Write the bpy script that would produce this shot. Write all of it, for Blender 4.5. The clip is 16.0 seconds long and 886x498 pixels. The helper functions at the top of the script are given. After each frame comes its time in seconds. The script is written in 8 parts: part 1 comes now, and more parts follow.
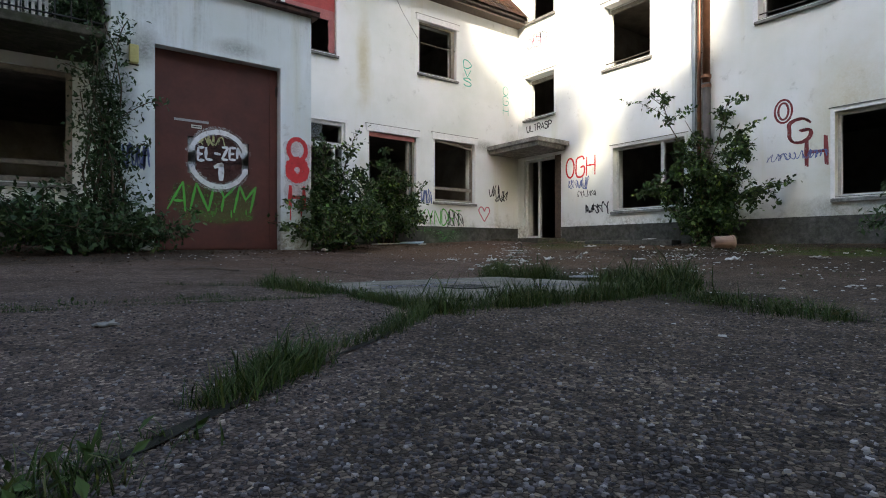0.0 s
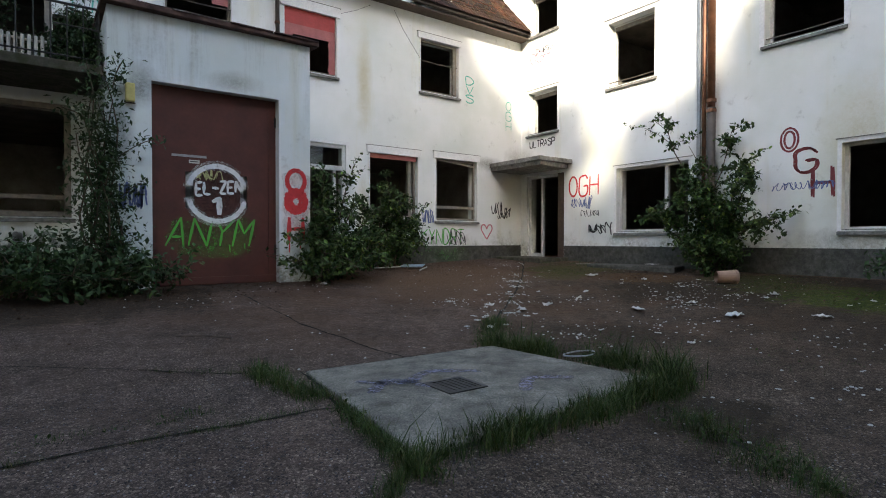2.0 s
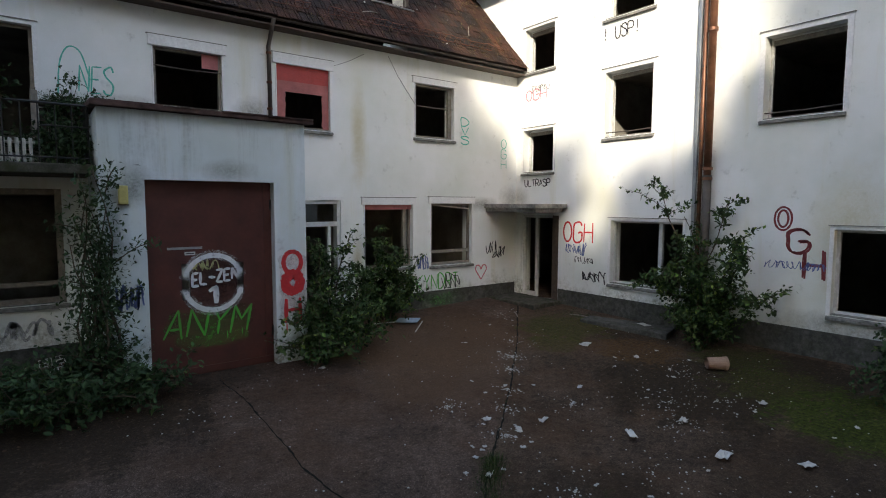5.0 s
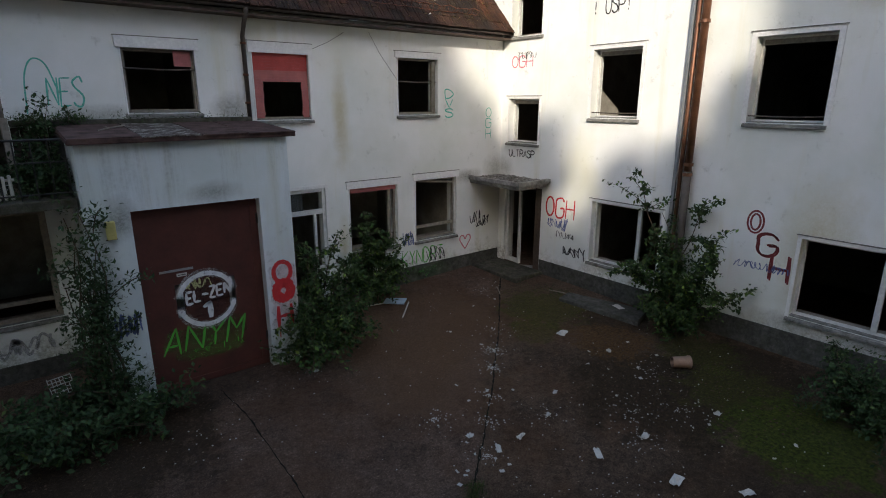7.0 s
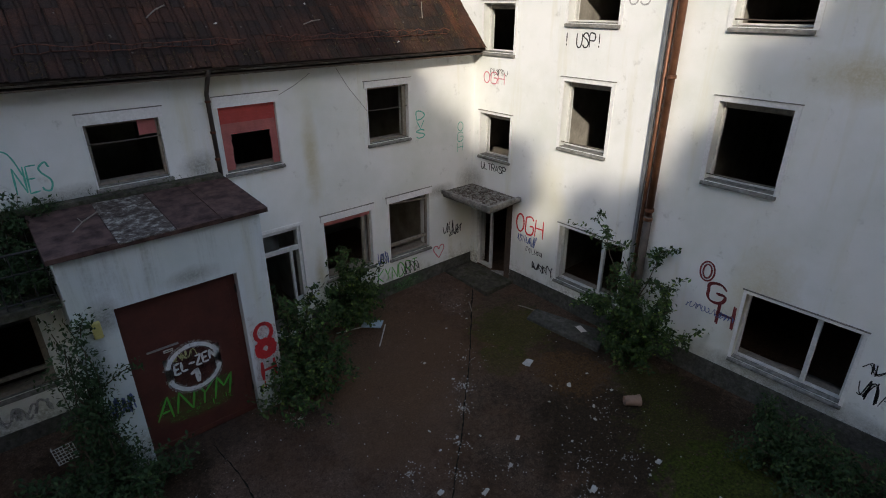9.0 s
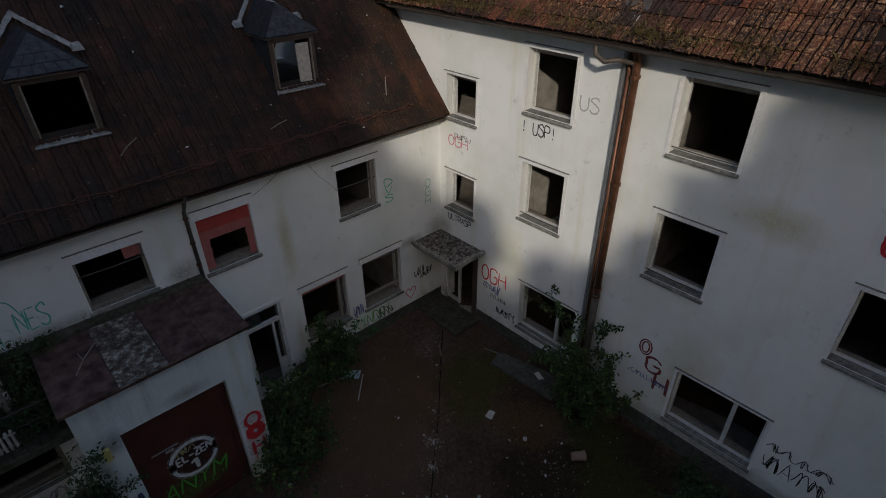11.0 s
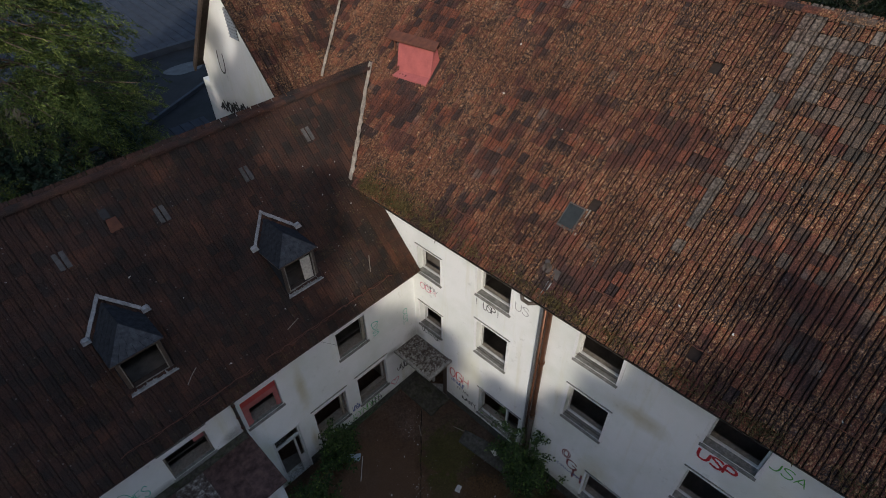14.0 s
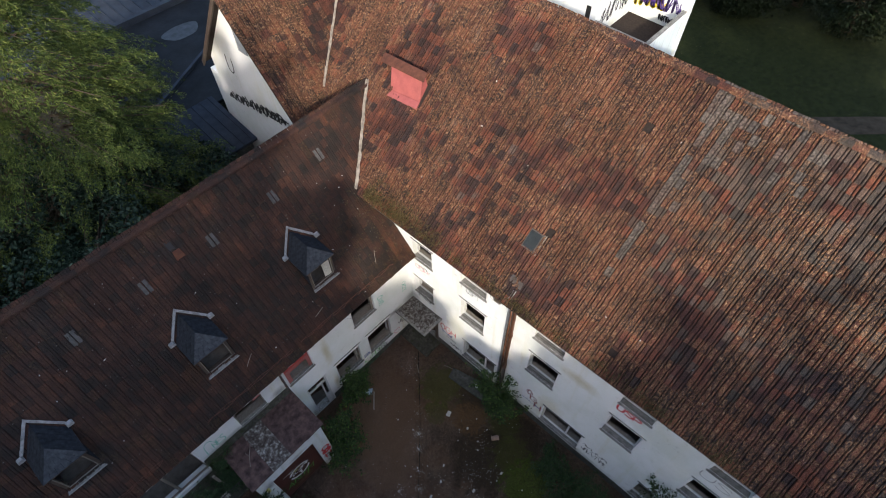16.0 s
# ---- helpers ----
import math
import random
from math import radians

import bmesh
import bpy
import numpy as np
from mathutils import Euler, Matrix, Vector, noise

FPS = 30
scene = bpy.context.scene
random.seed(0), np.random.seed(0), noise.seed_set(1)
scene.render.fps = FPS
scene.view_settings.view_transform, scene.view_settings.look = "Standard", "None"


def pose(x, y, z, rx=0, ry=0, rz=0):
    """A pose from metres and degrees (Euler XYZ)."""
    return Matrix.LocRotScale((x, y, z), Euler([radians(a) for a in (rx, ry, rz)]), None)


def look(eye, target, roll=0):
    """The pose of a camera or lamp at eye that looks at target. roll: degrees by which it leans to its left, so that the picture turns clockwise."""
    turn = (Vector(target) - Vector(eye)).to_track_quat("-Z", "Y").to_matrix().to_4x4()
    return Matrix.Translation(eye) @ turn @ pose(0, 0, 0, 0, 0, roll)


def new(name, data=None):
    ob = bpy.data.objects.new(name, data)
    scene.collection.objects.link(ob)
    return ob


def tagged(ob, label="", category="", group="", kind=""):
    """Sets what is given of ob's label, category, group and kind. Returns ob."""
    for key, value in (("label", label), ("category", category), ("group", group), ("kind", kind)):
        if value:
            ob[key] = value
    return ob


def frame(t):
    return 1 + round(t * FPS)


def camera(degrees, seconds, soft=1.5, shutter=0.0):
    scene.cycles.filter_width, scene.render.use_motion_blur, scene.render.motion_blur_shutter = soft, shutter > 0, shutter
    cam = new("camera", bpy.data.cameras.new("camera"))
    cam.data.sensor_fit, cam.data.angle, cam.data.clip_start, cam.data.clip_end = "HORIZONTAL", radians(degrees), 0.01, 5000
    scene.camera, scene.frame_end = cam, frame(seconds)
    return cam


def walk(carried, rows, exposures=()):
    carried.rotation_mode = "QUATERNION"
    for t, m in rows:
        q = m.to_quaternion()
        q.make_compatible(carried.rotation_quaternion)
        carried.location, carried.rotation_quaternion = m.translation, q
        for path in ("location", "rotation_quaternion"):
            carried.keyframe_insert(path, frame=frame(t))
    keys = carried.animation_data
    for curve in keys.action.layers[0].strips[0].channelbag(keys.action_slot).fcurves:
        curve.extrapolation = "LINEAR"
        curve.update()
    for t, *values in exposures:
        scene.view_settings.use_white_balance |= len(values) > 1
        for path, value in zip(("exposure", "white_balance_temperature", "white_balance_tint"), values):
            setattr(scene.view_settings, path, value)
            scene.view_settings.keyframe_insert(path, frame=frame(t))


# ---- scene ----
cam = camera(78.2, 16.0, soft=1.0)
METRES, EYE, TILT, LEAN, TURN = 24.0, 0.25, 0.0, 0.0, -36.5
ROWS = [
    (0.0, 0.0, 0.0, 0.0, 0.0, 0.0, -0.0),
    (0.5, 0.001, 0.0011, 0.0082, 0.35, -0.05, -0.01),
    (1.0, 0.0022, 0.0021, 0.0148, 0.55, -0.31, -0.0),
    (1.5, 0.0037, 0.0027, 0.0197, 0.66, -0.66, -0.01),
    (2.0, 0.0048, 0.003, 0.0283, 0.69, -0.9, -0.01),
    (2.5, 0.0047, 0.0028, 0.039, 0.63, -0.94, -0.05),
    (3.0, 0.0035, 0.0026, 0.0519, 0.53, -0.94, -0.09),
    (3.5, 0.0023, 0.0029, 0.0636, 0.38, -0.94, -0.09),
    (4.0, 0.0019, 0.0038, 0.0775, 0.21, -1.59, -0.1),
    (6.5, -0.0007, 0.0052, 0.1677, -1.46, -12.33, -0.08),
    (7.0, -0.0002, 0.0063, 0.1884, -2.0, -15.28, -0.05),
    (7.5, 0.0001, 0.0085, 0.2104, -2.5, -17.92, -0.01),
    (8.0, 0.0018, 0.0123, 0.2391, -3.06, -20.73, 0.03),
    (8.5, 0.0045, 0.0173, 0.2668, -3.6, -22.76, 0.05),
    (9.0, 0.0083, 0.0236, 0.2983, -4.2, -24.48, 0.08),
    (11.5, 0.03, 0.0565, 0.4874, -6.97, -34.26, 0.42),
    (12.0, 0.0321, 0.062, 0.5384, -7.6, -35.9, 0.44),
    (12.5, 0.0347, 0.0674, 0.5889, -8.09, -37.27, 0.48),
    (13.0, 0.0374, 0.0718, 0.6459, -8.63, -38.86, 0.55),
    (13.5, 0.0403, 0.0766, 0.6992, -9.06, -40.35, 0.57),
    (14.0, 0.0429, 0.081, 0.7587, -9.5, -41.62, 0.59),
    (14.5, 0.0435, 0.0844, 0.8145, -9.9, -43.33, 0.56),
    (15.0, 0.0441, 0.0874, 0.8753, -10.37, -47.14, 0.48),
    (15.5, 0.0457, 0.0898, 0.9309, -10.68, -50.94, 0.49),
    (16.0, 0.046, 0.0923, 0.9913, -11.05, -54.45, 0.41),
]
EXPOSURES = [(0.0, 2.5, 7250, 9), (4.0, 2.12, 7150, 9), (6.5, 1.5, 7000, 10), (9.0, 1.08, 6850, 11), (11.5, -0.06, 6700, 11), (13.0, 0.08, 6550, 11), (14.5, 0.88, 6650, 11), (16.0, 1.42, 6700, 11)]
walk(cam, [(t, pose(0, 0, EYE, TILT, LEAN, TURN) @ pose(METRES * x, METRES * y, METRES * z, 90 + pitch, roll, yaw)) for t, x, y, z, yaw, pitch, roll in ROWS], EXPOSURES)

# ---------------------------------------------------------------- world and sun
SUN_DIR = Vector((-0.62, -0.56, 0.40)).normalized()  # towards the sun
world = bpy.data.worlds.new("sky")
scene.world = world
world.use_nodes = True
wn = world.node_tree
sky = wn.nodes.new("ShaderNodeTexSky")
sky.sky_type, sky.sun_disc = "NISHITA", False
sky.sun_elevation = math.asin(SUN_DIR.z)
sky.sun_rotation = math.atan2(SUN_DIR.x, SUN_DIR.y)
sky.air_density, sky.dust_density = 1.0, 1.5
wn.nodes["Background"].inputs["Strength"].default_value = 0.15
wn.links.new(sky.outputs["Color"], wn.nodes["Background"].inputs["Color"])
sun = new("sun", bpy.data.lights.new("sun", "SUN"))
sun.data.energy, sun.data.angle, sun.data.color = 1.72, radians(1.2), (1.0, 0.93, 0.82)
sun.matrix_world = look(SUN_DIR * 60, (0, 0, 0))


# ---------------------------------------------------------------- materials
class Mat:
    """A small builder of node materials."""

    def __init__(self, name, rough=0.8, metal=0.0):
        self.m = bpy.data.materials.new(name)
        self.m.use_nodes = True
        self.t = self.m.node_tree
        self.b = self.t.nodes["Principled BSDF"]
        self.b.inputs["Roughness"].default_value = rough
        self.b.inputs["Metallic"].default_value = metal
        if rough > 0.8:
            self.b.inputs["Specular IOR Level"].default_value = 0.15
        self.geo = None

    def node(self, kind, **values):
        n = self.t.nodes.new(kind)
        for k, v in values.items():
            n.inputs[k.replace("_", " ")].default_value = v
        return n

    def link(self, a, b):
        self.t.links.new(a, b)

    def place(self):
        if self.geo is None:
            self.geo = self.t.nodes.new("ShaderNodeNewGeometry")
        return self.geo.outputs["Position"]

    def stretched(self, sx, sy, sz):
        n = self.t.nodes.new("ShaderNodeVectorMath")
        n.operation = "MULTIPLY"
        self.link(self.place(), n.inputs[0])
        n.inputs[1].default_value = (sx, sy, sz)
        return n.outputs[0]

    def noise(self, scale, detail=5.0, rough=0.6, where=None):
        n = self.node("ShaderNodeTexNoise", Scale=scale, Detail=detail, Roughness=rough)
        self.link(where or self.place(), n.inputs["Vector"])
        return n.outputs["Fac"]

    def cells(self, scale, feature="F1", out="Distance", where=None):
        n = self.node("ShaderNodeTexVoronoi", Scale=scale)
        n.feature = feature
        self.link(where or self.place(), n.inputs["Vector"])
        return n.outputs[out]

    def ramp(self, fac, *stops):
        n = self.t.nodes.new("ShaderNodeValToRGB")
        e = n.color_ramp.elements
        while len(e) < len(stops):
            e.new(0.5)
        for el, (p, c) in zip(e, stops):
            el.position = p
            el.color = (c, c, c, 1) if isinstance(c, (int, float)) else (*c, 1)
        self.link(fac, n.inputs["Fac"])
        return n.outputs["Color"]

    def mix(self, a, b, fac, kind="MIX"):
        n = self.t.nodes.new("ShaderNodeMix")
        n.data_type, n.blend_type = "RGBA", kind
        for i, x in ((6, a), (7, b), (0, fac)):
            if isinstance(x, (int, float)):
                n.inputs[i].default_value = x if i == 0 else (x, x, x, 1)
            elif isinstance(x, tuple):
                n.inputs[i].default_value = (*x, 1)
            else:
                self.link(x, n.inputs[i])
        return n.outputs[2]

    def math(self, op, a, b=0.0):
        n = self.t.nodes.new("ShaderNodeMath")
        n.operation = op
        for i, x in enumerate((a, b)):
            if isinstance(x, (int, float)):
                n.inputs[i].default_value = x
            else:
                self.link(x, n.inputs[i])
        return n.outputs[0]

    def axis(self, which):
        n = self.t.nodes.new("ShaderNodeSeparateXYZ")
        self.link(self.place(), n.inputs[0])
        return n.outputs[which]

    def random(self, per_object):
        if per_object:
            return self.t.nodes.new("ShaderNodeObjectInfo").outputs["Random"]
        self.place()
        return self.geo.outputs["Random Per Island"]

    def colour(self, c):
        if isinstance(c, tuple):
            self.b.inputs["Base Color"].default_value = (*c, 1)
        else:
            self.link(c, self.b.inputs["Base Color"])

    def rough(self, r):
        self.link(r, self.b.inputs["Roughness"])

    def bump(self, height, strength=0.5, distance=0.01):
        n = self.t.nodes.new("ShaderNodeBump")
        n.inputs["Strength"].default_value, n.inputs["Distance"].default_value = strength, distance
        self.link(height, n.inputs["Height"])
        self.link(n.outputs["Normal"], self.b.inputs["Normal"])
        return self


def plain(name, c, rough=0.7, metal=0.0, vary=0.25, scale=9.0, bump=0.2):
    m = Mat(name, rough, metal)
    n = m.noise(scale)
    fine = m.noise(scale * 9, 3)
    dark = tuple(x * (1 - vary) for x in c)
    light = tuple(min(1.0, x * (1 + vary)) for x in c)
    m.colour(m.mix(m.ramp(n, (0.3, dark), (0.7, light)), m.ramp(fine, (0.3, 0.8), (0.7, 1.15)), 0.5, "MULTIPLY"))
    m.bump(fine, bump, 0.004)
    return m.m


def wall_paint(name, base, dirt_amount=1.0, algae=0.0, stains=()):
    """White masonry paint on rough render: run-off streaks, algae stains, fine grain."""
    m = Mat(name, 0.85)
    grain = m.noise(140, 4, 0.7)
    broad = m.noise(0.55, 5, 0.6)
    streak = m.noise(1.0, 5, 0.65, m.stretched(2.2, 2.2, 0.22))
    c = m.mix(tuple(base), tuple(x * y for x, y in zip(base, (0.86, 0.88, 0.84))), m.ramp(broad, (0.42, 0.0), (0.68, 1.0)))
    c = m.mix(c, tuple(x * y for x, y in zip(base, (0.78, 0.74, 0.55))), m.math("MULTIPLY", m.ramp(streak, (0.56, 0.0), (0.78, 1.0)), 0.55 * dirt_amount))
    spots = m.noise(3.2, 7, 0.75)
    c = m.mix(c, (0.2, 0.2, 0.165), m.math("MULTIPLY", m.ramp(spots, (0.60, 0.0), (0.72, 1.0)), 0.35 * dirt_amount))
    if algae:
        run = m.noise(1.0, 6, 0.7, m.stretched(5.0, 5.0, 0.35))
        top = m.ramp(m.math("SUBTRACT", m.axis(2), 2.6), (0.0, 0.15), (1.0, 1.0))
        c = m.mix(c, (0.10, 0.115, 0.10), m.math("MULTIPLY", m.math("MULTIPLY", m.ramp(run, (0.50, 0.0), (0.66, 1.0)), m.ramp(m.noise(14, 6, 0.75), (0.35, 0.2), (0.6, 1.0))), m.math("MULTIPLY", top, algae)))
    # speckled tone, darker towards the foot of the wall
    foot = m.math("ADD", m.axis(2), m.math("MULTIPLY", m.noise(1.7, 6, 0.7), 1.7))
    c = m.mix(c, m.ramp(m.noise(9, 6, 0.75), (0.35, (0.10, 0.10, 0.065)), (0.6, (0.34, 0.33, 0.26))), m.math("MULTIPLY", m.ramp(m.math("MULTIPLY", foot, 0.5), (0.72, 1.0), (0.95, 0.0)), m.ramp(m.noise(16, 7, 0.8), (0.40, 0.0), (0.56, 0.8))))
    ochre = m.noise(0.35, 3, 0.5, m.stretched(1.6, 1.6, 0.7))
    c = m.mix(c, tuple(x * y for x, y in zip(base, (0.80, 0.76, 0.52))), m.math("MULTIPLY", m.ramp(ochre, (0.58, 0.0), (0.74, 1.0)), 0.5))
    for centre, reach, shade in stains:
        off = m.t.nodes.new("ShaderNodeVectorMath")
        off.operation = "SUBTRACT"
        m.link(m.place(), off.inputs[0])
        off.inputs[1].default_value = centre
        div = m.t.nodes.new("ShaderNodeVectorMath")
        div.operation = "DIVIDE"
        m.link(off.outputs[0], div.inputs[0])
        div.inputs[1].default_value = reach
        far = m.t.nodes.new("ShaderNodeVectorMath")
        far.operation = "LENGTH"
        m.link(div.outputs[0], far.inputs[0])
        d = m.math("ADD", far.outputs["Value"], m.math("MULTIPLY", m.noise(2.5, 6, 0.7), 0.9))
        c = m.mix(c, shade, m.math("MULTIPLY", m.ramp(m.math("MULTIPLY", d, 0.5), (0.30, 0.75), (0.72, 0.0)), m.ramp(m.noise(30, 5, 0.75), (0.35, 0.55), (0.6, 1.0))))
    m.colour(m.mix(c, m.ramp(grain, (0.3, 0.93), (0.7, 1.05)), 0.6, "MULTIPLY"))
    m.bump(m.mix(m.ramp(grain, (0.2, 0.0), (0.8, 1.0)), m.ramp(m.noise(24, 4), (0.3, 0.0), (0.7, 1.0)), 0.35), 0.35, 0.006)
    return m.m


def tile_channel(name):
    """The groove between two columns of tiles, filled with black dirt and moss, and the painted shadow of lower lips.
    """
    m = Mat(name, 0.95)
    n = m.noise(19, 4, 0.6)
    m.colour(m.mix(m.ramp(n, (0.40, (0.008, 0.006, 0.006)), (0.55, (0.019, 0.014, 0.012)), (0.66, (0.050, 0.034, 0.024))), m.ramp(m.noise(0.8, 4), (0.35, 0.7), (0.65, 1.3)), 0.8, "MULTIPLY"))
    m.bump(n, 0.8, 0.02)
    return m.m


def tile_clay(name, per_object, shaded=0.0):
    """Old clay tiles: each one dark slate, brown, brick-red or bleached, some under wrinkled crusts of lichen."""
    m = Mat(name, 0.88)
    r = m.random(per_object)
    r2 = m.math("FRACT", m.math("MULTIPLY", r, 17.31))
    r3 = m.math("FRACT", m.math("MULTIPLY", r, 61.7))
    # third argument dulls and darkens the clay to carry the low roof's shade
    tone = lambda *c: tuple(x * w * (1 - 0.16 * shaded) for x, w in zip(c, (0.70 - 0.08 * shaded, 0.66 + 0.02 * shaded, 0.66)))
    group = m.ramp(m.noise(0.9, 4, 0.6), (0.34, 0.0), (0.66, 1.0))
    k = m.math("ADD", m.math("MULTIPLY", r, 0.80 - 0.40 * shaded), m.math("MULTIPLY", group, 0.22 + 0.22 * shaded))
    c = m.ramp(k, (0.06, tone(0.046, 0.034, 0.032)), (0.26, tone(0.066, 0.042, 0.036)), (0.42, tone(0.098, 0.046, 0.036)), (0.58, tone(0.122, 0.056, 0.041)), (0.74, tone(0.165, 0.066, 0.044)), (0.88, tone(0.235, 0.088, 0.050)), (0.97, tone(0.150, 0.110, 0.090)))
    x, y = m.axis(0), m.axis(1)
    if not shaded:
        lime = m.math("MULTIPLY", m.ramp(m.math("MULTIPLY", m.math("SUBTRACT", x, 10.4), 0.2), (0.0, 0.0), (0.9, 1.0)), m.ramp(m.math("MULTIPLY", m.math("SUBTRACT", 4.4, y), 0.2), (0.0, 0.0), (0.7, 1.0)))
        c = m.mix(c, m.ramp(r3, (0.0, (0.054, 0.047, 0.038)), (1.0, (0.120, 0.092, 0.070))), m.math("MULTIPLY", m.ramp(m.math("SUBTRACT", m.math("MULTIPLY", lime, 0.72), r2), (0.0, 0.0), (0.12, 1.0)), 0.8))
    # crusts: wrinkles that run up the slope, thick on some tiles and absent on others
    wrinkle = m.noise(30, 4, 0.62, m.stretched(0.55, 1.0, 0.55) if not shaded else m.stretched(1.0, 0.6, 0.6))
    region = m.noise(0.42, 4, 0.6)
    amount = m.math("ADD", m.math("MULTIPLY", r2, 0.62 - 0.08 * shaded), m.ramp(region, (0.40, 0.0), (0.58, 0.95 - 0.75 * shaded)))
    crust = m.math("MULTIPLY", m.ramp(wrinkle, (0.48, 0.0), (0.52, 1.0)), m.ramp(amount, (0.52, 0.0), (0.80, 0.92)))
    c = m.mix(c, m.ramp(m.noise(11, 4, 0.7), *((q, tone(*(v * (1 - 0.55 * shaded) for v in col))) for q, col in ((0.35, (0.150, 0.080, 0.042)), (0.52, (0.30, 0.165, 0.086)), (0.68, (0.55, 0.36, 0.215))))), crust)
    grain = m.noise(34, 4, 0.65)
    c = m.mix(c, m.ramp(grain, (0.37, 0.42), (0.50, 0.95), (0.62, 1.75)), 0.9 - 0.55 * shaded, "MULTIPLY")
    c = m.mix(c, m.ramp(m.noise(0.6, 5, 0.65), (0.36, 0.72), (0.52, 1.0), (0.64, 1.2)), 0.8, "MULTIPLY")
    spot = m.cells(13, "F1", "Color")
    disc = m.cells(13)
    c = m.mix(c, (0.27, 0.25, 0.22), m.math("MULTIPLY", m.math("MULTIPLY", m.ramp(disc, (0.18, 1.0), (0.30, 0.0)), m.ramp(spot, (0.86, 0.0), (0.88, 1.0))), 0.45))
    c = m.mix(c, (0.020, 0.018, 0.018), m.math("MULTIPLY", m.ramp(m.noise(3.5, 6, 0.7), (0.50 - 0.06 * shaded, 0.0), (0.70, 1.0)), 0.55))
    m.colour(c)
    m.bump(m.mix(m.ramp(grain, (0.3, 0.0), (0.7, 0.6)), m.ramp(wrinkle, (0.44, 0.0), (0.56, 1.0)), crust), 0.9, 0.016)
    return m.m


def tile_grey(name):
    m = Mat(name, 0.88)
    r = m.random(False)
    c = m.ramp(r, (0.0, (0.062, 0.051, 0.044)), (0.6, (0.108, 0.088, 0.072)), (1.0, (0.078, 0.052, 0.042)))
    m.colour(m.mix(c, m.ramp(m.noise(17, 4, 0.6), (0.36, 0.35), (0.50, 1.0), (0.64, 1.9)), 0.9, "MULTIPLY"))
    m.bump(m.noise(34, 5, 0.7), 0.8, 0.012)
    return m.m


def asphalt(name):
    """Weathered exposed-aggregate yard paving with damp brown dirt, moss and pale grit."""
    m = Mat(name, 0.9)
    stones = m.cells(95, "F1", "Color")
    edge = m.cells(95, "DISTANCE_TO_EDGE")
    x, y = m.axis(0), m.axis(1)

    def blot(cx, cy, reach, ragged=0.9, scale=2.2):
        """1 within a ragged round area, 0 outside."""
        dx, dy = m.math("SUBTRACT", x, cx), m.math("SUBTRACT", y, cy)
        far_ = m.math("SQRT", m.math("ADD", m.math("MULTIPLY", dx, dx), m.math("MULTIPLY", dy, dy)))
        wob = m.math("MULTIPLY", m.math("SUBTRACT", m.noise(scale, 7, 0.75), 0.5), ragged * reach * 2.4)
        return m.ramp(m.math("DIVIDE", m.math("ADD", far_, wob), 2.0 * reach), (0.40, 1.0), (0.56, 0.0))

    tone = m.ramp(stones, (0.0, (0.026, 0.022, 0.023)), (0.42, (0.064, 0.054, 0.056)), (0.74, (0.118, 0.101, 0.102)), (0.90, (0.20, 0.178, 0.17)), (1.0, (0.34, 0.31, 0.29)))
    c = m.mix((0.016, 0.013, 0.013), tone, m.ramp(edge, (0.0, 0.0), (0.10, 1.0)))
    near = m.math("ADD", m.math("MULTIPLY", x, 0.62), m.math("MULTIPLY", y, 0.78))
    far = m.ramp(m.math("MULTIPLY", near, 0.1), (0.30, 0.0), (0.62, 1.0))
    smooth = m.ramp(m.noise(0.42, 4, 0.6), (0.44, 0.0), (0.62, 0.7))
    dirt = m.ramp(m.noise(34, 7, 0.8), (0.34, (0.020, 0.015, 0.014)), (0.48, (0.060, 0.045, 0.041)), (0.60, (0.108, 0.083, 0.076)), (0.70, (0.21, 0.172, 0.155)))
    c = m.mix(c, dirt, m.math("MULTIPLY", m.math("MAXIMUM", smooth, far), 0.66))
    c = m.mix(c, m.ramp(m.noise(9, 7, 0.75), (0.32, 0.48), (0.66, 1.42)), 0.8, "MULTIPLY")
    c = m.mix(c, m.ramp(m.noise(1.15, 5, 0.65), (0.36, 0.62), (0.62, 1.22)), 0.8, "MULTIPLY")
    field = m.math("SUBTRACT", x, m.math("ADD", m.math("MULTIPLY", y, 1.0), -0.4))
    c = m.mix(c, m.ramp(m.math("ADD", m.math("MULTIPLY", field, 2.0), 0.5), (0.42, (1.18, 1.14, 1.18)), (0.58, (0.92, 0.90, 0.86))), 0.85, "MULTIPLY")
    brown = m.noise(0.7, 6, 0.65)
    c = m.mix(c, m.ramp(m.noise(15, 6, 0.75), (0.3, (0.034, 0.018, 0.011)), (0.7, (0.090, 0.052, 0.034))), m.math("MULTIPLY", m.math("MULTIPLY", m.ramp(brown, (0.42, 0.0), (0.58, 1.0)), far), 0.45))
    # damp black soil, leaf litter, then moss
    soil = m.ramp(m.noise(26, 7, 0.8), (0.36, (0.008, 0.007, 0.006)), (0.56, (0.026, 0.020, 0.015)), (0.70, (0.085, 0.064, 0.046)))
    for cx, cy, reach, amount in ((7.9, 4.2, 1.5, 0.85), (9.2, 3.6, 1.2, 0.85), (9.4, 6.2, 0.7, 0.7), (3.0, 1.5, 0.42, 0.85), (2.2, 8.8, 0.7, 0.5), (0.2, 8.2, 1.7, 0.8), (4.2, 3.2, 0.8, 0.45), (6.6, 1.4, 1.6, 0.5)):
        c = m.mix(c, soil, m.math("MULTIPLY", blot(cx, cy, reach), amount))
    dust = m.ramp(m.noise(40, 6, 0.75), (0.34, (0.052, 0.034, 0.026)), (0.52, (0.092, 0.062, 0.048)), (0.68, (0.15, 0.11, 0.088)))
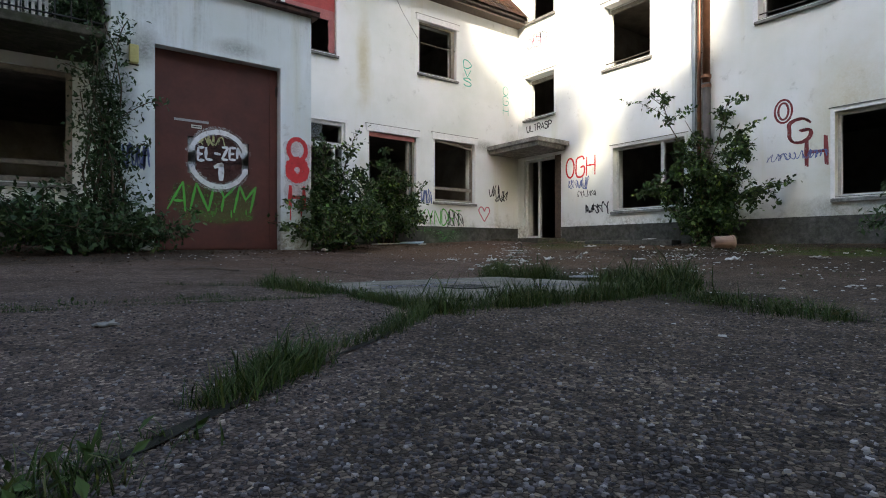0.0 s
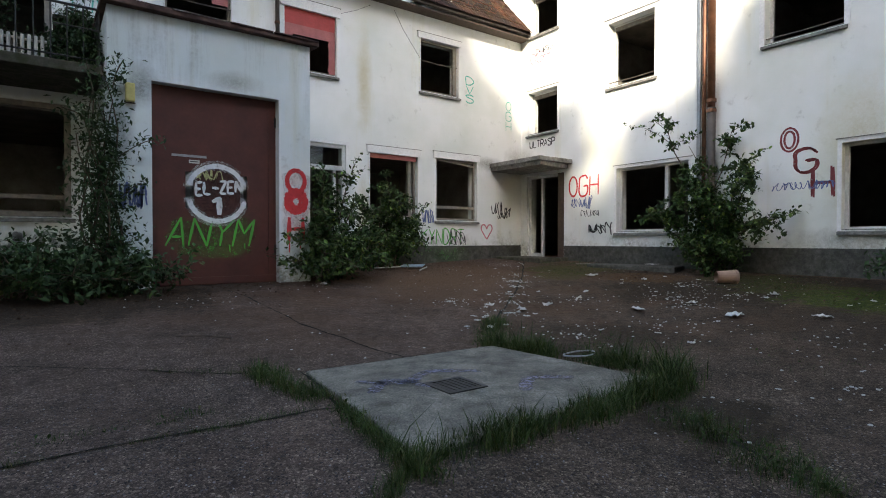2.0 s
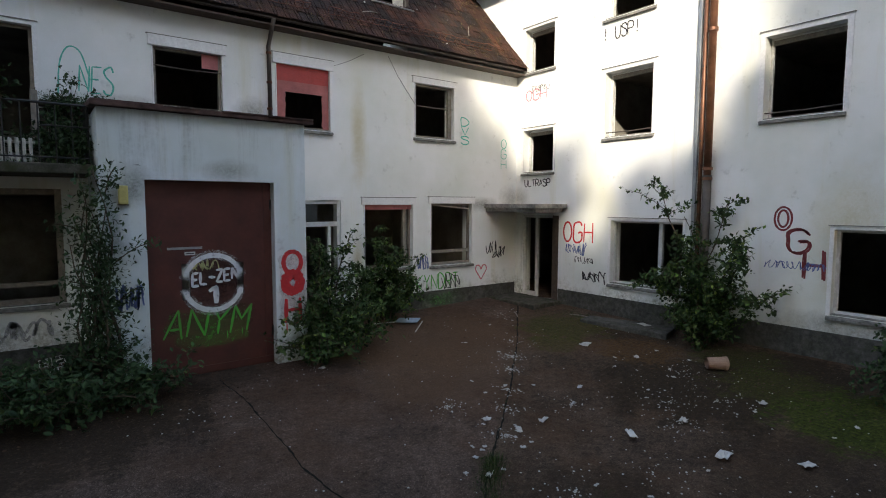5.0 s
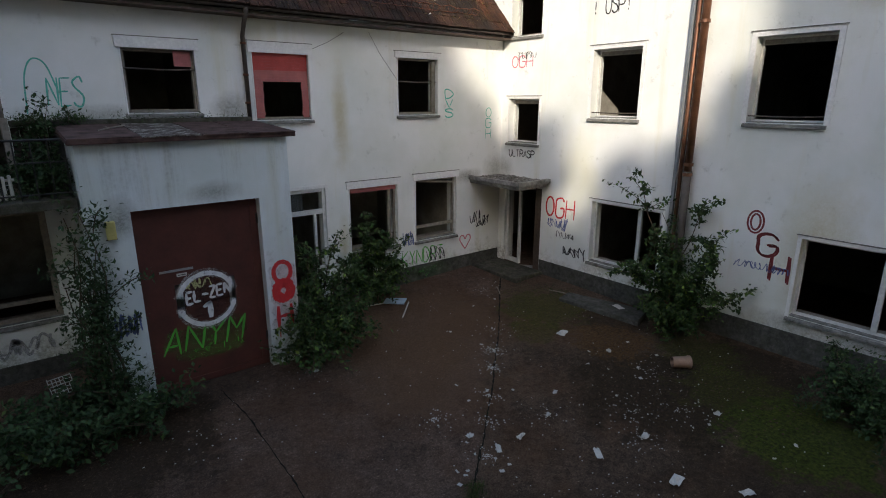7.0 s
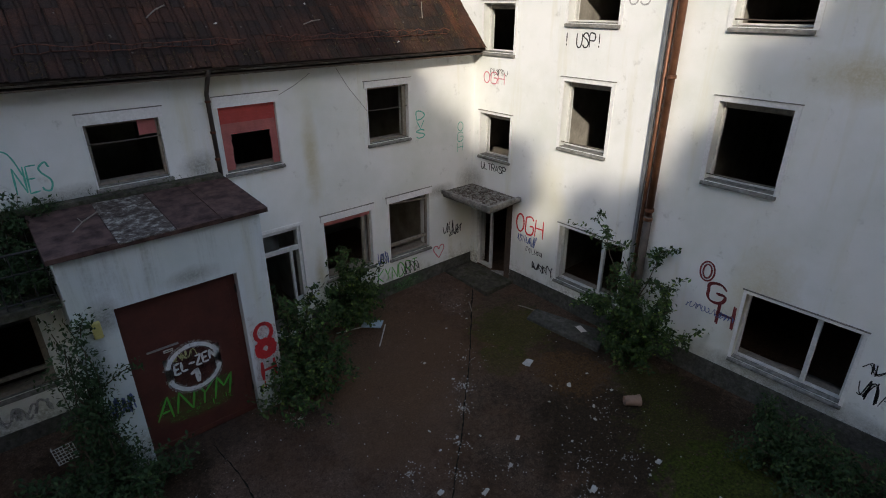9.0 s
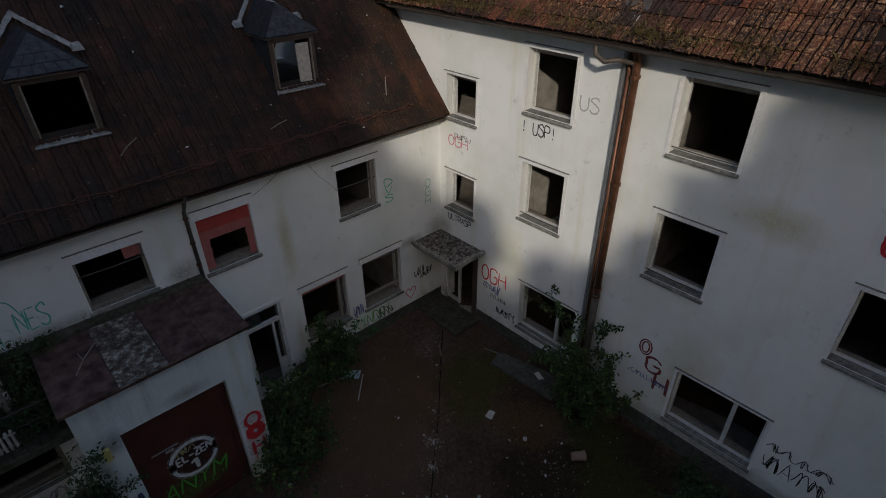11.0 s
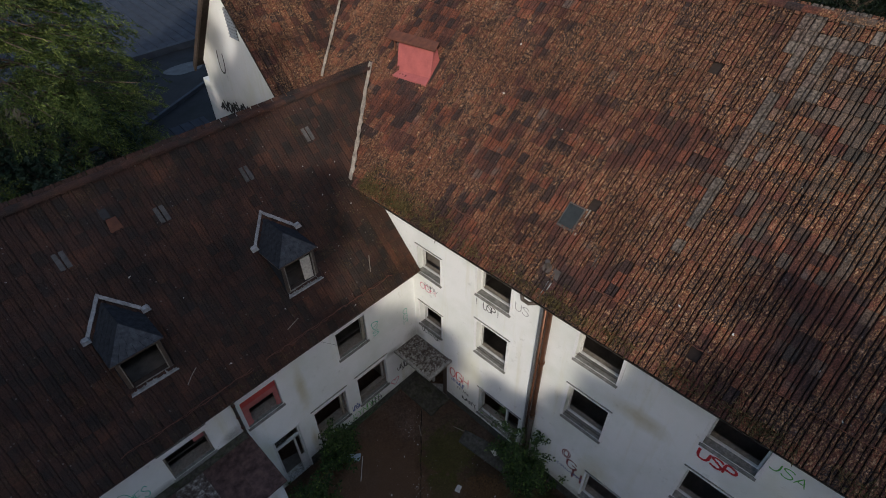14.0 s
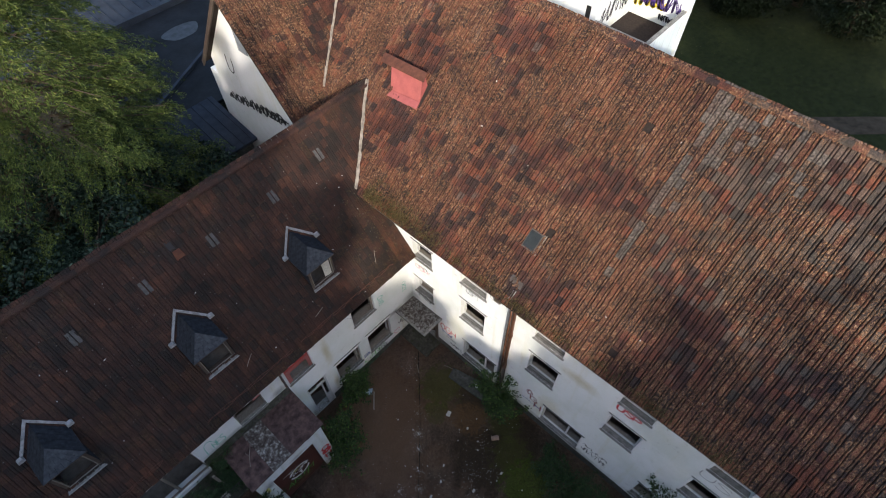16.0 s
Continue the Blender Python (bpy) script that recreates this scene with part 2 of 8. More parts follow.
    for cx, cy, reach, amount in ((6.2, 8.6, 1.9, 0.6), (5.2, 7.2, 1.3, 0.5)):
        c = m.mix(c, dust, m.math("MULTIPLY", blot(cx, cy, reach, 0.7), amount))
    litter = m.ramp(m.noise(22, 6, 0.8), (0.36, (0.020, 0.013, 0.008)), (0.62, (0.105, 0.066, 0.036)))
    c = m.mix(c, litter, m.math("MULTIPLY", blot(8.7, 5.7, 0.8, 1.1), 0.8))
    moss = m.ramp(m.noise(30, 6, 0.75), (0.34, (0.012, 0.016, 0.005)), (0.50, (0.036, 0.044, 0.011)), (0.68, (0.085, 0.095, 0.024)))
    for cx, cy, reach, amount in ((8.9, 7.6, 0.95, 0.62), (7.9, 7.0, 0.5, 0.5), (8.6, 3.4, 0.8, 0.55), (9.5, 4.4, 0.7, 0.5)):
        c = m.mix(c, moss, m.math("MULTIPLY", blot(cx, cy, reach, 1.2, 3.0), amount))
    lush = m.ramp(m.noise(20, 6, 0.7), (0.34, (0.009, 0.016, 0.004)), (0.50, (0.030, 0.050, 0.008)), (0.68, (0.066, 0.092, 0.016)))
    c = m.mix(c, lush, m.math("MULTIPLY", blot(8.2, 2.15, 1.0, 1.0, 3.0), 0.85))
    # grass behind the house, coloured darker to carry the shade it lies in
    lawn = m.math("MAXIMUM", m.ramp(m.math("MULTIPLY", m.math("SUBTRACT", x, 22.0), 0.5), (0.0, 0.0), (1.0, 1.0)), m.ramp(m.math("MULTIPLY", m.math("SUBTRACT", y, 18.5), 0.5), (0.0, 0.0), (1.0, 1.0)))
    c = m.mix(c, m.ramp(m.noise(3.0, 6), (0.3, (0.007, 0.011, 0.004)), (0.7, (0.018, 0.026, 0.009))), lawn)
    grit = m.cells(26, "F1", "Color")
    gd = m.cells(26)
    c = m.mix(c, (0.33, 0.31, 0.285), m.math("MULTIPLY", m.math("MULTIPLY", m.ramp(gd, (0.14, 1.0), (0.19, 0.0)), m.ramp(grit, (0.90, 0.0), (0.91, 1.0))), 0.8))
    m.colour(m.mix(c, (1.62, 1.44, 1.12), 1.0, "MULTIPLY"))
    h = m.mix(m.ramp(edge, (0.0, 0.0), (0.25, 1.0)), m.ramp(m.noise(60, 5, 0.7), (0.3, 0.0), (0.7, 1.0)), 0.45)
    m.bump(h, 1.0, 0.013)
    return m.m


def concrete(name, c, moss=0.3):
    m = Mat(name, 0.9)
    a = m.noise(2.5, 7, 0.7)
    b = m.noise(55, 4, 0.7)
    k = m.mix(m.ramp(a, (0.3, tuple(x * 0.62 for x in c)), (0.7, tuple(x * 1.2 for x in c))), m.ramp(b, (0.3, 0.72), (0.7, 1.2)), 0.7, "MULTIPLY")
    k = m.mix(k, m.ramp(m.noise(11, 6, 0.7), (0.34, 0.5), (0.50, 1.0), (0.64, 1.45)), 0.75, "MULTIPLY")
    k = m.mix(k, (0.035, 0.042, 0.018), m.math("MULTIPLY", m.ramp(m.noise(4.5, 7, 0.75), (0.48, 0.0), (0.64, 1.0)), moss))
    m.colour(k)
    m.bump(b, 0.5, 0.006)
    return m.m


def lichen_felt(name):
    """Brown felt under crusts of grey lichen and black moss."""
    m = Mat(name, 0.9)
    n = m.noise(7, 7, 0.8)
    c = m.ramp(n, (0.34, (0.018, 0.017, 0.014)), (0.45, (0.075, 0.055, 0.046)), (0.52, (0.115, 0.100, 0.088)), (0.60, (0.30, 0.285, 0.25)), (0.68, (0.42, 0.40, 0.36)))
    m.colour(m.mix(c, m.ramp(m.noise(60, 4), (0.3, 0.6), (0.7, 1.3)), 0.7, "MULTIPLY"))
    m.bump(n, 0.6, 0.02)
    return m.m


def leafy(name, dark, light, tip=None):
    m = Mat(name, 0.55)
    r = m.random(False)
    stops = [(0.0, dark), (0.75, light)] + ([(1.0, tip)] if tip else [])
    m.colour(m.mix(m.ramp(r, *stops), m.ramp(m.noise(1.2), (0.35, 0.7), (0.65, 1.25)), 0.7, "MULTIPLY"))
    m.b.inputs["Specular IOR Level"].default_value = 0.12
    m.b.inputs["Transmission Weight"].default_value = 0.0
    return m.m


def spray(name, c, worn=0.42):
    """Spray paint, thin and patchy at places."""
    m = Mat(name, 0.6)
    m.colour(m.mix(tuple(x * 0.85 for x in c), tuple(min(1, x * 1.12) for x in c), m.ramp(m.noise(12), (0.3, 0.0), (0.7, 1.0))))
    m.link(m.ramp(m.noise(26, 5, 0.7), (worn - 0.1, 0.35), (worn, 1.0)), m.b.inputs["Alpha"])
    return m.m


def mist(name, c, cover):
    """Overspray: fine specks that thin out."""
    m = Mat(name, 0.7)
    m.colour(c)
    m.link(m.math("MULTIPLY", m.ramp(m.noise(160, 3, 0.7), (0.46, 0.0), (0.56, 1.0)), m.ramp(m.noise(7, 4, 0.7), (0.36, cover * 0.25), (0.62, cover))), m.b.inputs["Alpha"])
    return m.m


OCHRE, ALGAE = (0.50, 0.44, 0.26), (0.16, 0.16, 0.125)
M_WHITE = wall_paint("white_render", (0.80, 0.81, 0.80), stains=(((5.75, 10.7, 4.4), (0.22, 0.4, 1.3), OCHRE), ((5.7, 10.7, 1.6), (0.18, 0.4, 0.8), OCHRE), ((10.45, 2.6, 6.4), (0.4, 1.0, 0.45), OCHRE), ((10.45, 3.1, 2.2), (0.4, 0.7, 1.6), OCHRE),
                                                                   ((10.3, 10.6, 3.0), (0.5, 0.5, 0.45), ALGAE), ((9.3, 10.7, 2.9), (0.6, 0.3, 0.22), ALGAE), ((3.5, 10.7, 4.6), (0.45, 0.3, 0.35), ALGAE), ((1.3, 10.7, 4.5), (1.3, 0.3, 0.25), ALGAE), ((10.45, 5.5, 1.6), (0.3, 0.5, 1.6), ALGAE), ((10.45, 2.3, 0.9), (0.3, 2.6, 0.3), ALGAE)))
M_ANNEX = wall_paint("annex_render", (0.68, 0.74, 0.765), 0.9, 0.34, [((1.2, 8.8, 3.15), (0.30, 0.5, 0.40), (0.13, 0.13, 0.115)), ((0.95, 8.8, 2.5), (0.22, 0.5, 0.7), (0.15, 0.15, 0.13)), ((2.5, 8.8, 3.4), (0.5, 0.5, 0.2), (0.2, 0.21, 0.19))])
M_TRIM = plain("white_trim", (0.76, 0.76, 0.75), 0.7, 0, 0.06, 3, 0.1)
M_PLINTH = concrete("plinth_cement", (0.085, 0.084, 0.076), 0.5)
M_CONC = concrete("concrete", (0.26, 0.25, 0.23), 0.25)
M_SLAB = Mat("drain_concrete", 0.9)
k_ = M_SLAB.mix(M_SLAB.ramp(M_SLAB.noise(2.2, 7, 0.75), (0.34, (0.085, 0.078, 0.064)), (0.50, (0.160, 0.146, 0.120)), (0.66, (0.235, 0.215, 0.178))), M_SLAB.ramp(M_SLAB.noise(95, 4, 0.75), (0.34, 0.45), (0.50, 1.0), (0.64, 1.75)), 0.8, "MULTIPLY")
k_ = M_SLAB.mix(k_, (0.040, 0.040, 0.026), M_SLAB.math("MULTIPLY", M_SLAB.ramp(M_SLAB.noise(6.5, 8, 0.8), (0.50, 0.0), (0.60, 1.0)), 0.65))
M_SLAB.colour(M_SLAB.mix(k_, M_SLAB.ramp(M_SLAB.noise(13, 7, 0.8), (0.36, 0.55), (0.52, 1.0), (0.64, 1.4)), 0.7, "MULTIPLY"))
M_SLAB.bump(M_SLAB.noise(70, 5, 0.7), 0.7, 0.008)
M_SLAB = M_SLAB.m
M_MOSSCONC = concrete("mossy_concrete", (0.080, 0.074, 0.060), 0.9)
M_SILL = concrete("sill_stone", (0.22, 0.215, 0.20), 0.2)
M_ASPHALT = asphalt("yard_paving")
M_TILE = tile_clay("clay_tile", False)
M_TILE_ONE = tile_clay("clay_tile_single", True)
M_TILE_GREY = tile_grey("lime_grey_tile")
# darker copy of the clay tile: the low roof's shade put into the colour
M_TILE_SHADED = tile_clay("shaded_clay_tile", False, 1.0)
M_TILE_PAN = tile_channel("tile_dirt_and_lip_shade")
M_TILE_PAN_ONE = M_TILE_PAN
M_TILE_SHADED_ONE = tile_clay("shaded_clay_tile_single", True, 1.0)
M_DECK = plain("roof_deck", (0.035, 0.026, 0.022), 0.9)
M_WOOD = plain("grey_wood", (0.22, 0.19, 0.155), 0.8, 0, 0.3, 14)
M_DARKWOOD = plain("dark_wood", (0.07, 0.048, 0.035), 0.8, 0, 0.3, 14)
M_FRAME = plain("old_white_frame", (0.58, 0.58, 0.56), 0.6, 0, 0.15, 10)
M_INSIDE = plain("inner_plaster", (0.30, 0.28, 0.245), 0.95, 0, 0.3, 2)
M_FLOOR = plain("inner_floor", (0.20, 0.18, 0.155), 0.95, 0, 0.3, 3)
M_GATE = plain("oxide_red_steel", (0.076, 0.019, 0.013), 0.7, 0.0, 0.2, 2.2, 0.1)
M_COPPER = plain("brown_copper", (0.18, 0.082, 0.048), 0.45, 0.55, 0.35, 5, 0.15)
M_DARKPIPE = plain("dark_cast_iron", (0.085, 0.070, 0.060), 0.6, 0.3, 0.3, 6)
M_GREYPIPE = plain("grey_zinc", (0.30, 0.31, 0.32), 0.45, 0.6, 0.2, 6)
M_RED = plain("faded_red_blind", (0.42, 0.055, 0.046), 0.6, 0, 0.18, 4)
M_PINK = plain("pale_red_blind", (0.38, 0.12, 0.11), 0.6, 0, 0.18, 4)
M_REDBOX = plain("red_sheet", (0.36, 0.095, 0.085), 0.6, 0, 0.18, 3)
M_RUST = plain("rusty_sheet", (0.12, 0.042, 0.022), 0.7, 0.2, 0.35, 6)
M_SHEET = plain("roofing_felt", (0.079, 0.049, 0.043), 0.85, 0, 0.6, 5, 0.5)
M_LICHEN = lichen_felt("lichen_felt")
M_LEAD = plain("lead_flashing", (0.27, 0.262, 0.255), 0.65, 0.2, 0.4, 8)
M_OLDGLASS = plain("glass_tile", (0.085, 0.080, 0.076), 0.85, 0, 0.3, 8)
M_VALLEY = plain("valley_mortar", (0.30, 0.26, 0.215), 0.85, 0.0, 0.45, 7, 0.6)
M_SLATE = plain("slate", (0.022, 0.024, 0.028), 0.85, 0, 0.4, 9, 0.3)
# paler slates for the dormers' front slope, its brighter light put into the colour
M_SLATE_LIT = plain("lit_slate", (0.050, 0.054, 0.060), 0.85, 0, 0.4, 9, 0.3)
M_IRON = plain("black_iron", (0.025, 0.024, 0.023), 0.6, 0.4)
M_RADIATOR = plain("dirty_radiator", (0.46, 0.43, 0.37), 0.6, 0, 0.25, 12)
M_YELLOW = plain("yellow_plastic", (0.52, 0.46, 0.16), 0.5, 0, 0.1, 4)
M_GLASS = Mat("dusty_glass", 0.08)
M_GLASS.colour((0.55, 0.58, 0.58))
M_GLASS.b.inputs["Transmission Weight"].default_value = 0.9
M_GLASS = M_GLASS.m
M_SKYLIGHT = plain("skylight_pane", (0.030, 0.035, 0.037), 0.85, 0, 0.2, 4, 0.05)
M_PAPER = plain("litter_white", (0.50, 0.49, 0.46), 0.8, 0, 0.15, 9)
M_TERRA = plain("terracotta", (0.27, 0.175, 0.125), 0.8, 0, 0.15, 9)
M_BLUE = plain("pale_blue_sheet", (0.36, 0.47, 0.58), 0.6, 0, 0.15, 9)
M_BARK = plain("bark", (0.085, 0.065, 0.048), 0.95, 0, 0.4, 12, 0.6)
M_LEAF = leafy("bush_leaf", (0.018, 0.036, 0.013), (0.044, 0.082, 0.026), (0.095, 0.135, 0.04))
M_LEAF_LIGHT = leafy("elder_leaf", (0.045, 0.085, 0.020), (0.105, 0.180, 0.040), (0.22, 0.27, 0.06))
M_IVY = leafy("ivy_leaf", (0.020, 0.040, 0.018), (0.044, 0.078, 0.031))
M_CYPRESS = leafy("cypress_spray", (0.026, 0.044, 0.010), (0.088, 0.118, 0.028), (0.18, 0.20, 0.055))
# bluish leaves, toned down to carry the shade behind the low wing
M_BLUEGREEN = leafy("bluish_leaf", (0.010, 0.022, 0.014), (0.030, 0.054, 0.034), (0.07, 0.10, 0.075))
M_GRASS = leafy("grass_blade", (0.018, 0.034, 0.008), (0.042, 0.072, 0.017), (0.10, 0.095, 0.040))
M_MOSS = leafy("eave_moss", (0.045, 0.040, 0.016), (0.11, 0.085, 0.035), (0.16, 0.115, 0.05))
M_SEAM = plain("blue_grey_sheet_roof", (0.036, 0.044, 0.058), 0.82, 0.0, 0.25, 1.5, 0.1)
# near-black leaves: deep shade put into their colour
M_WOODS = leafy("shaded_leaf", (0.004, 0.008, 0.003), (0.010, 0.017, 0.006))


# ---------------------------------------------------------------- mesh helpers
class Build:
    """Collects faces; map turns (along, depth, up) into the world."""

    def __init__(self, place=None):
        self.v, self.f, self.k, self.place = [], [], [], place or (lambda a, d, z: (a, d, z))

    def put(self, pts, faces, kind=0):
        n = len(self.v)
        self.v += [tuple(p) for p in pts]
        self.f += [tuple(n + i for i in q) for q in faces]
        self.k += [kind] * len(faces)
        return self

    def box(self, a0, a1, d0, d1, z0, z1, kind=0):
        p = self.place
        c = [p(a, d, z) for z in (z0, z1) for d in (d0, d1) for a in (a0, a1)]
        return self.put(c, [(0, 2, 3, 1), (4, 5, 7, 6), (0, 1, 5, 4), (2, 6, 7, 3), (0, 4, 6, 2), (1, 3, 7, 5)], kind)

    def hexa(self, low, high, kind=0):
        """A solid between two outlines with as many corners each."""
        n = len(low)
        return self.put([*low, *high], [tuple(range(n))[::-1], tuple(range(n, 2 * n)), *((i, (i + 1) % n, n + (i + 1) % n, n + i) for i in range(n))], kind)

    def tube(self, pts, radius, sides=8, kind=0, caps=True):
        pts = [Vector(p) for p in pts]
        rad = radius if isinstance(radius, (list, tuple)) else [radius] * len(pts)
        rings = []
        for i, p in enumerate(pts):
            way = (pts[min(i + 1, len(pts) - 1)] - pts[max(i - 1, 0)]).normalized()
            side = way.cross(Vector((0.31, 0.17, 0.93)) if abs(way.z) < 0.9 else Vector((1, 0.1, 0))).normalized()
            up = side.cross(way)
            rings.append([p + (side * math.cos(2 * math.pi * j / sides) + up * math.sin(2 * math.pi * j / sides)) * rad[i] for j in range(sides)])
        faces = [(i * sides + j, i * sides + (j + 1) % sides, (i + 1) * sides + (j + 1) % sides, (i + 1) * sides + j) for i in range(len(pts) - 1) for j in range(sides)]
        if caps:
            faces += [tuple(range(sides))[::-1], tuple(range((len(pts) - 1) * sides, len(pts) * sides))]
        return self.put([q for r in rings for q in r], faces, kind)

    def mesh(self, name, *mats, smooth=False, tidy=True):
        me = bpy.data.meshes.new(name)
        me.from_pydata(self.v, [], self.f)
        for m in mats:
            me.materials.append(m)
        if len(mats) > 1:
            me.polygons.foreach_set("material_index", self.k)
        if tidy and len(self.f) < 60000:
            bm = bmesh.new()
            bm.from_mesh(me)
            bmesh.ops.recalc_face_normals(bm, faces=bm.faces)
            bm.to_mesh(me)
            bm.free()
        if smooth:
            me.polygons.foreach_set("use_smooth", [True] * len(me.polygons))
        me.update()
        return me


def part(name, b, material, parent=None, label="", bevel=0.0, smooth=False, tidy=True):
    mats = material if isinstance(material, (list, tuple)) else [material]
    ob = new(name, b.mesh(name, *mats, smooth=smooth, tidy=tidy))
    if parent is not None:
        ob.parent = parent
    if bevel:
        mod = ob.modifiers.new("worn_edges", "BEVEL")
        mod.width, mod.segments, mod.limit_method = bevel, 2, "ANGLE"
    if label:
        ob["label"] = label
    return ob


def structure(name, label, category, b=None, material=None, **kw):
    ob = part(name, b, material, **kw) if b else new(name)
    return tagged(ob, label, category, kind="structure")


def thing(name, label, category, group="", kind=""):
    return tagged(new(name), label, category, group, kind)


XR, YL = 10.48, 10.72  # faces of the tall wing's and the low wing's yard walls


def on_right(a, d, z):
    return (XR + d, a, z)


def on_left(a, d, z):
    return (a, YL + d, z)


def pierced(place, a0, a1, z0, z1, thick, holes, d0=0.0):
    """A wall panel with rectangular openings through it."""
    b = Build(place)
    aa = sorted({a0, a1, *(h[0] for h in holes), *(h[1] for h in holes)})
    zz = sorted({z0, z1, *(h[2] for h in holes), *(h[3] for h in holes)})
    aa = [a for a in aa if a0 <= a <= a1]
    zz = [z for z in zz if z0 <= z <= z1]
    full = lambda i, j: 0 <= i < len(aa) - 1 and 0 <= j < len(zz) - 1 and not any(
        h[0] < (aa[i] + aa[i + 1]) / 2 < h[1] and h[2] < (zz[j] + zz[j + 1]) / 2 < h[3] for h in holes)
    ids = {}

    def vert(i, j, d):
        if (i, j, d) not in ids:
            ids[i, j, d] = len(b.v)
            b.v.append(place(aa[i], d0 + (thick if d else 0), zz[j]))
        return ids[i, j, d]

    for i in range(len(aa) - 1):
        for j in range(len(zz) - 1):
            if not full(i, j):
                continue
            for d in (0, 1):
                b.f.append((vert(i, j, d), vert(i + 1, j, d), vert(i + 1, j + 1, d), vert(i, j + 1, d)))
            for di, dj, p, q in ((-1, 0, (i, j), (i, j + 1)), (1, 0, (i + 1, j), (i + 1, j + 1)), (0, -1, (i, j), (i + 1, j)), (0, 1, (i, j + 1), (i + 1, j + 1))):
                if not full(i + di, j + dj):
                    b.f.append((vert(*p, 0), vert(*q, 0), vert(*q, 1), vert(*p, 1)))
    b.k = [0] * len(b.f)
    return b


# ---------------------------------------------------------------- ground
def ground_z(x, y):
    r = math.hypot(max(0.0, x - 2.6), max(0.0, y - 3.1))
    return -0.02 + 0.052 * max(0.0, r - 1.0) if r < 11 else 0.5


def ground_sheet():
    b = Build()
    xs = [-900, -300, -120, -60, -30, -18, *np.arange(-12, 14.01, 0.25), 18, 26, 36, 60, 120, 300, 900]
    ys = [-900, -300, -120, -60, -30, -18, *np.arange(-10, 12.01, 0.25), 16, 24, 36, 60, 120, 300, 900]
    w = len(xs)
    for y in ys:
        for x in xs:
            bump = noise.noise((x * 0.6, y * 0.6, 0.0)) * 0.018 if abs(x) < 13 and abs(y) < 12 else 0.0
            b.v.append((float(x), float(y), ground_z(x, y) + bump))
    b.f = [(j * w + i, j * w + i + 1, (j + 1) * w + i + 1, (j + 1) * w + i) for j in range(len(ys) - 1) for i in range(w - 1)]
    b.k = [0] * len(b.f)
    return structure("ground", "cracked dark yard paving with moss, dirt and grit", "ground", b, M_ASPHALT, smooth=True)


ground_sheet()

# ---------------------------------------------------------------- walls with their openings
# openings as (from, to, bottom, top)
R_OPEN = dict(entry=(9.20, 10.50, 0.46, 2.62), stair_low=(9.42, 10.45, 3.72, 4.81), stair_high=(9.43, 10.43, 6.29, 7.36),
              mid_a=(6.72, 7.90, 4.40, 5.83), top_a=(6.75, 7.95, 7.00, 8.34), ground_a=(5.95, 7.66, 1.12, 2.54),
              mid_b=(3.35, 4.55, 4.40, 5.82), top_b=(3.40, 4.60, 7.02, 8.38), ground_b=(1.54, 3.36, 1.10, 2.50),
              mid_c=(-0.02, 1.18, 4.37, 5.80), top_c=(0.05, 1.20, 7.00, 8.34), ground_c=(-2.95, -0.95, 1.12, 2.52),
              mid_d=(-3.05, -1.85, 4.40, 5.80), top_d=(-3.05, -1.85, 7.02, 8.34), mid_e=(-6.6, -5.4, 4.40, 5.80), top_e=(-6.6, -5.4, 7.02, 8.34))
L_OPEN = dict(low_far=(-1.75, 0.43, 1.30, 3.12), low_b=(5.88, 7.14, 1.45, 2.88), low_c=(7.67, 8.93, 1.42, 2.91), side_door=(4.36, 5.30, 0.36, 2.97),
              up_far=(-2.3, 0.17, 3.62, 5.60), up_a=(1.82, 2.95, 4.56, 5.60), up_b=(3.97, 5.09, 4.40, 5.63), up_c=(7.22, 8.34, 4.45, 5.68), up_z=(-6.2, -5.0, 4.45, 5.65))

structure("wall_tall_wing", "white rendered masonry wall with empty window openings and graffiti", "wall",
          pierced(on_right, -16.0, 23.0, -0.3, 8.95, 0.36, list(R_OPEN.values())), M_WHITE)
structure("wall_low_wing", "white rendered masonry wall with streaks and broken windows", "wall",
          pierced(on_left, -14.0, XR, -0.3, 6.35, 0.36, list(L_OPEN.values())), M_WHITE)
b = Build(on_right).box(-16.0, 9.18, -0.025, 0.0, -0.1, 0.80)
structure("plinth_tall_wing", "dark grey cement plinth with moss stains", "plinth", b, M_PLINTH, bevel=0.01)
b = Build(on_left).box(5.34, XR - 0.03, -0.025, 0.0, -0.1, 0.80).box(-14.0, 0.78, -0.025, 0.0, -0.1, 0.62)
structure("plinth_low_wing", "dark grey cement plinth along the low wing", "plinth", b, M_PLINTH, bevel=0.01)

# inside: floors, ceilings, partition and rear walls that close the building
for i, (z0, z1) in enumerate(((0.25, 0.42), (2.95, 3.15), (5.95, 6.15))):
    structure("floor_tall_wing_%d" % (i + 1), "bare dusty concrete floor inside the tall wing", "floor", Build().box(XR + 0.36, 22.3, -16, 23, z0, z1), M_FLOOR)
for i, (z0, z1) in enumerate(((0.2, 0.38), (3.05, 3.3))):
    structure("floor_low_wing_%d" % (i + 1), "bare dusty floor inside the low wing", "floor", Build().box(-14, XR, YL + 0.36, 18.6, z0, z1), M_FLOOR)
b = Build().box(XR + 0.36, 22.3, -16, 23, 8.75, 8.9)
structure("ceiling_tall_wing", "bare plaster ceiling under the roof", "ceiling", b, M_INSIDE)
b = Build().box(-14, XR, YL + 0.36, 18.6, 6.1, 6.25)
structure("ceiling_low_wing", "bare plaster ceiling under the roof", "ceiling", b, M_INSIDE)
PART = "grey stained plaster partition wall"
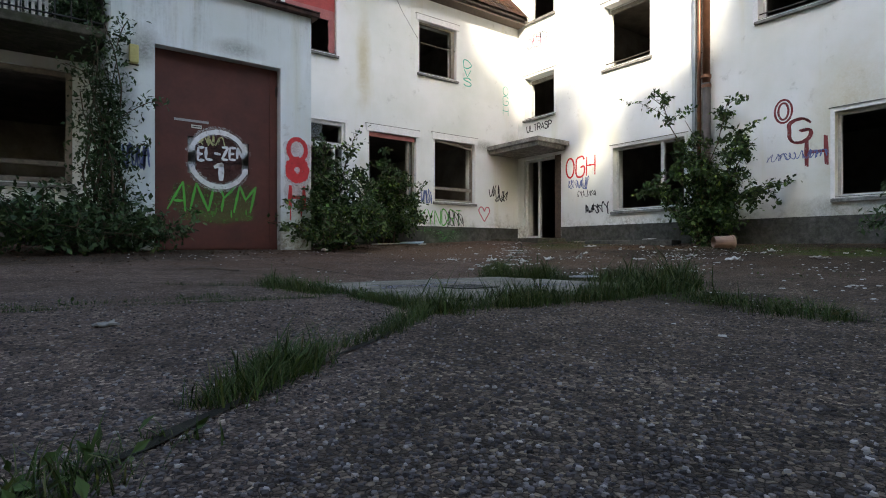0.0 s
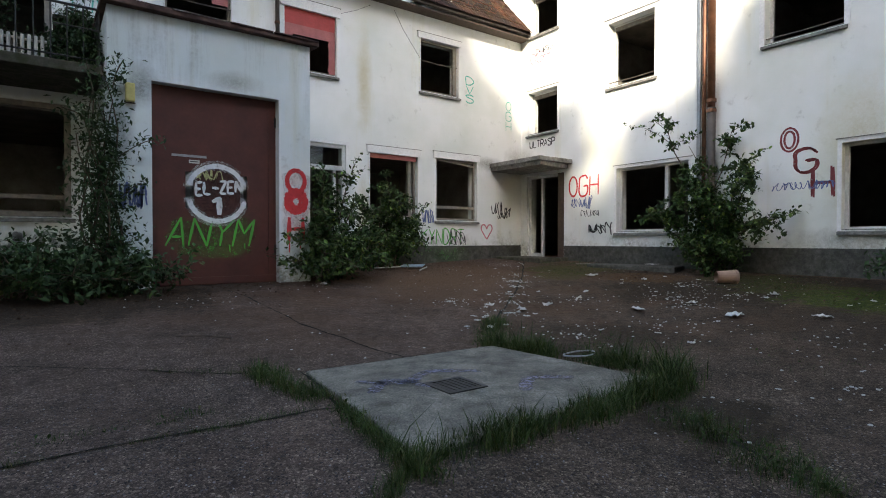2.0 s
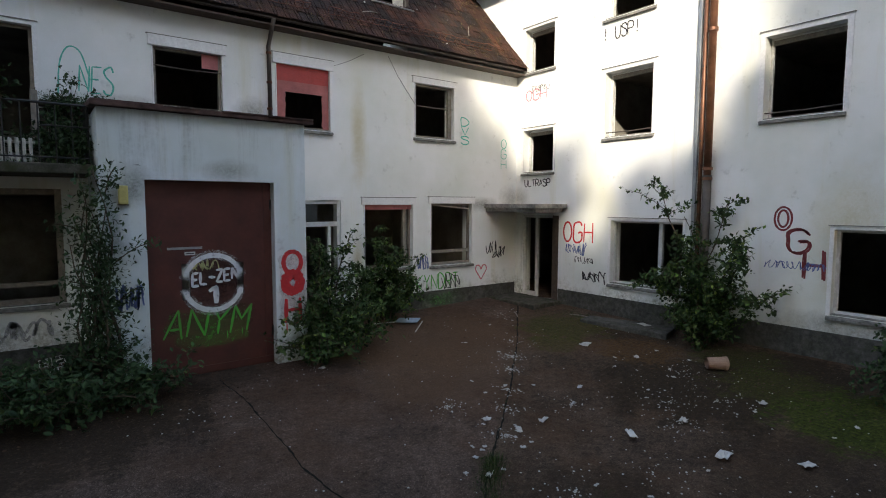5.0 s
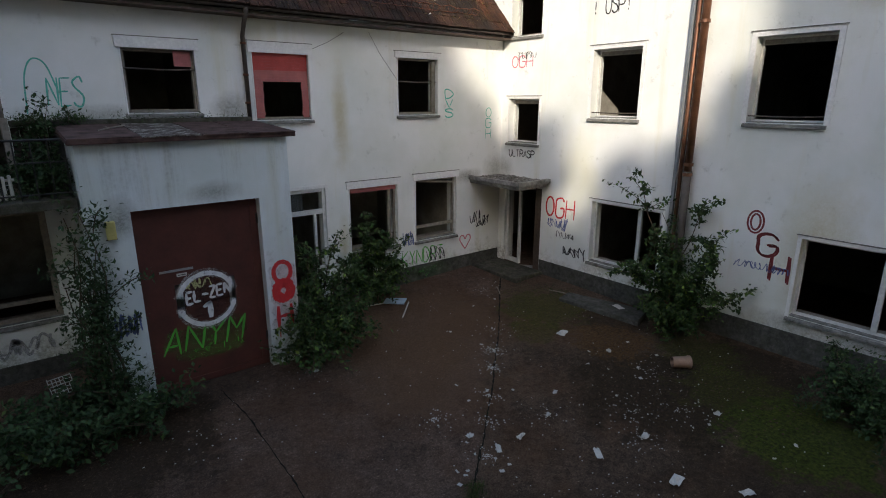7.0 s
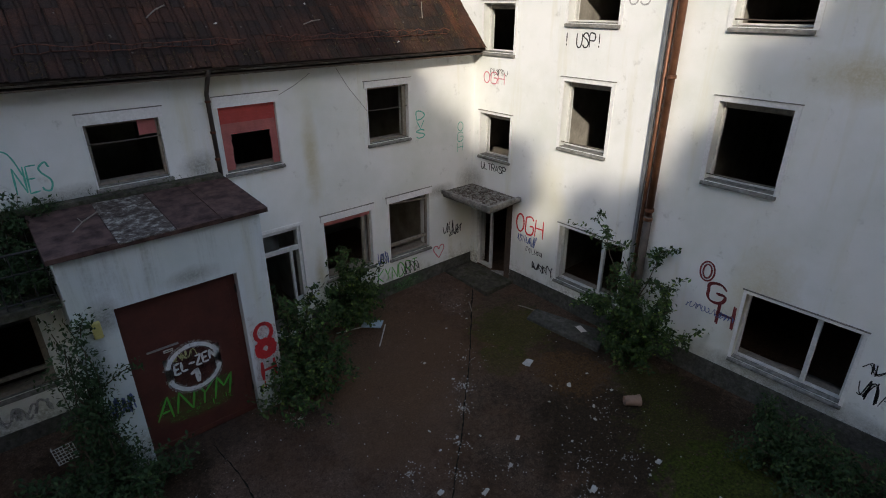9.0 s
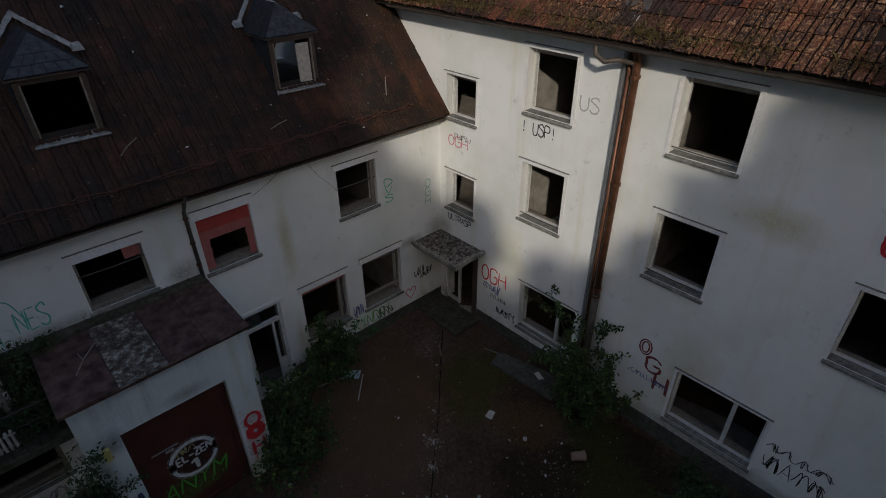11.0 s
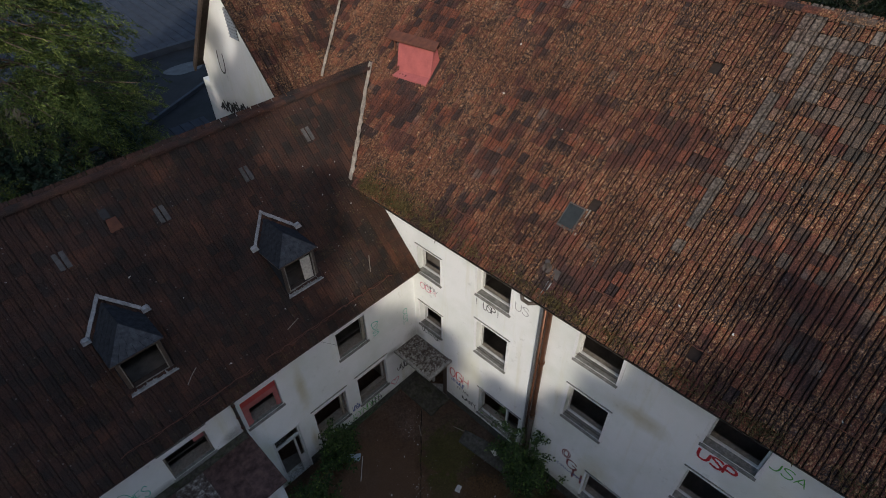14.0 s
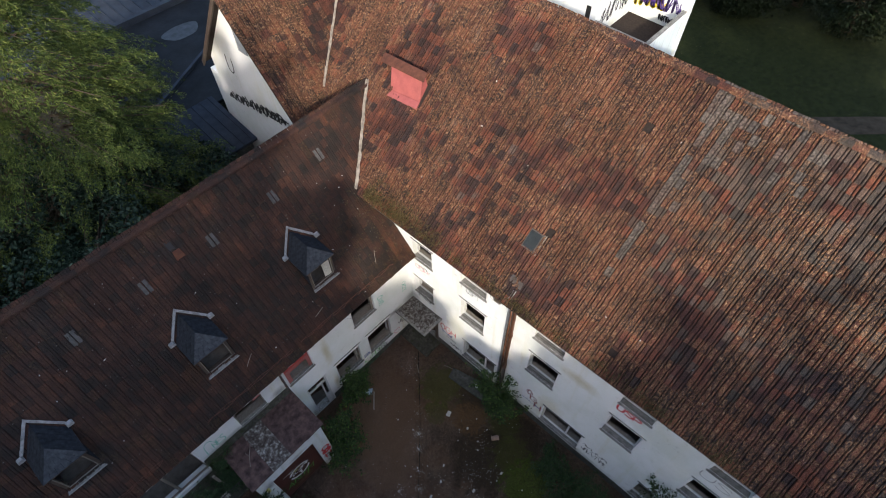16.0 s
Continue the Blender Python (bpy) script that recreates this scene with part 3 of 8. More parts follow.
structure("wall_corridor_tall", PART, "wall", Build().box(15.0, 15.15, -16, 23, 0.42, 8.75), M_INSIDE)
for i, y in enumerate((-9.0, -4.2, -0.6, 1.36, 5.2, 8.6, 12.5)):
    structure("wall_inner_tall_%d" % (i + 1), PART, "wall", Build().box(XR + 0.36, 15.0, y - 0.06, y + 0.06, 0.42, 8.75), M_INSIDE)
structure("wall_corridor_low", PART, "wall", Build().box(-14, XR, 15.2, 15.35, 0.38, 6.1), M_INSIDE)
for i, x in enumerate((-7.0, -3.2, 1.0, 3.5, 5.6, 9.4)):
    structure("wall_inner_low_%d" % (i + 1), PART, "wall", Build().box(x - 0.06, x + 0.06, YL + 0.36, 15.2, 0.38, 6.1), M_INSIDE)
b = Build().box(22.3, 22.66, -16, 23, -0.3, 8.95).box(XR, 22.66, -16.3, -16.0, -0.3, 13.0).box(-14.3, -14.0, YL, 18.96, -0.3, 8.0).box(-14.0, XR, 18.6, 18.96, -0.3, 6.35)
structure("wall_rear", "white rendered outer walls on the far sides", "wall", b, M_WHITE)

# ---------------------------------------------------------------- roofs
RE, RS, RT = (9.92, 8.865), 0.806, 16.62      # tall wing: eave (x, z), slope, ridge x
LE, LS, LT = (10.36, 6.39), 1.10, 14.64       # low wing: eave (y, z), slope, ridge y
CS, CT, CZ = 1.28, 19.12, 14.02               # cross gable: slope, ridge y, ridge z
CX = 10.08                                     # its verge


def zr(x):
    return RE[1] + RS * (x - RE[0])


def zl(y):
    return LE[1] + LS * (y - LE[0])


def zc(y):
    return CZ - CS * abs(CT - y)


def zback(y):
    return zl(LT) - LS * (y - LT)


def on_tall(x, y):
    if y < 12.3:
        return x > RE[0] - 0.1
    if y < LT:
        return zr(x) > zl(y)
    return zr(x) > max(zback(y), zc(y)) and y < CT


def on_low(x, y):
    return x < (XR if y < 12.75 else RE[0] + (zl(y) - RE[1]) / RS)


def on_cross(x, y):
    return x < RE[0] + (zc(y) - RE[1]) / RS


TILE_W, TILE_L = 0.235, 0.315
PROFILE = ((0.0, 0.000), (0.010, 0.002), (0.018, 0.036), (0.030, 0.044), (0.132, 0.040), (0.142, 0.028), (0.152, 0.004), (0.162, 0.004), (0.170, 0.046), (0.186, 0.054), (0.208, 0.050), (0.220, 0.034), (0.228, 0.000))
CHANNEL = (0, 5, 6)  # the strips of the profile in which dirt lies


def tile_faces():
    """One pantile: along the eave, up the slope, height. Its lower end lies proud of the row below."""
    v, n = [], len(PROFILE)
    for u, h in PROFILE:
        v.append((u - TILE_W / 2, -0.03, h + 0.027))
    for u, h in PROFILE:
        v.append((u - TILE_W / 2, TILE_L, h))
    for u, h in PROFILE:
        v.append((u - TILE_W / 2, -0.025, h - 0.002))
    f = [(i, i + 1, n + i + 1, n + i) for i in range(n - 1)] + [(2 * n + i, 2 * n + i + 1, i + 1, i) for i in range(n - 1)]
    f += [(0, n, 2 * n), (n - 1, 3 * n - 1, 2 * n - 1)]
    return v, f


TILE_V, TILE_F = tile_faces()
# lower lips share the channel's black, painting the shadow at each course end
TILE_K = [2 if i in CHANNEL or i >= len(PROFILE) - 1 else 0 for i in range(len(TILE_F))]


def plane_frame(origin, along, up):
    along, up = Vector(along).normalized(), Vector(up).normalized()
    m = Matrix((along, up, along.cross(up))).transposed().to_4x4()
    return Matrix.Translation(origin) @ m


def tiled(roof, name, frame_m, cols, rows, inside, grey=lambda p: False, single=lambda p: False, seed=1, missing=0.0, mat=None, mat_one=None, pan=None, pan_one=None, relief=1.0):
    rnd = random.Random(seed)
    joined, mesh_one, count = Build(), None, 0
    tile_v = [(u, v, h * relief) for u, v, h in TILE_V]
    for r in range(rows):
        for c in range(*cols):
            at = Vector((c * TILE_W, r * TILE_L, 0.0))
            p = frame_m @ (at + Vector((0, TILE_L / 2, 0)))
            if not inside(p.x, p.y) or rnd.random() < missing:
                continue
            turn = Matrix.Translation(at + Vector((rnd.gauss(0, 0.004), rnd.gauss(0, 0.007), rnd.uniform(0.0, 0.009)))) @ Matrix.Rotation(rnd.gauss(0, 0.018), 4, "Z") @ Matrix.Rotation(rnd.gauss(0, 0.014), 4, "X")
            m = frame_m @ turn
            if single(p) and count < 300:
                count += 1
                if mesh_one is None:
                    one = Build().put(tile_v, TILE_F)
                    one.k = [1 if k else 0 for k in TILE_K]
                    mesh_one = one.mesh("roof_tile", mat_one or M_TILE_ONE, pan_one or M_TILE_PAN_ONE, tidy=False)
                ob = new("roof_tile", mesh_one)
                ob.parent = roof
                ob.matrix_basis = m
            else:
                joined.put([m @ Vector(q) for q in tile_v], TILE_F)
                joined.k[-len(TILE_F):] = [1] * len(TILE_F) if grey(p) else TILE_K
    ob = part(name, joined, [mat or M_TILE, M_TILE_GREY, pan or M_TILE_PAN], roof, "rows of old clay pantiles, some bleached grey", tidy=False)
    ob["kind"] = "stuff"


# decks under the tiles
def slab(low, drop):
    low = [Vector(p) for p in low]
    return Build().hexa([p - Vector((0, 0, drop)) for p in low], low)


sr = Vector((1, 0, RS)).normalized()
vx = RE[0] + (zl(LT) - RE[1]) / RS
cut = lambda y: RE[0] + (zc(y) - RE[1]) / RS
yv2 = CT - (CZ - RE[1]) / CS
yv3 = 15.94  # where the low wing's rear slope meets the cross gable
back_x = lambda y: RE[0] + (zback(y) - RE[1]) / RS
deck = slab([(RE[0], -16.4, RE[1]), (RT, -16.4, zr(RT)), (RT, CT, zr(RT)), (cut(CT), CT, CZ), (RE[0], yv2, RE[1])], 0.07)
roof_tall = structure("roof_tall_wing", "steep roof of weathered red-brown clay tiles", "roof", deck, M_DECK)
b = slab([(RT, -16.4, zr(RT)), (RT, 23.2, zr(RT)), (23.0, 23.2, RE[1]), (23.0, -16.4, RE[1])], 0.12)
structure("roof_tall_wing_rear", "rear slope of the clay tile roof", "roof", b, M_DECK)
DORMERS = (2.62, 6.98, -2.02)
b = pierced(lambda a, d, y: (a, y, zl(y) - d), -14.5, XR - 0.005, LE[0], LT, 0.07, [(c - 0.46, c + 0.46, 11.50, 12.26) for c in DORMERS])
wedge = slab([(XR - 0.005, 12.7, zl(12.7)), (vx, LT, zl(LT)), (XR - 0.005, LT, zl(LT))], 0.07)
b.put(wedge.v, wedge.f)
roof_low = structure("roof_low_wing", "steep dark clay tile roof of the low wing with three dormers", "roof", b, M_DECK)
b = slab([(-14.5, LT, zl(LT)), (CX - 0.01, LT, zl(LT)), (CX - 0.01, 19.3, zback(19.3)), (-14.5, 19.3, zback(19.3))], 0.12)
structure("roof_low_wing_rear", "rear slope of the low wing's tile roof", "roof", b, M_DECK)
b = slab([(CX, LT, zl(LT)), (vx, LT, zl(LT)), (back_x(yv3), yv3, zback(yv3)), (CX, yv3, zback(yv3))], 0.12)
structure("roof_low_wing_joint", "short rear slope between the low wing and the cross gable", "roof", b, M_DECK)
b = slab([(CX, yv3, zc(yv3)), (cut(yv3), yv3, zc(yv3)), (cut(CT), CT, CZ), (CX, CT, CZ)], 0.12)
roof_cross = structure("roof_cross_gable", "steep clay tile roof of the cross gable", "roof", b, M_DECK)
b = slab([(CX, CT, CZ), (RT, CT, CZ), (RT, 22.4, zc(22.4)), (CX, 22.4, zc(22.4))], 0.12)
structure("roof_cross_gable_rear", "far slope of the cross gable", "roof", b, M_DECK)
gx = 10.40
b = Build().hexa([(gx, 15.9, 4.0), (gx, 22.2, 4.0), (gx, 22.2, zc(22.2) - 0.12), (gx, CT, CZ - 0.13), (gx, 15.9, zc(15.9) - 0.12)],
                 [(gx + 0.3, 15.9, 4.0), (gx + 0.3, 22.2, 4.0), (gx + 0.3, 22.2, zc(22.2) - 0.12), (gx + 0.3, CT, CZ - 0.13), (gx + 0.3, 15.9, zc(15.9) - 0.12)])
structure("wall_cross_gable", "white rendered gable wall with dark stains", "wall", b, M_WHITE)
b = Build()
for y1, y2 in ((CT, 22.45), (CT, 15.95)):
    b.hexa([(CX - 0.05, y1, CZ - 0.24), (CX + 0.02, y1, CZ - 0.24), (CX + 0.02, y2, zc(y2) - 0.24), (CX - 0.05, y2, zc(y2) - 0.24)],
           [(CX - 0.05, y1, CZ + 0.02), (CX + 0.02, y1, CZ + 0.02), (CX + 0.02, y2, zc(y2) + 0.02), (CX - 0.05, y2, zc(y2) + 0.02)])
structure("trim_gable_boards", "brown weathered wooden barge boards", "trim", b, M_DARKWOOD)

grey_rnd = random.Random(8)


def grey_chance(p):
    """Lime run-off: one pale column of tiles below a ridge fitting, and bleached tiles towards the ridge."""
    d = p.y - 3.47
    if p.x > 11.95 and abs(d) < 0.13:
        return grey_rnd.random() < 0.9
    if p.x > 13.6 and abs(d + 0.1) < 0.40:
        return grey_rnd.random() < 0.10 + 0.16 * (p.x - 13.6)
    if p.x > 15.0 and -3.0 < d < 0.5:
        return grey_rnd.random() < 0.18
    return False


f_tall = plane_frame((RE[0] - 0.04, 0, RE[1]), (0, -1, 0), (1, 0, RS))
tiled(roof_tall, "tile_field", f_tall, (-95, 67), 28, lambda x, y: on_tall(x, y) and not (12.72 < x < 13.5 and 12.20 < y < 13.58), grey=lambda p: grey_chance(p), single=lambda p: 4.4 < p.y < 7.8 and p.x < 12.7, seed=3, missing=0.002)
f_low = plane_frame((0, LE[0] - 0.03, LE[1]), (1, 0, 0), (0, 1, LS))
# low roof's shade put in the tile colour, relief cut to mute the grooves
tiled(roof_low, "tile_field", f_low, (-54, 58), 21, lambda x, y: on_low(x, y) and x > -12.4 and not any(abs(x - c) < 0.5 and 11.40 < y < 12.45 for c in DORMERS), single=lambda p: 3.6 < p.x < 6.2 and p.y < 13.6, seed=5, missing=0.001, mat=M_TILE_SHADED, mat_one=M_TILE_SHADED_ONE, pan=M_TILE_SHADED, pan_one=M_TILE_SHADED_ONE, relief=0.35)
f_cross = plane_frame((0, 15.95, zc(15.95)), (1, 0, 0), (0, 1, CS))
tiled(roof_cross, "tile_field", f_cross, (42, 72), 18, lambda x, y: x > CX and on_cross(x, y), seed=7)

# ridges
def ridge_caps(name, start, end, radius, mat, label):
    start, end = Vector(start), Vector(end)
    way, n = (end - start), int((end - start).length / 0.36)
    root = structure(name, label, "roof ridge")
    side = Vector((-way.y, way.x, 0)).normalized()
    rnd = random.Random(n)
    mesh = None
    for i in range(n):
        if mesh is None:
            b = Build()
            pts, k = [], 7
            for e, rr in ((0.0, radius * 1.06), (0.40, radius * 0.94)):
                for j in range(k):
                    a = math.pi * j / (k - 1)
                    pts.append((e, math.cos(a) * rr, math.sin(a) * rr * 0.75))
            b.put(pts, [(j, j + 1, k + j + 1, k + j) for j in range(k - 1)] + [tuple(range(k))])
            mesh = b.mesh("ridge_tile", mat, tidy=False)
        ob = new("ridge_tile", mesh)
        ob.parent = root
        ob.matrix_basis = plane_frame(start + way * (i / n) + Vector((0, 0, rnd.uniform(-0.01, 0.01))), way, side)
    return root


ridge_caps("ridge_tall_wing", (RT, 16.6, zr(RT) + 0.02), (RT, -15.5, zr(RT) + 0.02), 0.15, M_TILE_ONE, "half-round clay ridge tiles bedded in mortar")
ridge_caps("ridge_low_wing", (-12.4, LT, zl(LT) + 0.02), (vx - 0.1, LT, zl(LT) + 0.02), 0.14, M_TILE_SHADED_ONE, "half-round clay ridge tiles, darkened as if in shade")


def strip(name, label, pts, width, lift, mat, parent=None):
    """A folded sheet along a valley."""
    b = Build()
    rnd = random.Random(len(name))
    a, z = Vector(pts[0]), Vector(pts[1])
    n = 26
    way = (z - a).normalized()
    side = way.cross(Vector((0, 0, 1))).normalized()
    for i in range(n + 1):
        p = a.lerp(z, i / n) + Vector((0, 0, lift))
        w1, w2 = width * rnd.uniform(0.55, 1.25), width * rnd.uniform(0.55, 1.25)
        b.v += [tuple(p - side * w1 + Vector((0, 0, 0.06 + rnd.uniform(0, 0.02)))), tuple(p), tuple(p + side * w2 + Vector((0, 0, 0.06 + rnd.uniform(0, 0.02))))]
    b.f = [q for i in range(n) for q in ((3 * i, 3 * i + 1, 3 * i + 4, 3 * i + 3), (3 * i + 1, 3 * i + 2, 3 * i + 5, 3 * i + 4))]
    b.k = [0] * len(b.f)
    return structure(name, label, "flashing", b, mat)


y0 = LE[0] + (RE[1] - LE[1]) / LS
strip("valley_low_wing", "pale mortar and sheet valley between the two roofs", [(RE[0] - 0.02, y0, RE[1] + 0.02), (vx, LT, zl(LT) + 0.02)], 0.062, 0.14, M_VALLEY)
strip("valley_cross_gable", "pale mortar valley of the cross gable", [(cut(16.3), 16.3, zc(16.3)), (cut(18.7), 18.7, zc(18.7))], 0.055, 0.15, M_VALLEY)

grille = thing("vent_grille", "grey louvred vent grille high on the gable wall", "vent")
part("backing", Build().box(gx - 0.012, gx, 18.72, 19.28, 11.55, 12.55), M_IRON, grille)
for i in range(9):
    part("slat", Build().hexa([(gx - 0.05, 18.72, 11.58 + i * 0.11), (gx - 0.012, 18.72, 11.63 + i * 0.11), (gx - 0.012, 19.28, 11.63 + i * 0.11), (gx - 0.05, 19.28, 11.58 + i * 0.11)],
                              [(gx - 0.05, 18.72, 11.60 + i * 0.11), (gx - 0.012, 18.72, 11.65 + i * 0.11), (gx - 0.012, 19.28, 11.65 + i * 0.11), (gx - 0.05, 19.28, 11.60 + i * 0.11)]), M_GREYPIPE, grille)

# ---------------------------------------------------------------- gutters and pipes
def gutter(name, label, start, end, radius, mat):
    start, end = Vector(start), Vector(end)
    way = (end - start).normalized()
    side = way.cross(Vector((0, 0, 1)))
    b, k, n = Build(), 9, 14
    rnd = random.Random(4)
    for i in range(n + 1):
        p = start.lerp(end, i / n) + Vector((0, 0, rnd.uniform(-0.012, 0.012)))
        for rr in (radius, radius - 0.008):
            for j in range(k):
                a = math.pi + math.pi * j / (k - 1)
                b.v.append(tuple(p + side * math.cos(a) * rr + Vector((0, 0, math.sin(a) * rr))))
    for i in range(n):
        for o in (0, k):
            for j in range(k - 1):
                q = 2 * k * i + o + j
                b.f.append((q, q + 1, q + 2 * k + 1, q + 2 * k))
    b.k = [0] * len(b.f)
    root = structure(name, label, "gutter")
    part("trough", b, mat, root, smooth=True, tidy=False)
    return root


gutter("gutter_tall_wing", "dark sagging metal rain gutter under the eave", (RE[0] - 0.01, 11.9, RE[1] - 0.05), (RE[0] - 0.01, -15.8, RE[1] - 0.05), 0.065, M_DARKPIPE)
gutter("gutter_low_wing", "rusty metal rain gutter under the low eave", (-13.8, LE[0] + 0.03, LE[1] - 0.03), (10.3, LE[0] + 0.03, LE[1] - 0.03), 0.04, M_DARKPIPE)
b = Build().box(RE[0] + 0.02, XR, -16, 12.6, 8.86, 8.90)
structure("soffit_tall_wing", "dark stained wooden eave boards", "soffit", b, M_DARKWOOD)
b = Build().box(-14, XR - 0.02, LE[0] + 0.03, YL, 6.22, 6.25)
structure("soffit_low_wing", "dark stained wooden eave boards", "soffit", b, M_DARKWOOD)

pipes = thing("rain_pipe", "brown copper rain pipe with collars beside a dark lower pipe", "rain pipe")
px, py = XR - 0.13, 5.44
main = part("pipe", Build().tube([(RE[0] + 0.1, py + 0.02, 8.86), (px - 0.04, py + 0.01, 8.62), (px, py, 8.4), (px, py, 3.45)], 0.07, 14), M_COPPER, pipes, "brown copper pipe", smooth=True)
part("lower_pipe", Build().tube([(px, py, 3.45), (px, py, 0.2)], 0.08, 14), M_DARKPIPE, pipes, "dark cast iron lower pipe", smooth=True)
for z in (8.2, 6.12, 3.55, 3.36, 1.6):
    part("collar", Build().tube([(px, py, z), (px, py, z + 0.06)], 0.092, 14).box(px, XR, py - 0.02, py + 0.02, z + 0.01, z + 0.04), M_COPPER, main)
part("swan_neck", Build().tube([(RE[0] - 0.01, py + 0.62, 8.78), (RE[0] - 0.02, py + 0.58, 8.60), (RE[0] + 0.06, py + 0.44, 8.48), (RE[0] + 0.2, py + 0.26, 8.52), (px - 0.03, py + 0.06, 8.46), (px, py, 8.28)], 0.05, 10), M_DARKPIPE, pipes, "dark bent gutter outlet", smooth=True)
q = [(RE[0] - 0.03, py + 0.30, zr(RE[0]) + 0.05), (RE[0] - 0.03, py - 0.02, zr(RE[0]) + 0.05), (RE[0] + 0.36, py + 0.06, zr(RE[0] + 0.36) + 0.09), (RE[0] + 0.36, py + 0.24, zr(RE[0] + 0.36) + 0.09)]
part("lead_apron", Build().hexa([(x, y, z - 0.03) for x, y, z in q], q), M_LEAD, pipes, "pale crumpled lead apron over the eave", bevel=0.01)
side_pipe = thing("cable_duct", "grey zinc duct and thin brown pipe on the white wall", "pipe")
part("duct", Build().box(XR - 0.06, XR - 0.005, 5.70, 5.77, 0.4, 8.8), M_GREYPIPE, side_pipe, bevel=0.008)
part("thin_pipe", Build().tube([(XR - 0.07, 5.61, 0.3), (XR - 0.07, 5.61, 8.8)], 0.04, 10), M_COPPER, side_pipe, "thin brown copper pipe", smooth=True)
for z in (1.2, 2.7, 4.1, 5.5, 6.9, 8.2):
    part("clip", Build().box(XR - 0.115, XR, 5.595, 5.63, z, z + 0.03), M_DARKPIPE, side_pipe)
for pts in ([(5.2, 5.75), (5.55, 5.9), (5.9, 6.1)], [(6.5, 6.15), (6.75, 5.75), (7.2, 5.2)]):
    w = thing("loose_cable", "thin dark cable hanging on the white wall", "cable")
    part("body", Build().tube([(x, YL - 0.012, z) for x, z in pts], 0.004, 5), M_IRON, w)
dp = thing("downpipe", "rusty dark downpipe on the low wing's upper wall", "rain pipe")
part("pipe", Build().tube([(3.81, LE[0] - 0.02, 6.33), (3.81, YL - 0.2, 6.1), (3.81, YL - 0.06, 5.9), (3.82, YL - 0.06, 4.40)], 0.04, 10), M_DARKPIPE, dp, smooth=True)
for z in (5.75, 5.2, 4.7):
    part("clip", Build().tube([(3.81, YL - 0.06, z), (3.81, YL - 0.06, z + 0.04)], 0.052, 10).box(3.80, 3.83, YL - 0.06, YL, z + 0.01, z + 0.03), M_RUST, dp)


# ---------------------------------------------------------------- windows
WINDOWS = [0]


def window(place, hole, label, trim=0.075, head=0.0, mullions=(), transoms=(), rods=(), frame_depth=0.14, frame_mat=None, frame_w=0.05, sill=True, jamb=None):
    WINDOWS[0] += 1
    a0, a1, z0, z1 = hole
    frame_mat = frame_mat or M_FRAME
    root = tagged(new("window_%d" % WINDOWS[0]), label, "window", kind="structure")
    if trim:
        b = Build(place)
        side = trim if jamb is None else jamb
        b.box(a0 - side, a0, -0.018, 0.0, z0 - 0.02, z1)
        b.box(a1, a1 + side, -0.018, 0.0, z0 - 0.02, z1)
        b.box(a0 - trim, a1 + trim, -0.018 if jamb is None else -0.035, 0.0, z1, z1 + trim + head)
        part("trim", b, M_TRIM, root, "white plaster surround")
        part("drip_edge", Build(place).box(a0 - trim - 0.02, a1 + trim + 0.02, -0.034, 0.0, z1 + trim + head, z1 + trim + head + 0.014), M_SILL, root)
    d = frame_depth
    b = Build(place)
    b.box(a0, a0 + frame_w, d, d + 0.07, z0, z1).box(a1 - frame_w, a1, d, d + 0.07, z0, z1)
    b.box(a0 + frame_w, a1 - frame_w, d, d + 0.07, z1 - frame_w, z1).box(a0 + frame_w, a1 - frame_w, d, d + 0.07, z0, z0 + frame_w)
    fr = part("window_frame", b, frame_mat, root, bevel=0.006)
    for m in mullions:
        part("mullion", Build(place).box(m - 0.04, m + 0.04, d - 0.02, d + 0.06, z0 + frame_w, z1 - frame_w), frame_mat, root, bevel=0.006)
    for t in transoms:
        part("transom", Build(place).box(a0 + frame_w, a1 - frame_w, d - 0.01, d + 0.06, t - 0.035, t + 0.035), frame_mat, root, bevel=0.006)
    for r in rods:
        b = Build().tube([place(a0, 0.05, r), place((a0 + a1) / 2, 0.05, r - 0.015), place(a1, 0.05, r)], 0.012, 6)
        part("rod", b, M_DARKPIPE, root)
    if sill:
        b = Build(place)
        b.put([place(a, dd, zz) for a in (a0 - 0.05, a1 + 0.05) for dd, zz in ((-0.06, z0 - 0.085), (-0.06, z0 - 0.035), (0.0, z0 - 0.015), (0.0, z0 - 0.085))],
              [(0, 1, 2, 3), (4, 7, 6, 5), (0, 4, 5, 1), (1, 5, 6, 2), (2, 6, 7, 3), (3, 7, 4, 0)])
        part("sill", b, M_SILL, root, "grey weathered stone sill", bevel=0.006)
        part("inner_sill", Build(place).box(a0, a1, 0.0, d, z0 - 0.004, z0 + 0.012), M_SILL, root)
        part("sill_board", Build(place).box(a0, a1, d + 0.07, 0.42, z0 - 0.004, z0 + 0.02), M_WOOD, root)
    return root


OPEN_W = "empty window opening with white surround and dusty sill"
for key in ("stair_low", "stair_high", "mid_a", "top_a", "mid_b", "top_b", "mid_c", "top_c", "mid_d", "top_d", "mid_e", "top_e"):
    h = R_OPEN[key]
    w = window(on_right, h, OPEN_W, trim=0.085 if "stair" not in key else 0.06, rods=(h[2] + 0.11,) if key in ("mid_a", "mid_b", "top_b") else (), frame_depth=0.2, frame_w=0.045)
    b = Build(on_right).box(h[0] + 0.045, h[1] - 0.045, 0.2, 0.27, h[3] - 0.13, h[3] - 0.045)
    part("shutter_box", b, M_WOOD, w, "grey wooden roller shutter slot")
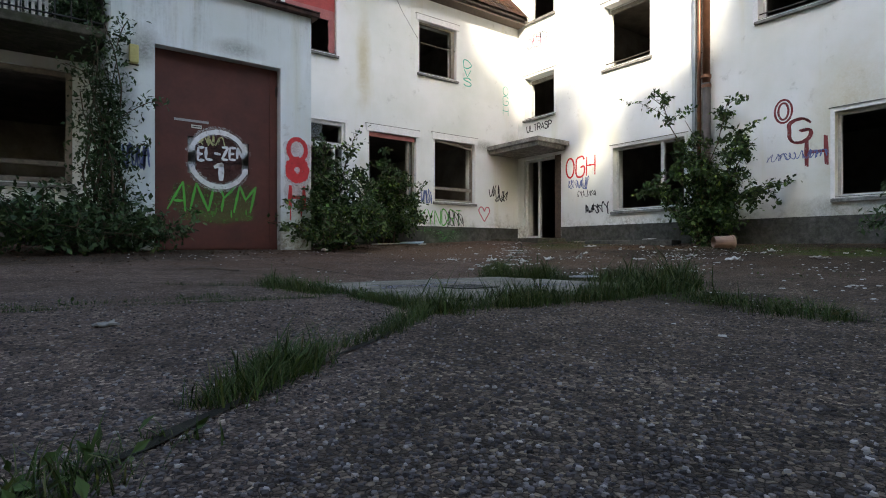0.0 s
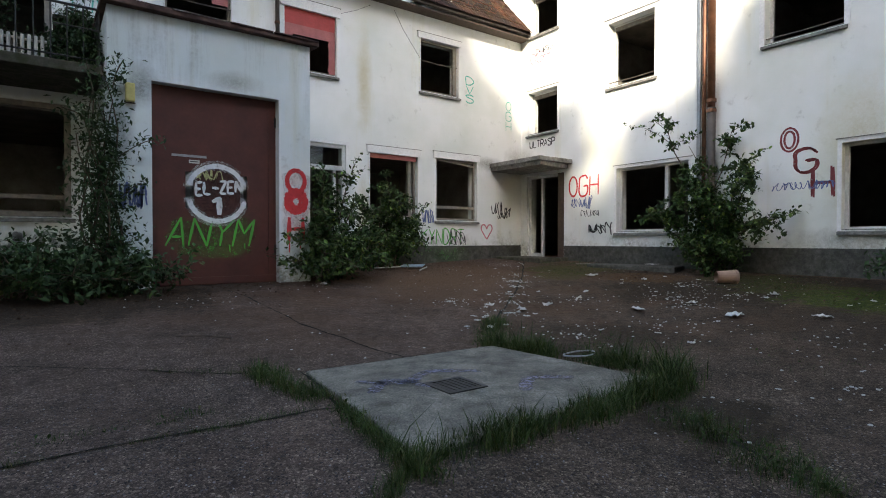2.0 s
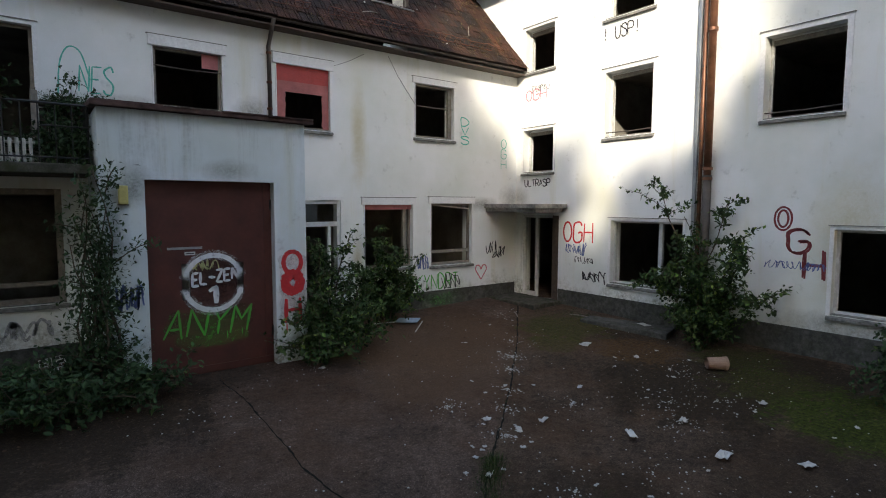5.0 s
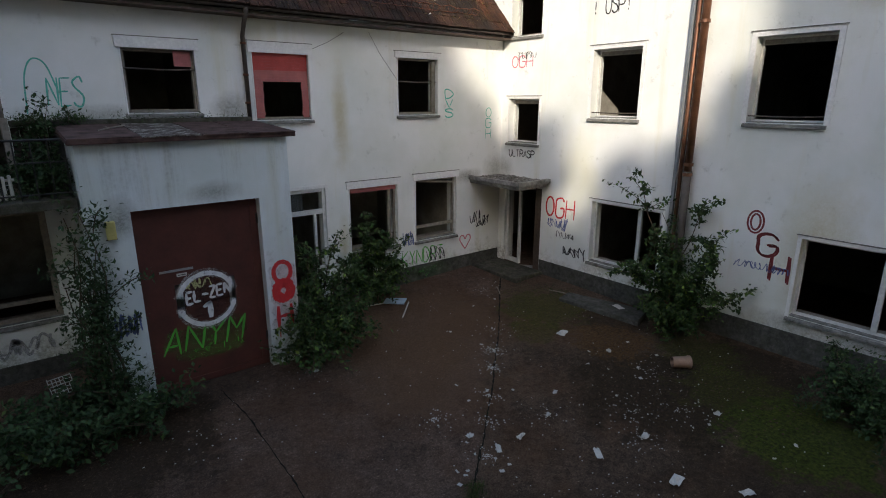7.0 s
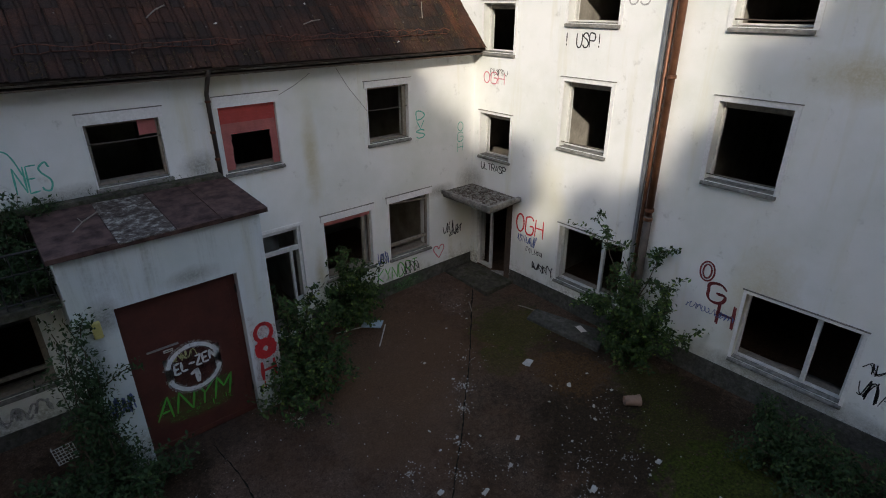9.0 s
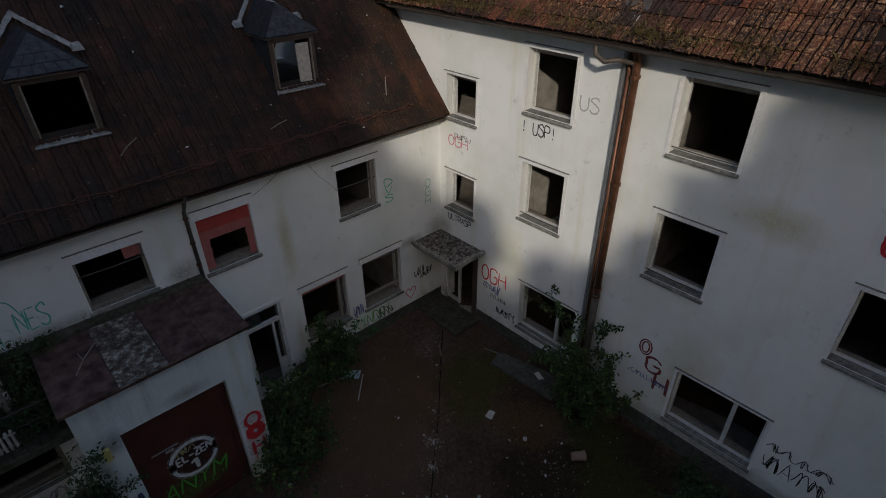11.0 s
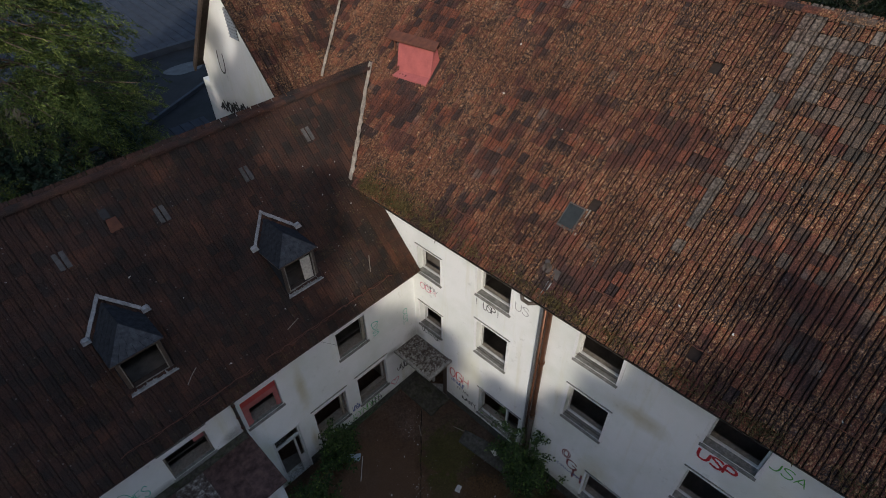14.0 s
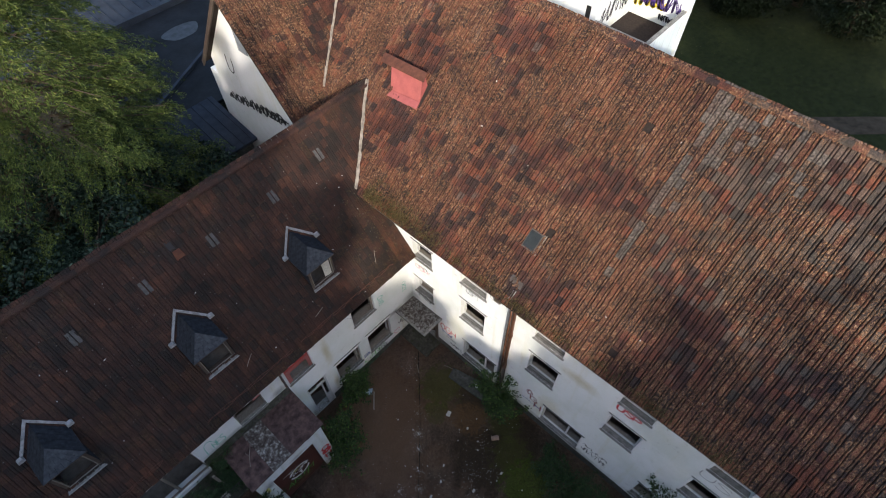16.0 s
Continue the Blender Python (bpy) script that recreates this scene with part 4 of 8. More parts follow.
for key, mul in (("ground_a", 6.50), ("ground_b", 2.17), ("ground_c", -1.7)):
    window(on_right, R_OPEN[key], "wide empty window with a white post and grey sill", trim=0.06, mullions=(mul,), frame_depth=0.12)

w = window(on_left, L_OPEN["up_a"], jamb=0.022, label="broken window with a torn red blind and a bent rod", head=0.10, rods=(5.28,), frame_depth=0.08, frame_mat=M_WOOD)
part("blind", Build(on_left).box(2.62, 2.90, 0.05, 0.07, 5.33, 5.58), M_PINK, w, "torn pale red blind")
w = window(on_left, L_OPEN["up_b"], jamb=0.022, label="window with a broken faded red roller shutter", head=0.12, frame_depth=0.09, frame_mat=M_WOOD)
h = L_OPEN["up_b"]
blind = part("blind", Build(on_left).box(h[0] + 0.01, h[1] - 0.01, 0.03, 0.07, h[3] - 0.05, h[3] - 0.002), M_RED, w, "faded red roller shutter with a hole")
z = h[3] - 0.052
rnd = random.Random(12)
while z > h[2] + 0.08:
    spans = [(h[0] + 0.015, h[1] - 0.015)] if z > 5.16 else [(h[0] + 0.015, 4.16 + rnd.uniform(-0.012, 0.012)), (4.93 + rnd.uniform(-0.012, 0.012), h[1] - 0.015)]
    for s0, s1 in spans:
        part("slat", Build(on_left).box(s0, s1, 0.036, 0.056, z - 0.0516, z - 0.0006), M_RED if z > 5.35 else M_PINK, blind)
    z -= 0.052
w = window(on_left, L_OPEN["up_c"], jamb=0.022, label="empty window with grey wooden casement bars", head=0.06, rods=(5.18,), frame_depth=0.08, frame_mat=M_WOOD)
part("casement", Build(on_left).box(8.20, 8.28, 0.03, 0.10, 4.50, 5.62), M_WOOD, w, bevel=0.006)
w = window(on_left, L_OPEN["low_b"], jamb=0.022, label="broken window with a strip of red shutter", head=0.08, frame_depth=0.09, frame_mat=M_WOOD, mullions=(6.96,))
for i in range(2):
    part("slat", Build(on_left).box(5.90, 7.12, 0.03, 0.055, 2.77 + i * 0.053, 2.82 + i * 0.053), M_PINK, w)
w = window(on_left, L_OPEN["low_c"], jamb=0.022, label="broken window with a low grey cross bar", head=0.08, frame_depth=0.08, frame_mat=M_WOOD, transoms=(1.74,))
part("loose_slat", Build().hexa([(7.75, YL + 0.02, 2.86), (8.86, YL + 0.02, 2.76), (8.86, YL + 0.04, 2.76), (7.75, YL + 0.04, 2.86)],
                                [(7.75, YL + 0.02, 2.90), (8.86, YL + 0.02, 2.80), (8.86, YL + 0.04, 2.80), (7.75, YL + 0.04, 2.90)]), M_WOOD, w)
window(on_left, L_OPEN["low_far"], "dark broken window with grey wooden frame below the balcony", trim=0, frame_depth=0.05, frame_mat=M_WOOD, frame_w=0.09, transoms=(1.62,))
window(on_left, L_OPEN["up_far"], "wide dark balcony window with a wooden post", trim=0.06, frame_depth=0.1, frame_mat=M_WOOD, mullions=(-0.95,), sill=False)
window(on_left, L_OPEN["up_z"], OPEN_W, head=0.08, frame_depth=0.08, frame_mat=M_WOOD)

# side door with fanlight
door = tagged(new("door_1"), "white wooden door frame with a broken fanlight, leaf gone", "door", kind="structure")
h = L_OPEN["side_door"]
b = Build(on_left)
b.box(h[0], h[0] + 0.07, 0.02, 0.10, h[2], h[3]).box(h[1] - 0.07, h[1], 0.02, 0.10, h[2], h[3]).box(h[0] + 0.07, h[1] - 0.07, 0.02, 0.10, h[3] - 0.08, h[3]).box(h[0] + 0.07, h[1] - 0.07, 0.02, 0.10, 2.42, 2.52)
part("door_frame", b, M_FRAME, door, bevel=0.006)
part("side_post", Build(on_left).box(5.02, 5.08, 0.02, 0.10, h[2], 2.42), M_FRAME, door, bevel=0.006)
part("side_panel", Build(on_left).box(5.08, 5.23, 0.05, 0.08, h[2], 1.25), M_FRAME, door)
part("fanlight_pane", Build(on_left).box(h[0] + 0.07, 4.80, 0.055, 0.059, 2.52, h[3] - 0.08), M_GLASS, door, "dirty broken glass")
part("trim", Build(on_left).box(h[1], h[1] + 0.07, -0.018, 0, h[2], h[3] + 0.07).box(h[0] - 0.07, h[1], -0.018, 0, h[3], h[3] + 0.07), M_TRIM, door)

# entrance in the corner
entry = tagged(new("door_2"), "aluminium framed entrance door, dark and broken, with a fixed side light", "door", kind="structure")
h = R_OPEN["entry"]
b = Build(on_right)
b.box(h[0], h[0] + 0.20, 0.0, 0.12, h[2], h[3])
part("side_wall", b, M_DARKWOOD, entry, "dark stained side panel")
b = Build(on_right).box(h[1] - 0.08, h[1], 0.08, 0.16, h[2], h[3]).box(9.40, 9.46, 0.08, 0.16, h[2], h[3]).box(9.46, h[1] - 0.08, 0.08, 0.16, h[3] - 0.07, h[3]).box(9.99, 10.06, 0.08, 0.16, h[2], h[3] - 0.07)
b.box(10.06, h[1] - 0.08, 0.09, 0.15, h[2], h[2] + 0.14)
part("door_frame", b, M_FRAME, entry, bevel=0.006)
part("threshold", Build(on_right).box(h[0], h[1], -0.02, 0.3, h[2] - 0.06, h[2] + 0.01), M_CONC, entry)

canopy = structure("canopy", "thin concrete canopy with rubble and moss on top", "canopy")
b = Build().hexa([(9.42, 8.98, 2.70), (XR - 0.002, 9.08, 2.70), (XR - 0.002, YL - 0.002, 2.70), (9.42, YL - 0.002, 2.70)], [(9.40, 8.96, 2.80), (XR - 0.002, 9.06, 2.80), (XR - 0.002, YL - 0.002, 2.80), (9.40, YL - 0.002, 2.80)])
part("canopy_slab", b, M_CONC, canopy, "stained concrete slab", bevel=0.008)
b = Build().hexa([(9.36, 8.92, 2.803), (XR - 0.003, 9.02, 2.803), (XR - 0.003, YL - 0.003, 2.803), (9.36, YL - 0.003, 2.803)], [(9.37, 8.93, 2.85), (XR - 0.003, 9.03, 2.85), (XR - 0.003, YL - 0.003, 2.85), (9.37, YL - 0.003, 2.85)])
part("canopy_cover", b, M_LICHEN, canopy, "black mossy felt with crusts of lichen", bevel=0.008)
for x0, x1, y0_, y1_ in ((9.35, 9.43, 8.92, YL - 0.004), (9.432, XR - 0.004, 8.93, 9.03)):
    part("rim", Build().box(x0, x1, y0_, y1_, 2.80, 2.905), M_CONC, canopy, "chipped pale concrete rim", bevel=0.012)
b = Build()
rnd = random.Random(31)
for i in range(230):
    x, y, r = 9.42 + 0.98 * rnd.random() ** (0.6 if i % 2 else 1.6), rnd.uniform(9.02, 10.6), rnd.uniform(0.010, 0.045)
    q = [(x + math.cos(k * 1.257 + i) * r * rnd.uniform(0.6, 1.2), y + math.sin(k * 1.257 + i) * r * rnd.uniform(0.6, 1.2)) for k in range(5)]
    b.hexa([(u, v, 2.862) for u, v in q], [(u * 0.9 + x * 0.1, v * 0.9 + y * 0.1, 2.866 + r * 0.5) for u, v in q])
rub = part("rubble", b, M_CONC, canopy, "bits of fallen plaster", tidy=False)
rub["kind"] = "stuff"
b = Build().box(9.45, XR - 0.03, 9.02, YL - 0.03, 0.15, 0.515)
structure("entrance_step", "worn mossy concrete entrance step", "step", b, M_MOSSCONC, bevel=0.02)
b = Build().hexa([(9.42, 7.62, 0.2), (9.92, 7.75, 0.2), (10.35, 5.95, 0.2), (9.62, 5.72, 0.2)], [(9.42, 7.62, 0.43), (9.92, 7.75, 0.43), (10.35, 5.95, 0.43), (9.62, 5.72, 0.43)])
structure("shaft_cover", "mossy concrete slab lying along the wall", "slab", b, M_PLINTH, bevel=0.02)

# ---------------------------------------------------------------- annex with the steel gate
AX0, AX1, AY = 0.80, 3.74, 8.85
on_annex = lambda a, d, z: (a, AY + d, z)
structure("wall_annex_front", "grey-white stained annex wall with algae marks", "wall", pierced(on_annex, AX0, AX1, -0.2, 4.20, 0.24, [(1.345, 3.205, 0.2, 3.235)]), M_ANNEX)
b = Build().box(AX0, AX0 + 0.22, AY + 0.24, YL, -0.2, 4.20).box(AX1 - 0.22, AX1, AY + 0.24, YL, -0.2, 4.20)
structure("wall_annex_sides", "stained annex side walls", "wall", b, M_ANNEX)
annex_roof = structure("roof_annex", "felted annex roof in sheets with moss and debris", "roof")
b = Build().hexa([(0.72, 8.70, 4.20), (3.86, 8.74, 4.20), (3.86, YL - 0.002, 4.33), (0.72, YL - 0.002, 4.33)], [(0.72, 8.70, 4.265), (3.86, 8.74, 4.265), (3.86, YL - 0.002, 4.395), (0.72, YL - 0.002, 4.395)])
part("deck", b, M_SHEET, annex_roof, bevel=0.01)
for x0, x1, mat in ((0.73, 1.60, M_SHEET), (1.62, 2.40, M_LICHEN), (2.42, 3.08, M_SHEET), (3.10, 3.85, M_SHEET)):
    zz = lambda y: 4.267 + (y - 8.72) * 0.0645
    part("roof_sheet", Build().hexa([(x0, 8.69, zz(8.69)), (x1, 8.72, zz(8.72)), (x1, 10.5, zz(10.5)), (x0, 10.5, zz(10.5))], [(x0, 8.69, zz(8.69) + 0.015), (x1, 8.72, zz(8.72) + 0.02), (x1, 10.5, zz(10.5) + 0.015), (x0, 10.5, zz(10.5) + 0.02)]), mat, annex_roof)
twig = thing("stick", "thin dry branch lying on the felted annex roof", "stick")
part("body", Build().tube([(1.18, 9.42, 4.345), (1.36, 9.72, 4.366), (1.62, 10.02, 4.388)], 0.011, 5), M_WOOD, twig)
part("side_shoot", Build().tube([(1.36, 9.72, 4.366), (1.33, 9.93, 4.38)], 0.007, 5), M_WOOD, twig)
part("wall_upstand", Build().box(0.20, 3.8, YL - 0.24, YL - 0.003, 4.385, 4.47), M_MOSSCONC, annex_roof, "mossy mortar upstand", bevel=0.02)

gate = thing("steel_gate", "oxide red steel gate with sprayed white emblem and green tag", "gate")
on_gate = lambda a, d, z: (a, AY + 0.17 + d, z)
part("leaf", pierced(on_gate, 1.345, 3.205, 0.24, 3.235, 0.05, [(1.82, 1.94, 1.42, 1.98), (2.63, 2.74, 1.45, 1.96)]), M_GATE, gate)
part("edge_strip", Build(on_gate).box(3.08, 3.10, -0.012, 0.0, 0.26, 3.22), M_GATE, gate)
part("bottom_rail", Build(on_gate).box(1.36, 3.19, -0.02, 0.0, 0.26, 0.36), M_GATE, gate)
part("top_strip", Build(on_gate).box(1.63, 2.12, -0.01, 0.0, 2.20, 2.235), M_GREYPIPE, gate, "thin pale metal strip")
part("sign_plate", Build(on_gate).box(1.87, 2.02, -0.008, 0.0, 2.11, 2.16), M_PAPER, gate, "small white plate")
part("writing", Build(on_gate).box(1.885, 2.005, -0.0095, -0.0085, 2.128, 2.142), M_IRON, gate)
for z in (0.7, 2.8):
    part("hinge", Build().tube([(3.19, AY + 0.155, z), (3.19, AY + 0.155, z + 0.16)], 0.018, 8), M_IRON, gate)
lamp = thing("wall_lamp_box", "yellowed plastic box on the annex wall", "lamp")
part("body", Build(on_annex).box(1.01, 1.13, -0.09, 0.0, 2.88, 3.14), M_YELLOW, lamp, bevel=0.015)
part("base", Build(on_annex).box(1.0, 1.14, -0.02, 0.0, 2.865, 2.88), M_DARKWOOD, lamp)

# ---------------------------------------------------------------- balcony
b = Build().box(-6.0, 0.78, 9.25, YL, 3.30, 3.44)
structure("balcony", "crumbling concrete balcony slab with mossy edge", "balcony", b, M_MOSSCONC, bevel=0.015)
# boards added to stand in for a blackened stretch of wall
boards = thing("dark_boards", "black boards added over the dark stretch of wall above the balcony", "boards")
for i in range(5):
    x0 = 0.20 + i * 0.115
    part("board", Build().hexa([(x0, YL - 0.22, 3.445), (x0 + 0.105, YL - 0.21, 3.445), (x0 + 0.105, YL - 0.18, 3.445), (x0, YL - 0.19, 3.445)], [(x0 + 0.005, YL - 0.06, 4.36 - 0.03 * (i % 2)), (x0 + 0.105, YL - 0.06, 4.37), (x0 + 0.105, YL - 0.03, 4.37), (x0 + 0.005, YL - 0.03, 4.36)]), M_DECK, boards, bevel=0.006)
pole = thing("wooden_post", "pale weathered wooden post beside the balcony window", "post")
part("body", Build().box(0.10, 0.19, 9.98, 10.06, 3.44, 4.52), M_WOOD, pole, bevel=0.01)
rail = thing("balcony_railing", "thin black iron balcony railing", "railing")
part("top_rail", Build().tube([(-6, 9.32, 4.25), (0.74, 9.32, 4.25), (0.74, 10.70, 4.25)], 0.018, 6), M_IRON, rail)
part("middle_rail", Build().tube([(0.2, 9.32, 3.95), (0.74, 9.32, 3.95), (0.74, 10.70, 3.95)], 0.012, 6), M_IRON, rail)
part("bottom_rail", Build().tube([(-6, 9.32, 3.52), (0.74, 9.32, 3.52), (0.74, 10.70, 3.52)], 0.012, 6), M_IRON, rail)
for i in range(36):
    x = 0.74 - i * 0.19
    part("baluster", Build().tube([(x, 9.32, 3.44), (x, 9.32, 4.25)], 0.009, 5), M_IRON, rail)
for i in range(1, 7):
    part("baluster", Build().tube([(0.74, 9.32 + i * 0.2, 3.44), (0.74, 9.32 + i * 0.2, 4.25)], 0.009, 5), M_IRON, rail)
for k, (x0, n) in enumerate(((-0.92, 14), (-2.3, 14))):
    rad = thing("radiator", "dirty cream ribbed radiator leaning on the balcony", "radiator", "old radiators on the balcony")
    for i in range(n):
        x = x0 + i * 0.075
        part("rib", Build().box(x, x + 0.045, 9.48, 9.60, 3.45, 3.77 + (0.012 if i % 2 else 0)), M_RADIATOR, rad, bevel=0.012)
    part("header", Build().tube([(x0, 9.54, 3.50), (x0 + n * 0.075, 9.54, 3.50)], 0.02, 8).tube([(x0, 9.54, 3.72), (x0 + n * 0.075, 9.54, 3.72)], 0.02, 8), M_RADIATOR, rad)

# ---------------------------------------------------------------- dormers
def shingled(root, quad, course=0.16, width=0.2, lift=0.012, seed=1, mat=None):
    """Slates in courses over a four-cornered field: bottom left, bottom right, top right, top left."""
    rnd = random.Random(seed)
    bl, br, tr, tl = (Vector(q) for q in quad)
    up = (tl - bl + tr - br).length / 2
    rows = max(2, int(up / course))
    n = (br - bl).cross(tl - bl + tr - br).normalized()
    if n.z < 0:
        n = -n
    for r in range(rows):
        t0, t1 = r / rows, min(1.0, (r + 1.3) / rows)
        l0, r0, l1, r1 = bl.lerp(tl, t0), br.lerp(tr, t0), bl.lerp(tl, t1), br.lerp(tr, t1)
        k = max(1, round((r0 - l0).length / width))
        for i in range(k):
            s0, s1 = i / k + 0.006, (i + 1) / k - 0.006
            z = lift * rnd.uniform(0.7, 1.6)
            low = [l0.lerp(r0, s0) + n * z, l0.lerp(r0, s1) + n * z, l1.lerp(r1, s1) + n * 0.002, l1.lerp(r1, s0) + n * 0.002]
            part("slate", Build().hexa([p - n * 0.004 for p in low], low), mat or M_SLATE, root)


def dormer(cx, seed, curtain=False):
    root = thing("dormer", "slate-hung dormer with a hipped slate roof and an empty window", "dormer", "dormers on the low roof")
    w, y0, ys = 0.52, 11.40, 12.36
    ze, za = 8.60, 9.14
    b = Build()
    b.box(cx - w, cx - w + 0.09, y0, y0 + 0.12, 7.40, 8.52).box(cx + w - 0.09, cx + w, y0, y0 + 0.12, 7.40, 8.52).box(cx - w + 0.09, cx + w - 0.09, y0, y0 + 0.12, 8.46, 8.54).box(cx - w + 0.09, cx + w - 0.09, y0, y0 + 0.12, 7.40, 7.53)
    part("front", b, M_DARKWOOD, root, "dark wooden front")
    for sx in (-1, 1):
        x0, x1 = cx + sx * w, cx + sx * (w - 0.06)
        pts = lambda x: [(x, y0 + 0.12, zl(y0 + 0.12) - 0.1), (x, ys, 8.52), (x, y0 + 0.12, 8.52)]
        part("cheek", Build().hexa(pts(x0), pts(x1)), M_SLATE, root)
        b = Build()
        o = cx + sx * (w + 0.012)
        for i in range(6):
            z0 = 7.6 + i * 0.155
            yb = LE[0] + (z0 + 0.16 - LE[1]) / LS
            if yb > y0 + 0.2:
                b.hexa([(o, y0 + 0.02, z0), (o, yb, z0), (o - sx * 0.01, yb, z0 + 0.19), (o - sx * 0.01, y0 + 0.02, z0 + 0.19)], [(o + sx * 0.008, y0 + 0.02, z0), (o + sx * 0.008, yb, z0), (o, yb, z0 + 0.19), (o, y0 + 0.02, z0 + 0.19)])
        part("slate_course", b, M_SLATE, root)
    we, yf = 0.61, 11.325
    apex, back = (cx, 11.86, za), (cx, LE[0] + (za - LE[1]) / LS, za)
    yb = LE[0] + (ze - LE[1]) / LS
    b = Build().hexa([(cx - we, yf, ze - 0.05), (cx + we, yf, ze - 0.05), (cx + we, yb, ze - 0.05), (cx - we, yb, ze - 0.05)], [(cx - we, yf, ze - 0.02), (cx + we, yf, ze - 0.02), (cx + we, yb, ze - 0.02), (cx - we, yb, ze - 0.02)])
    part("soffit_board", b, M_DARKWOOD, root)
    b = Build()
    b.put([(cx - we, yf, ze - 0.01), (cx + we, yf, ze - 0.01), (cx, 11.86, za - 0.01), (cx + we, yb, ze - 0.01), (cx - we, yb, ze - 0.01), (cx, back[1], za - 0.01)], [(0, 1, 2), (1, 3, 5, 2), (4, 0, 2, 5)])
    boards = part("roof_boards", b, M_SLATE, root, tidy=False)
    ap2 = (cx + 0.01, 11.86, za)
    shingled(boards, [(cx - we, yf, ze), (cx + we, yf, ze), ap2, (cx - 0.01, 11.86, za)], seed=seed, mat=M_SLATE_LIT)
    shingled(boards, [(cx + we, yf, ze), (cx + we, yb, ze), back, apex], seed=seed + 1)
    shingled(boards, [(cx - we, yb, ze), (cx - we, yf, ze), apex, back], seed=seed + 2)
    def lead(low, high):
        part("flashing", Build().hexa(low, high), M_LEAD, root, "pale crumpled lead flashing", bevel=0.008)

    for sx in (-1, 1):
        a, c = Vector((cx, back[1] + 0.02, za + 0.155)), Vector((cx + sx * (we + 0.03), yb, ze + 0.145))
        way = (c - a)
        side = Vector((0, 1, LS)).normalized() * 0.12
        n = 7
        rnd = random.Random(seed + sx)
        for i in range(n):
            p, q = a + way * (i / n), a + way * ((i + 1) / n)
            j = Vector((0, 0, rnd.uniform(-0.012, 0.014)))
            lead([p - side * 0.5 + j, q - side * 0.5, q + side * 0.6, p + side * 0.6 + j], [p - side * 0.4 + j + Vector((0, 0, 0.02)), q - side * 0.4 + Vector((0, 0, 0.02)), q + side * 0.5 + Vector((0, 0, 0.03)), p + side * 0.5 + j + Vector((0, 0, 0.03))])
        e = c + Vector((sx * 0.05, -0.05, 0.0))
        lead([e + Vector((-0.10, -0.08, -0.05)), e + Vector((0.10, -0.08, -0.05)), e + Vector((0.10, 0.06, 0.02)), e + Vector((-0.10, 0.06, 0.02))],
                [e + Vector((-0.07, -0.06, 0.05)), e + Vector((0.07, -0.05, 0.04)), e + Vector((0.06, 0.05, 0.09)), e + Vector((-0.06, 0.05, 0.08))])
    b = Build().hexa([(cx - 0.56, 11.27, 7.47), (cx + 0.56, 11.27, 7.46), (cx + 0.53, y0 + 0.02, 7.50), (cx - 0.53, y0 + 0.02, 7.50)], [(cx - 0.56, 11.27, 7.505), (cx + 0.56, 11.27, 7.495), (cx + 0.53, y0 + 0.02, 7.55), (cx - 0.53, y0 + 0.02, 7.55)])
    part("sill", b, M_SILL, root, "grey weathered stone sill", bevel=0.008)
    part("sill_edge", Build().tube([(cx - 0.57, 11.262, 7.492), (cx - 0.1, 11.258, 7.486), (cx + 0.58, 11.262, 7.48)], 0.02, 5), M_LEAD, root, "pale metal sill edge")
    b = Build()
    b.box(cx - 0.44, cx - 0.415, y0 - 0.01, y0 + 0.04, 7.54, 8.46).box(cx + 0.415, cx + 0.44, y0 - 0.01, y0 + 0.04, 7.54, 8.46).box(cx - 0.415, cx + 0.415, y0, y0 + 0.04, 7.54, 7.56)
    part("window_frame", b, M_WOOD, root)
    part("inner_floor", Build().box(cx - 0.5, cx + 0.5, y0 + 0.12, y0 + 0.9, 7.30, 7.36), M_FLOOR, root)
    if curtain:
        b = Build().hexa([(cx + 0.10, y0 + 0.05, 7.58), (cx + 0.38, y0 + 0.03, 7.58), (cx + 0.38, y0 + 0.05, 7.58), (cx + 0.10, y0 + 0.07, 7.58)], [(cx + 0.08, y0 + 0.05, 8.38), (cx + 0.38, y0 + 0.03, 8.38), (cx + 0.38, y0 + 0.05, 8.38), (cx + 0.08, y0 + 0.07, 8.38)])
        part("casement", b, M_RADIATOR, root, "pale casement left ajar")
    return root


dormer(DORMERS[0], 41)
dormer(DORMERS[1], 51, True)
dormer(DORMERS[2], 61)

# ---------------------------------------------------------------- on the roofs
def on_low_roof(x, y, lift=0.0):
    return Vector((x, y, zl(y))) + Vector((0, -LS, 1)).normalized() * lift


def on_tall_roof(x, y, lift=0.0):
    return Vector((x, y, zr(x))) + Vector((-RS, 0, 1)).normalized() * lift


for x, y in ((4.82, 13.68), (2.45, 13.67), (0.19, 13.66), (7.24, 13.70), (9.47, 13.90)):
    t = thing("glass_tile", "pair of pale glass roof tiles", "roof light", "glass tiles in the low roof")
    for i in (0, 1):
        x0 = x - 0.14 + i * 0.15
        q = [on_low_roof(x0, y - 0.14, 0.06), on_low_roof(x0 + 0.11, y - 0.14, 0.06), on_low_roof(x0 + 0.11, y + 0.14, 0.05), on_low_roof(x0, y + 0.14, 0.05)]
        part("pane", Build().hexa([p - Vector((0, 0, 0.05)) for p in q], q), M_OLDGLASS, t)
vent = thing("roof_vent", "open clay vent tile with a dark mouth", "vent")
q = [on_low_roof(3.60, 13.74, 0.05), on_low_roof(3.92, 13.74, 0.05), on_low_roof(3.88, 13.95, 0.16), on_low_roof(3.64, 13.95, 0.16)]
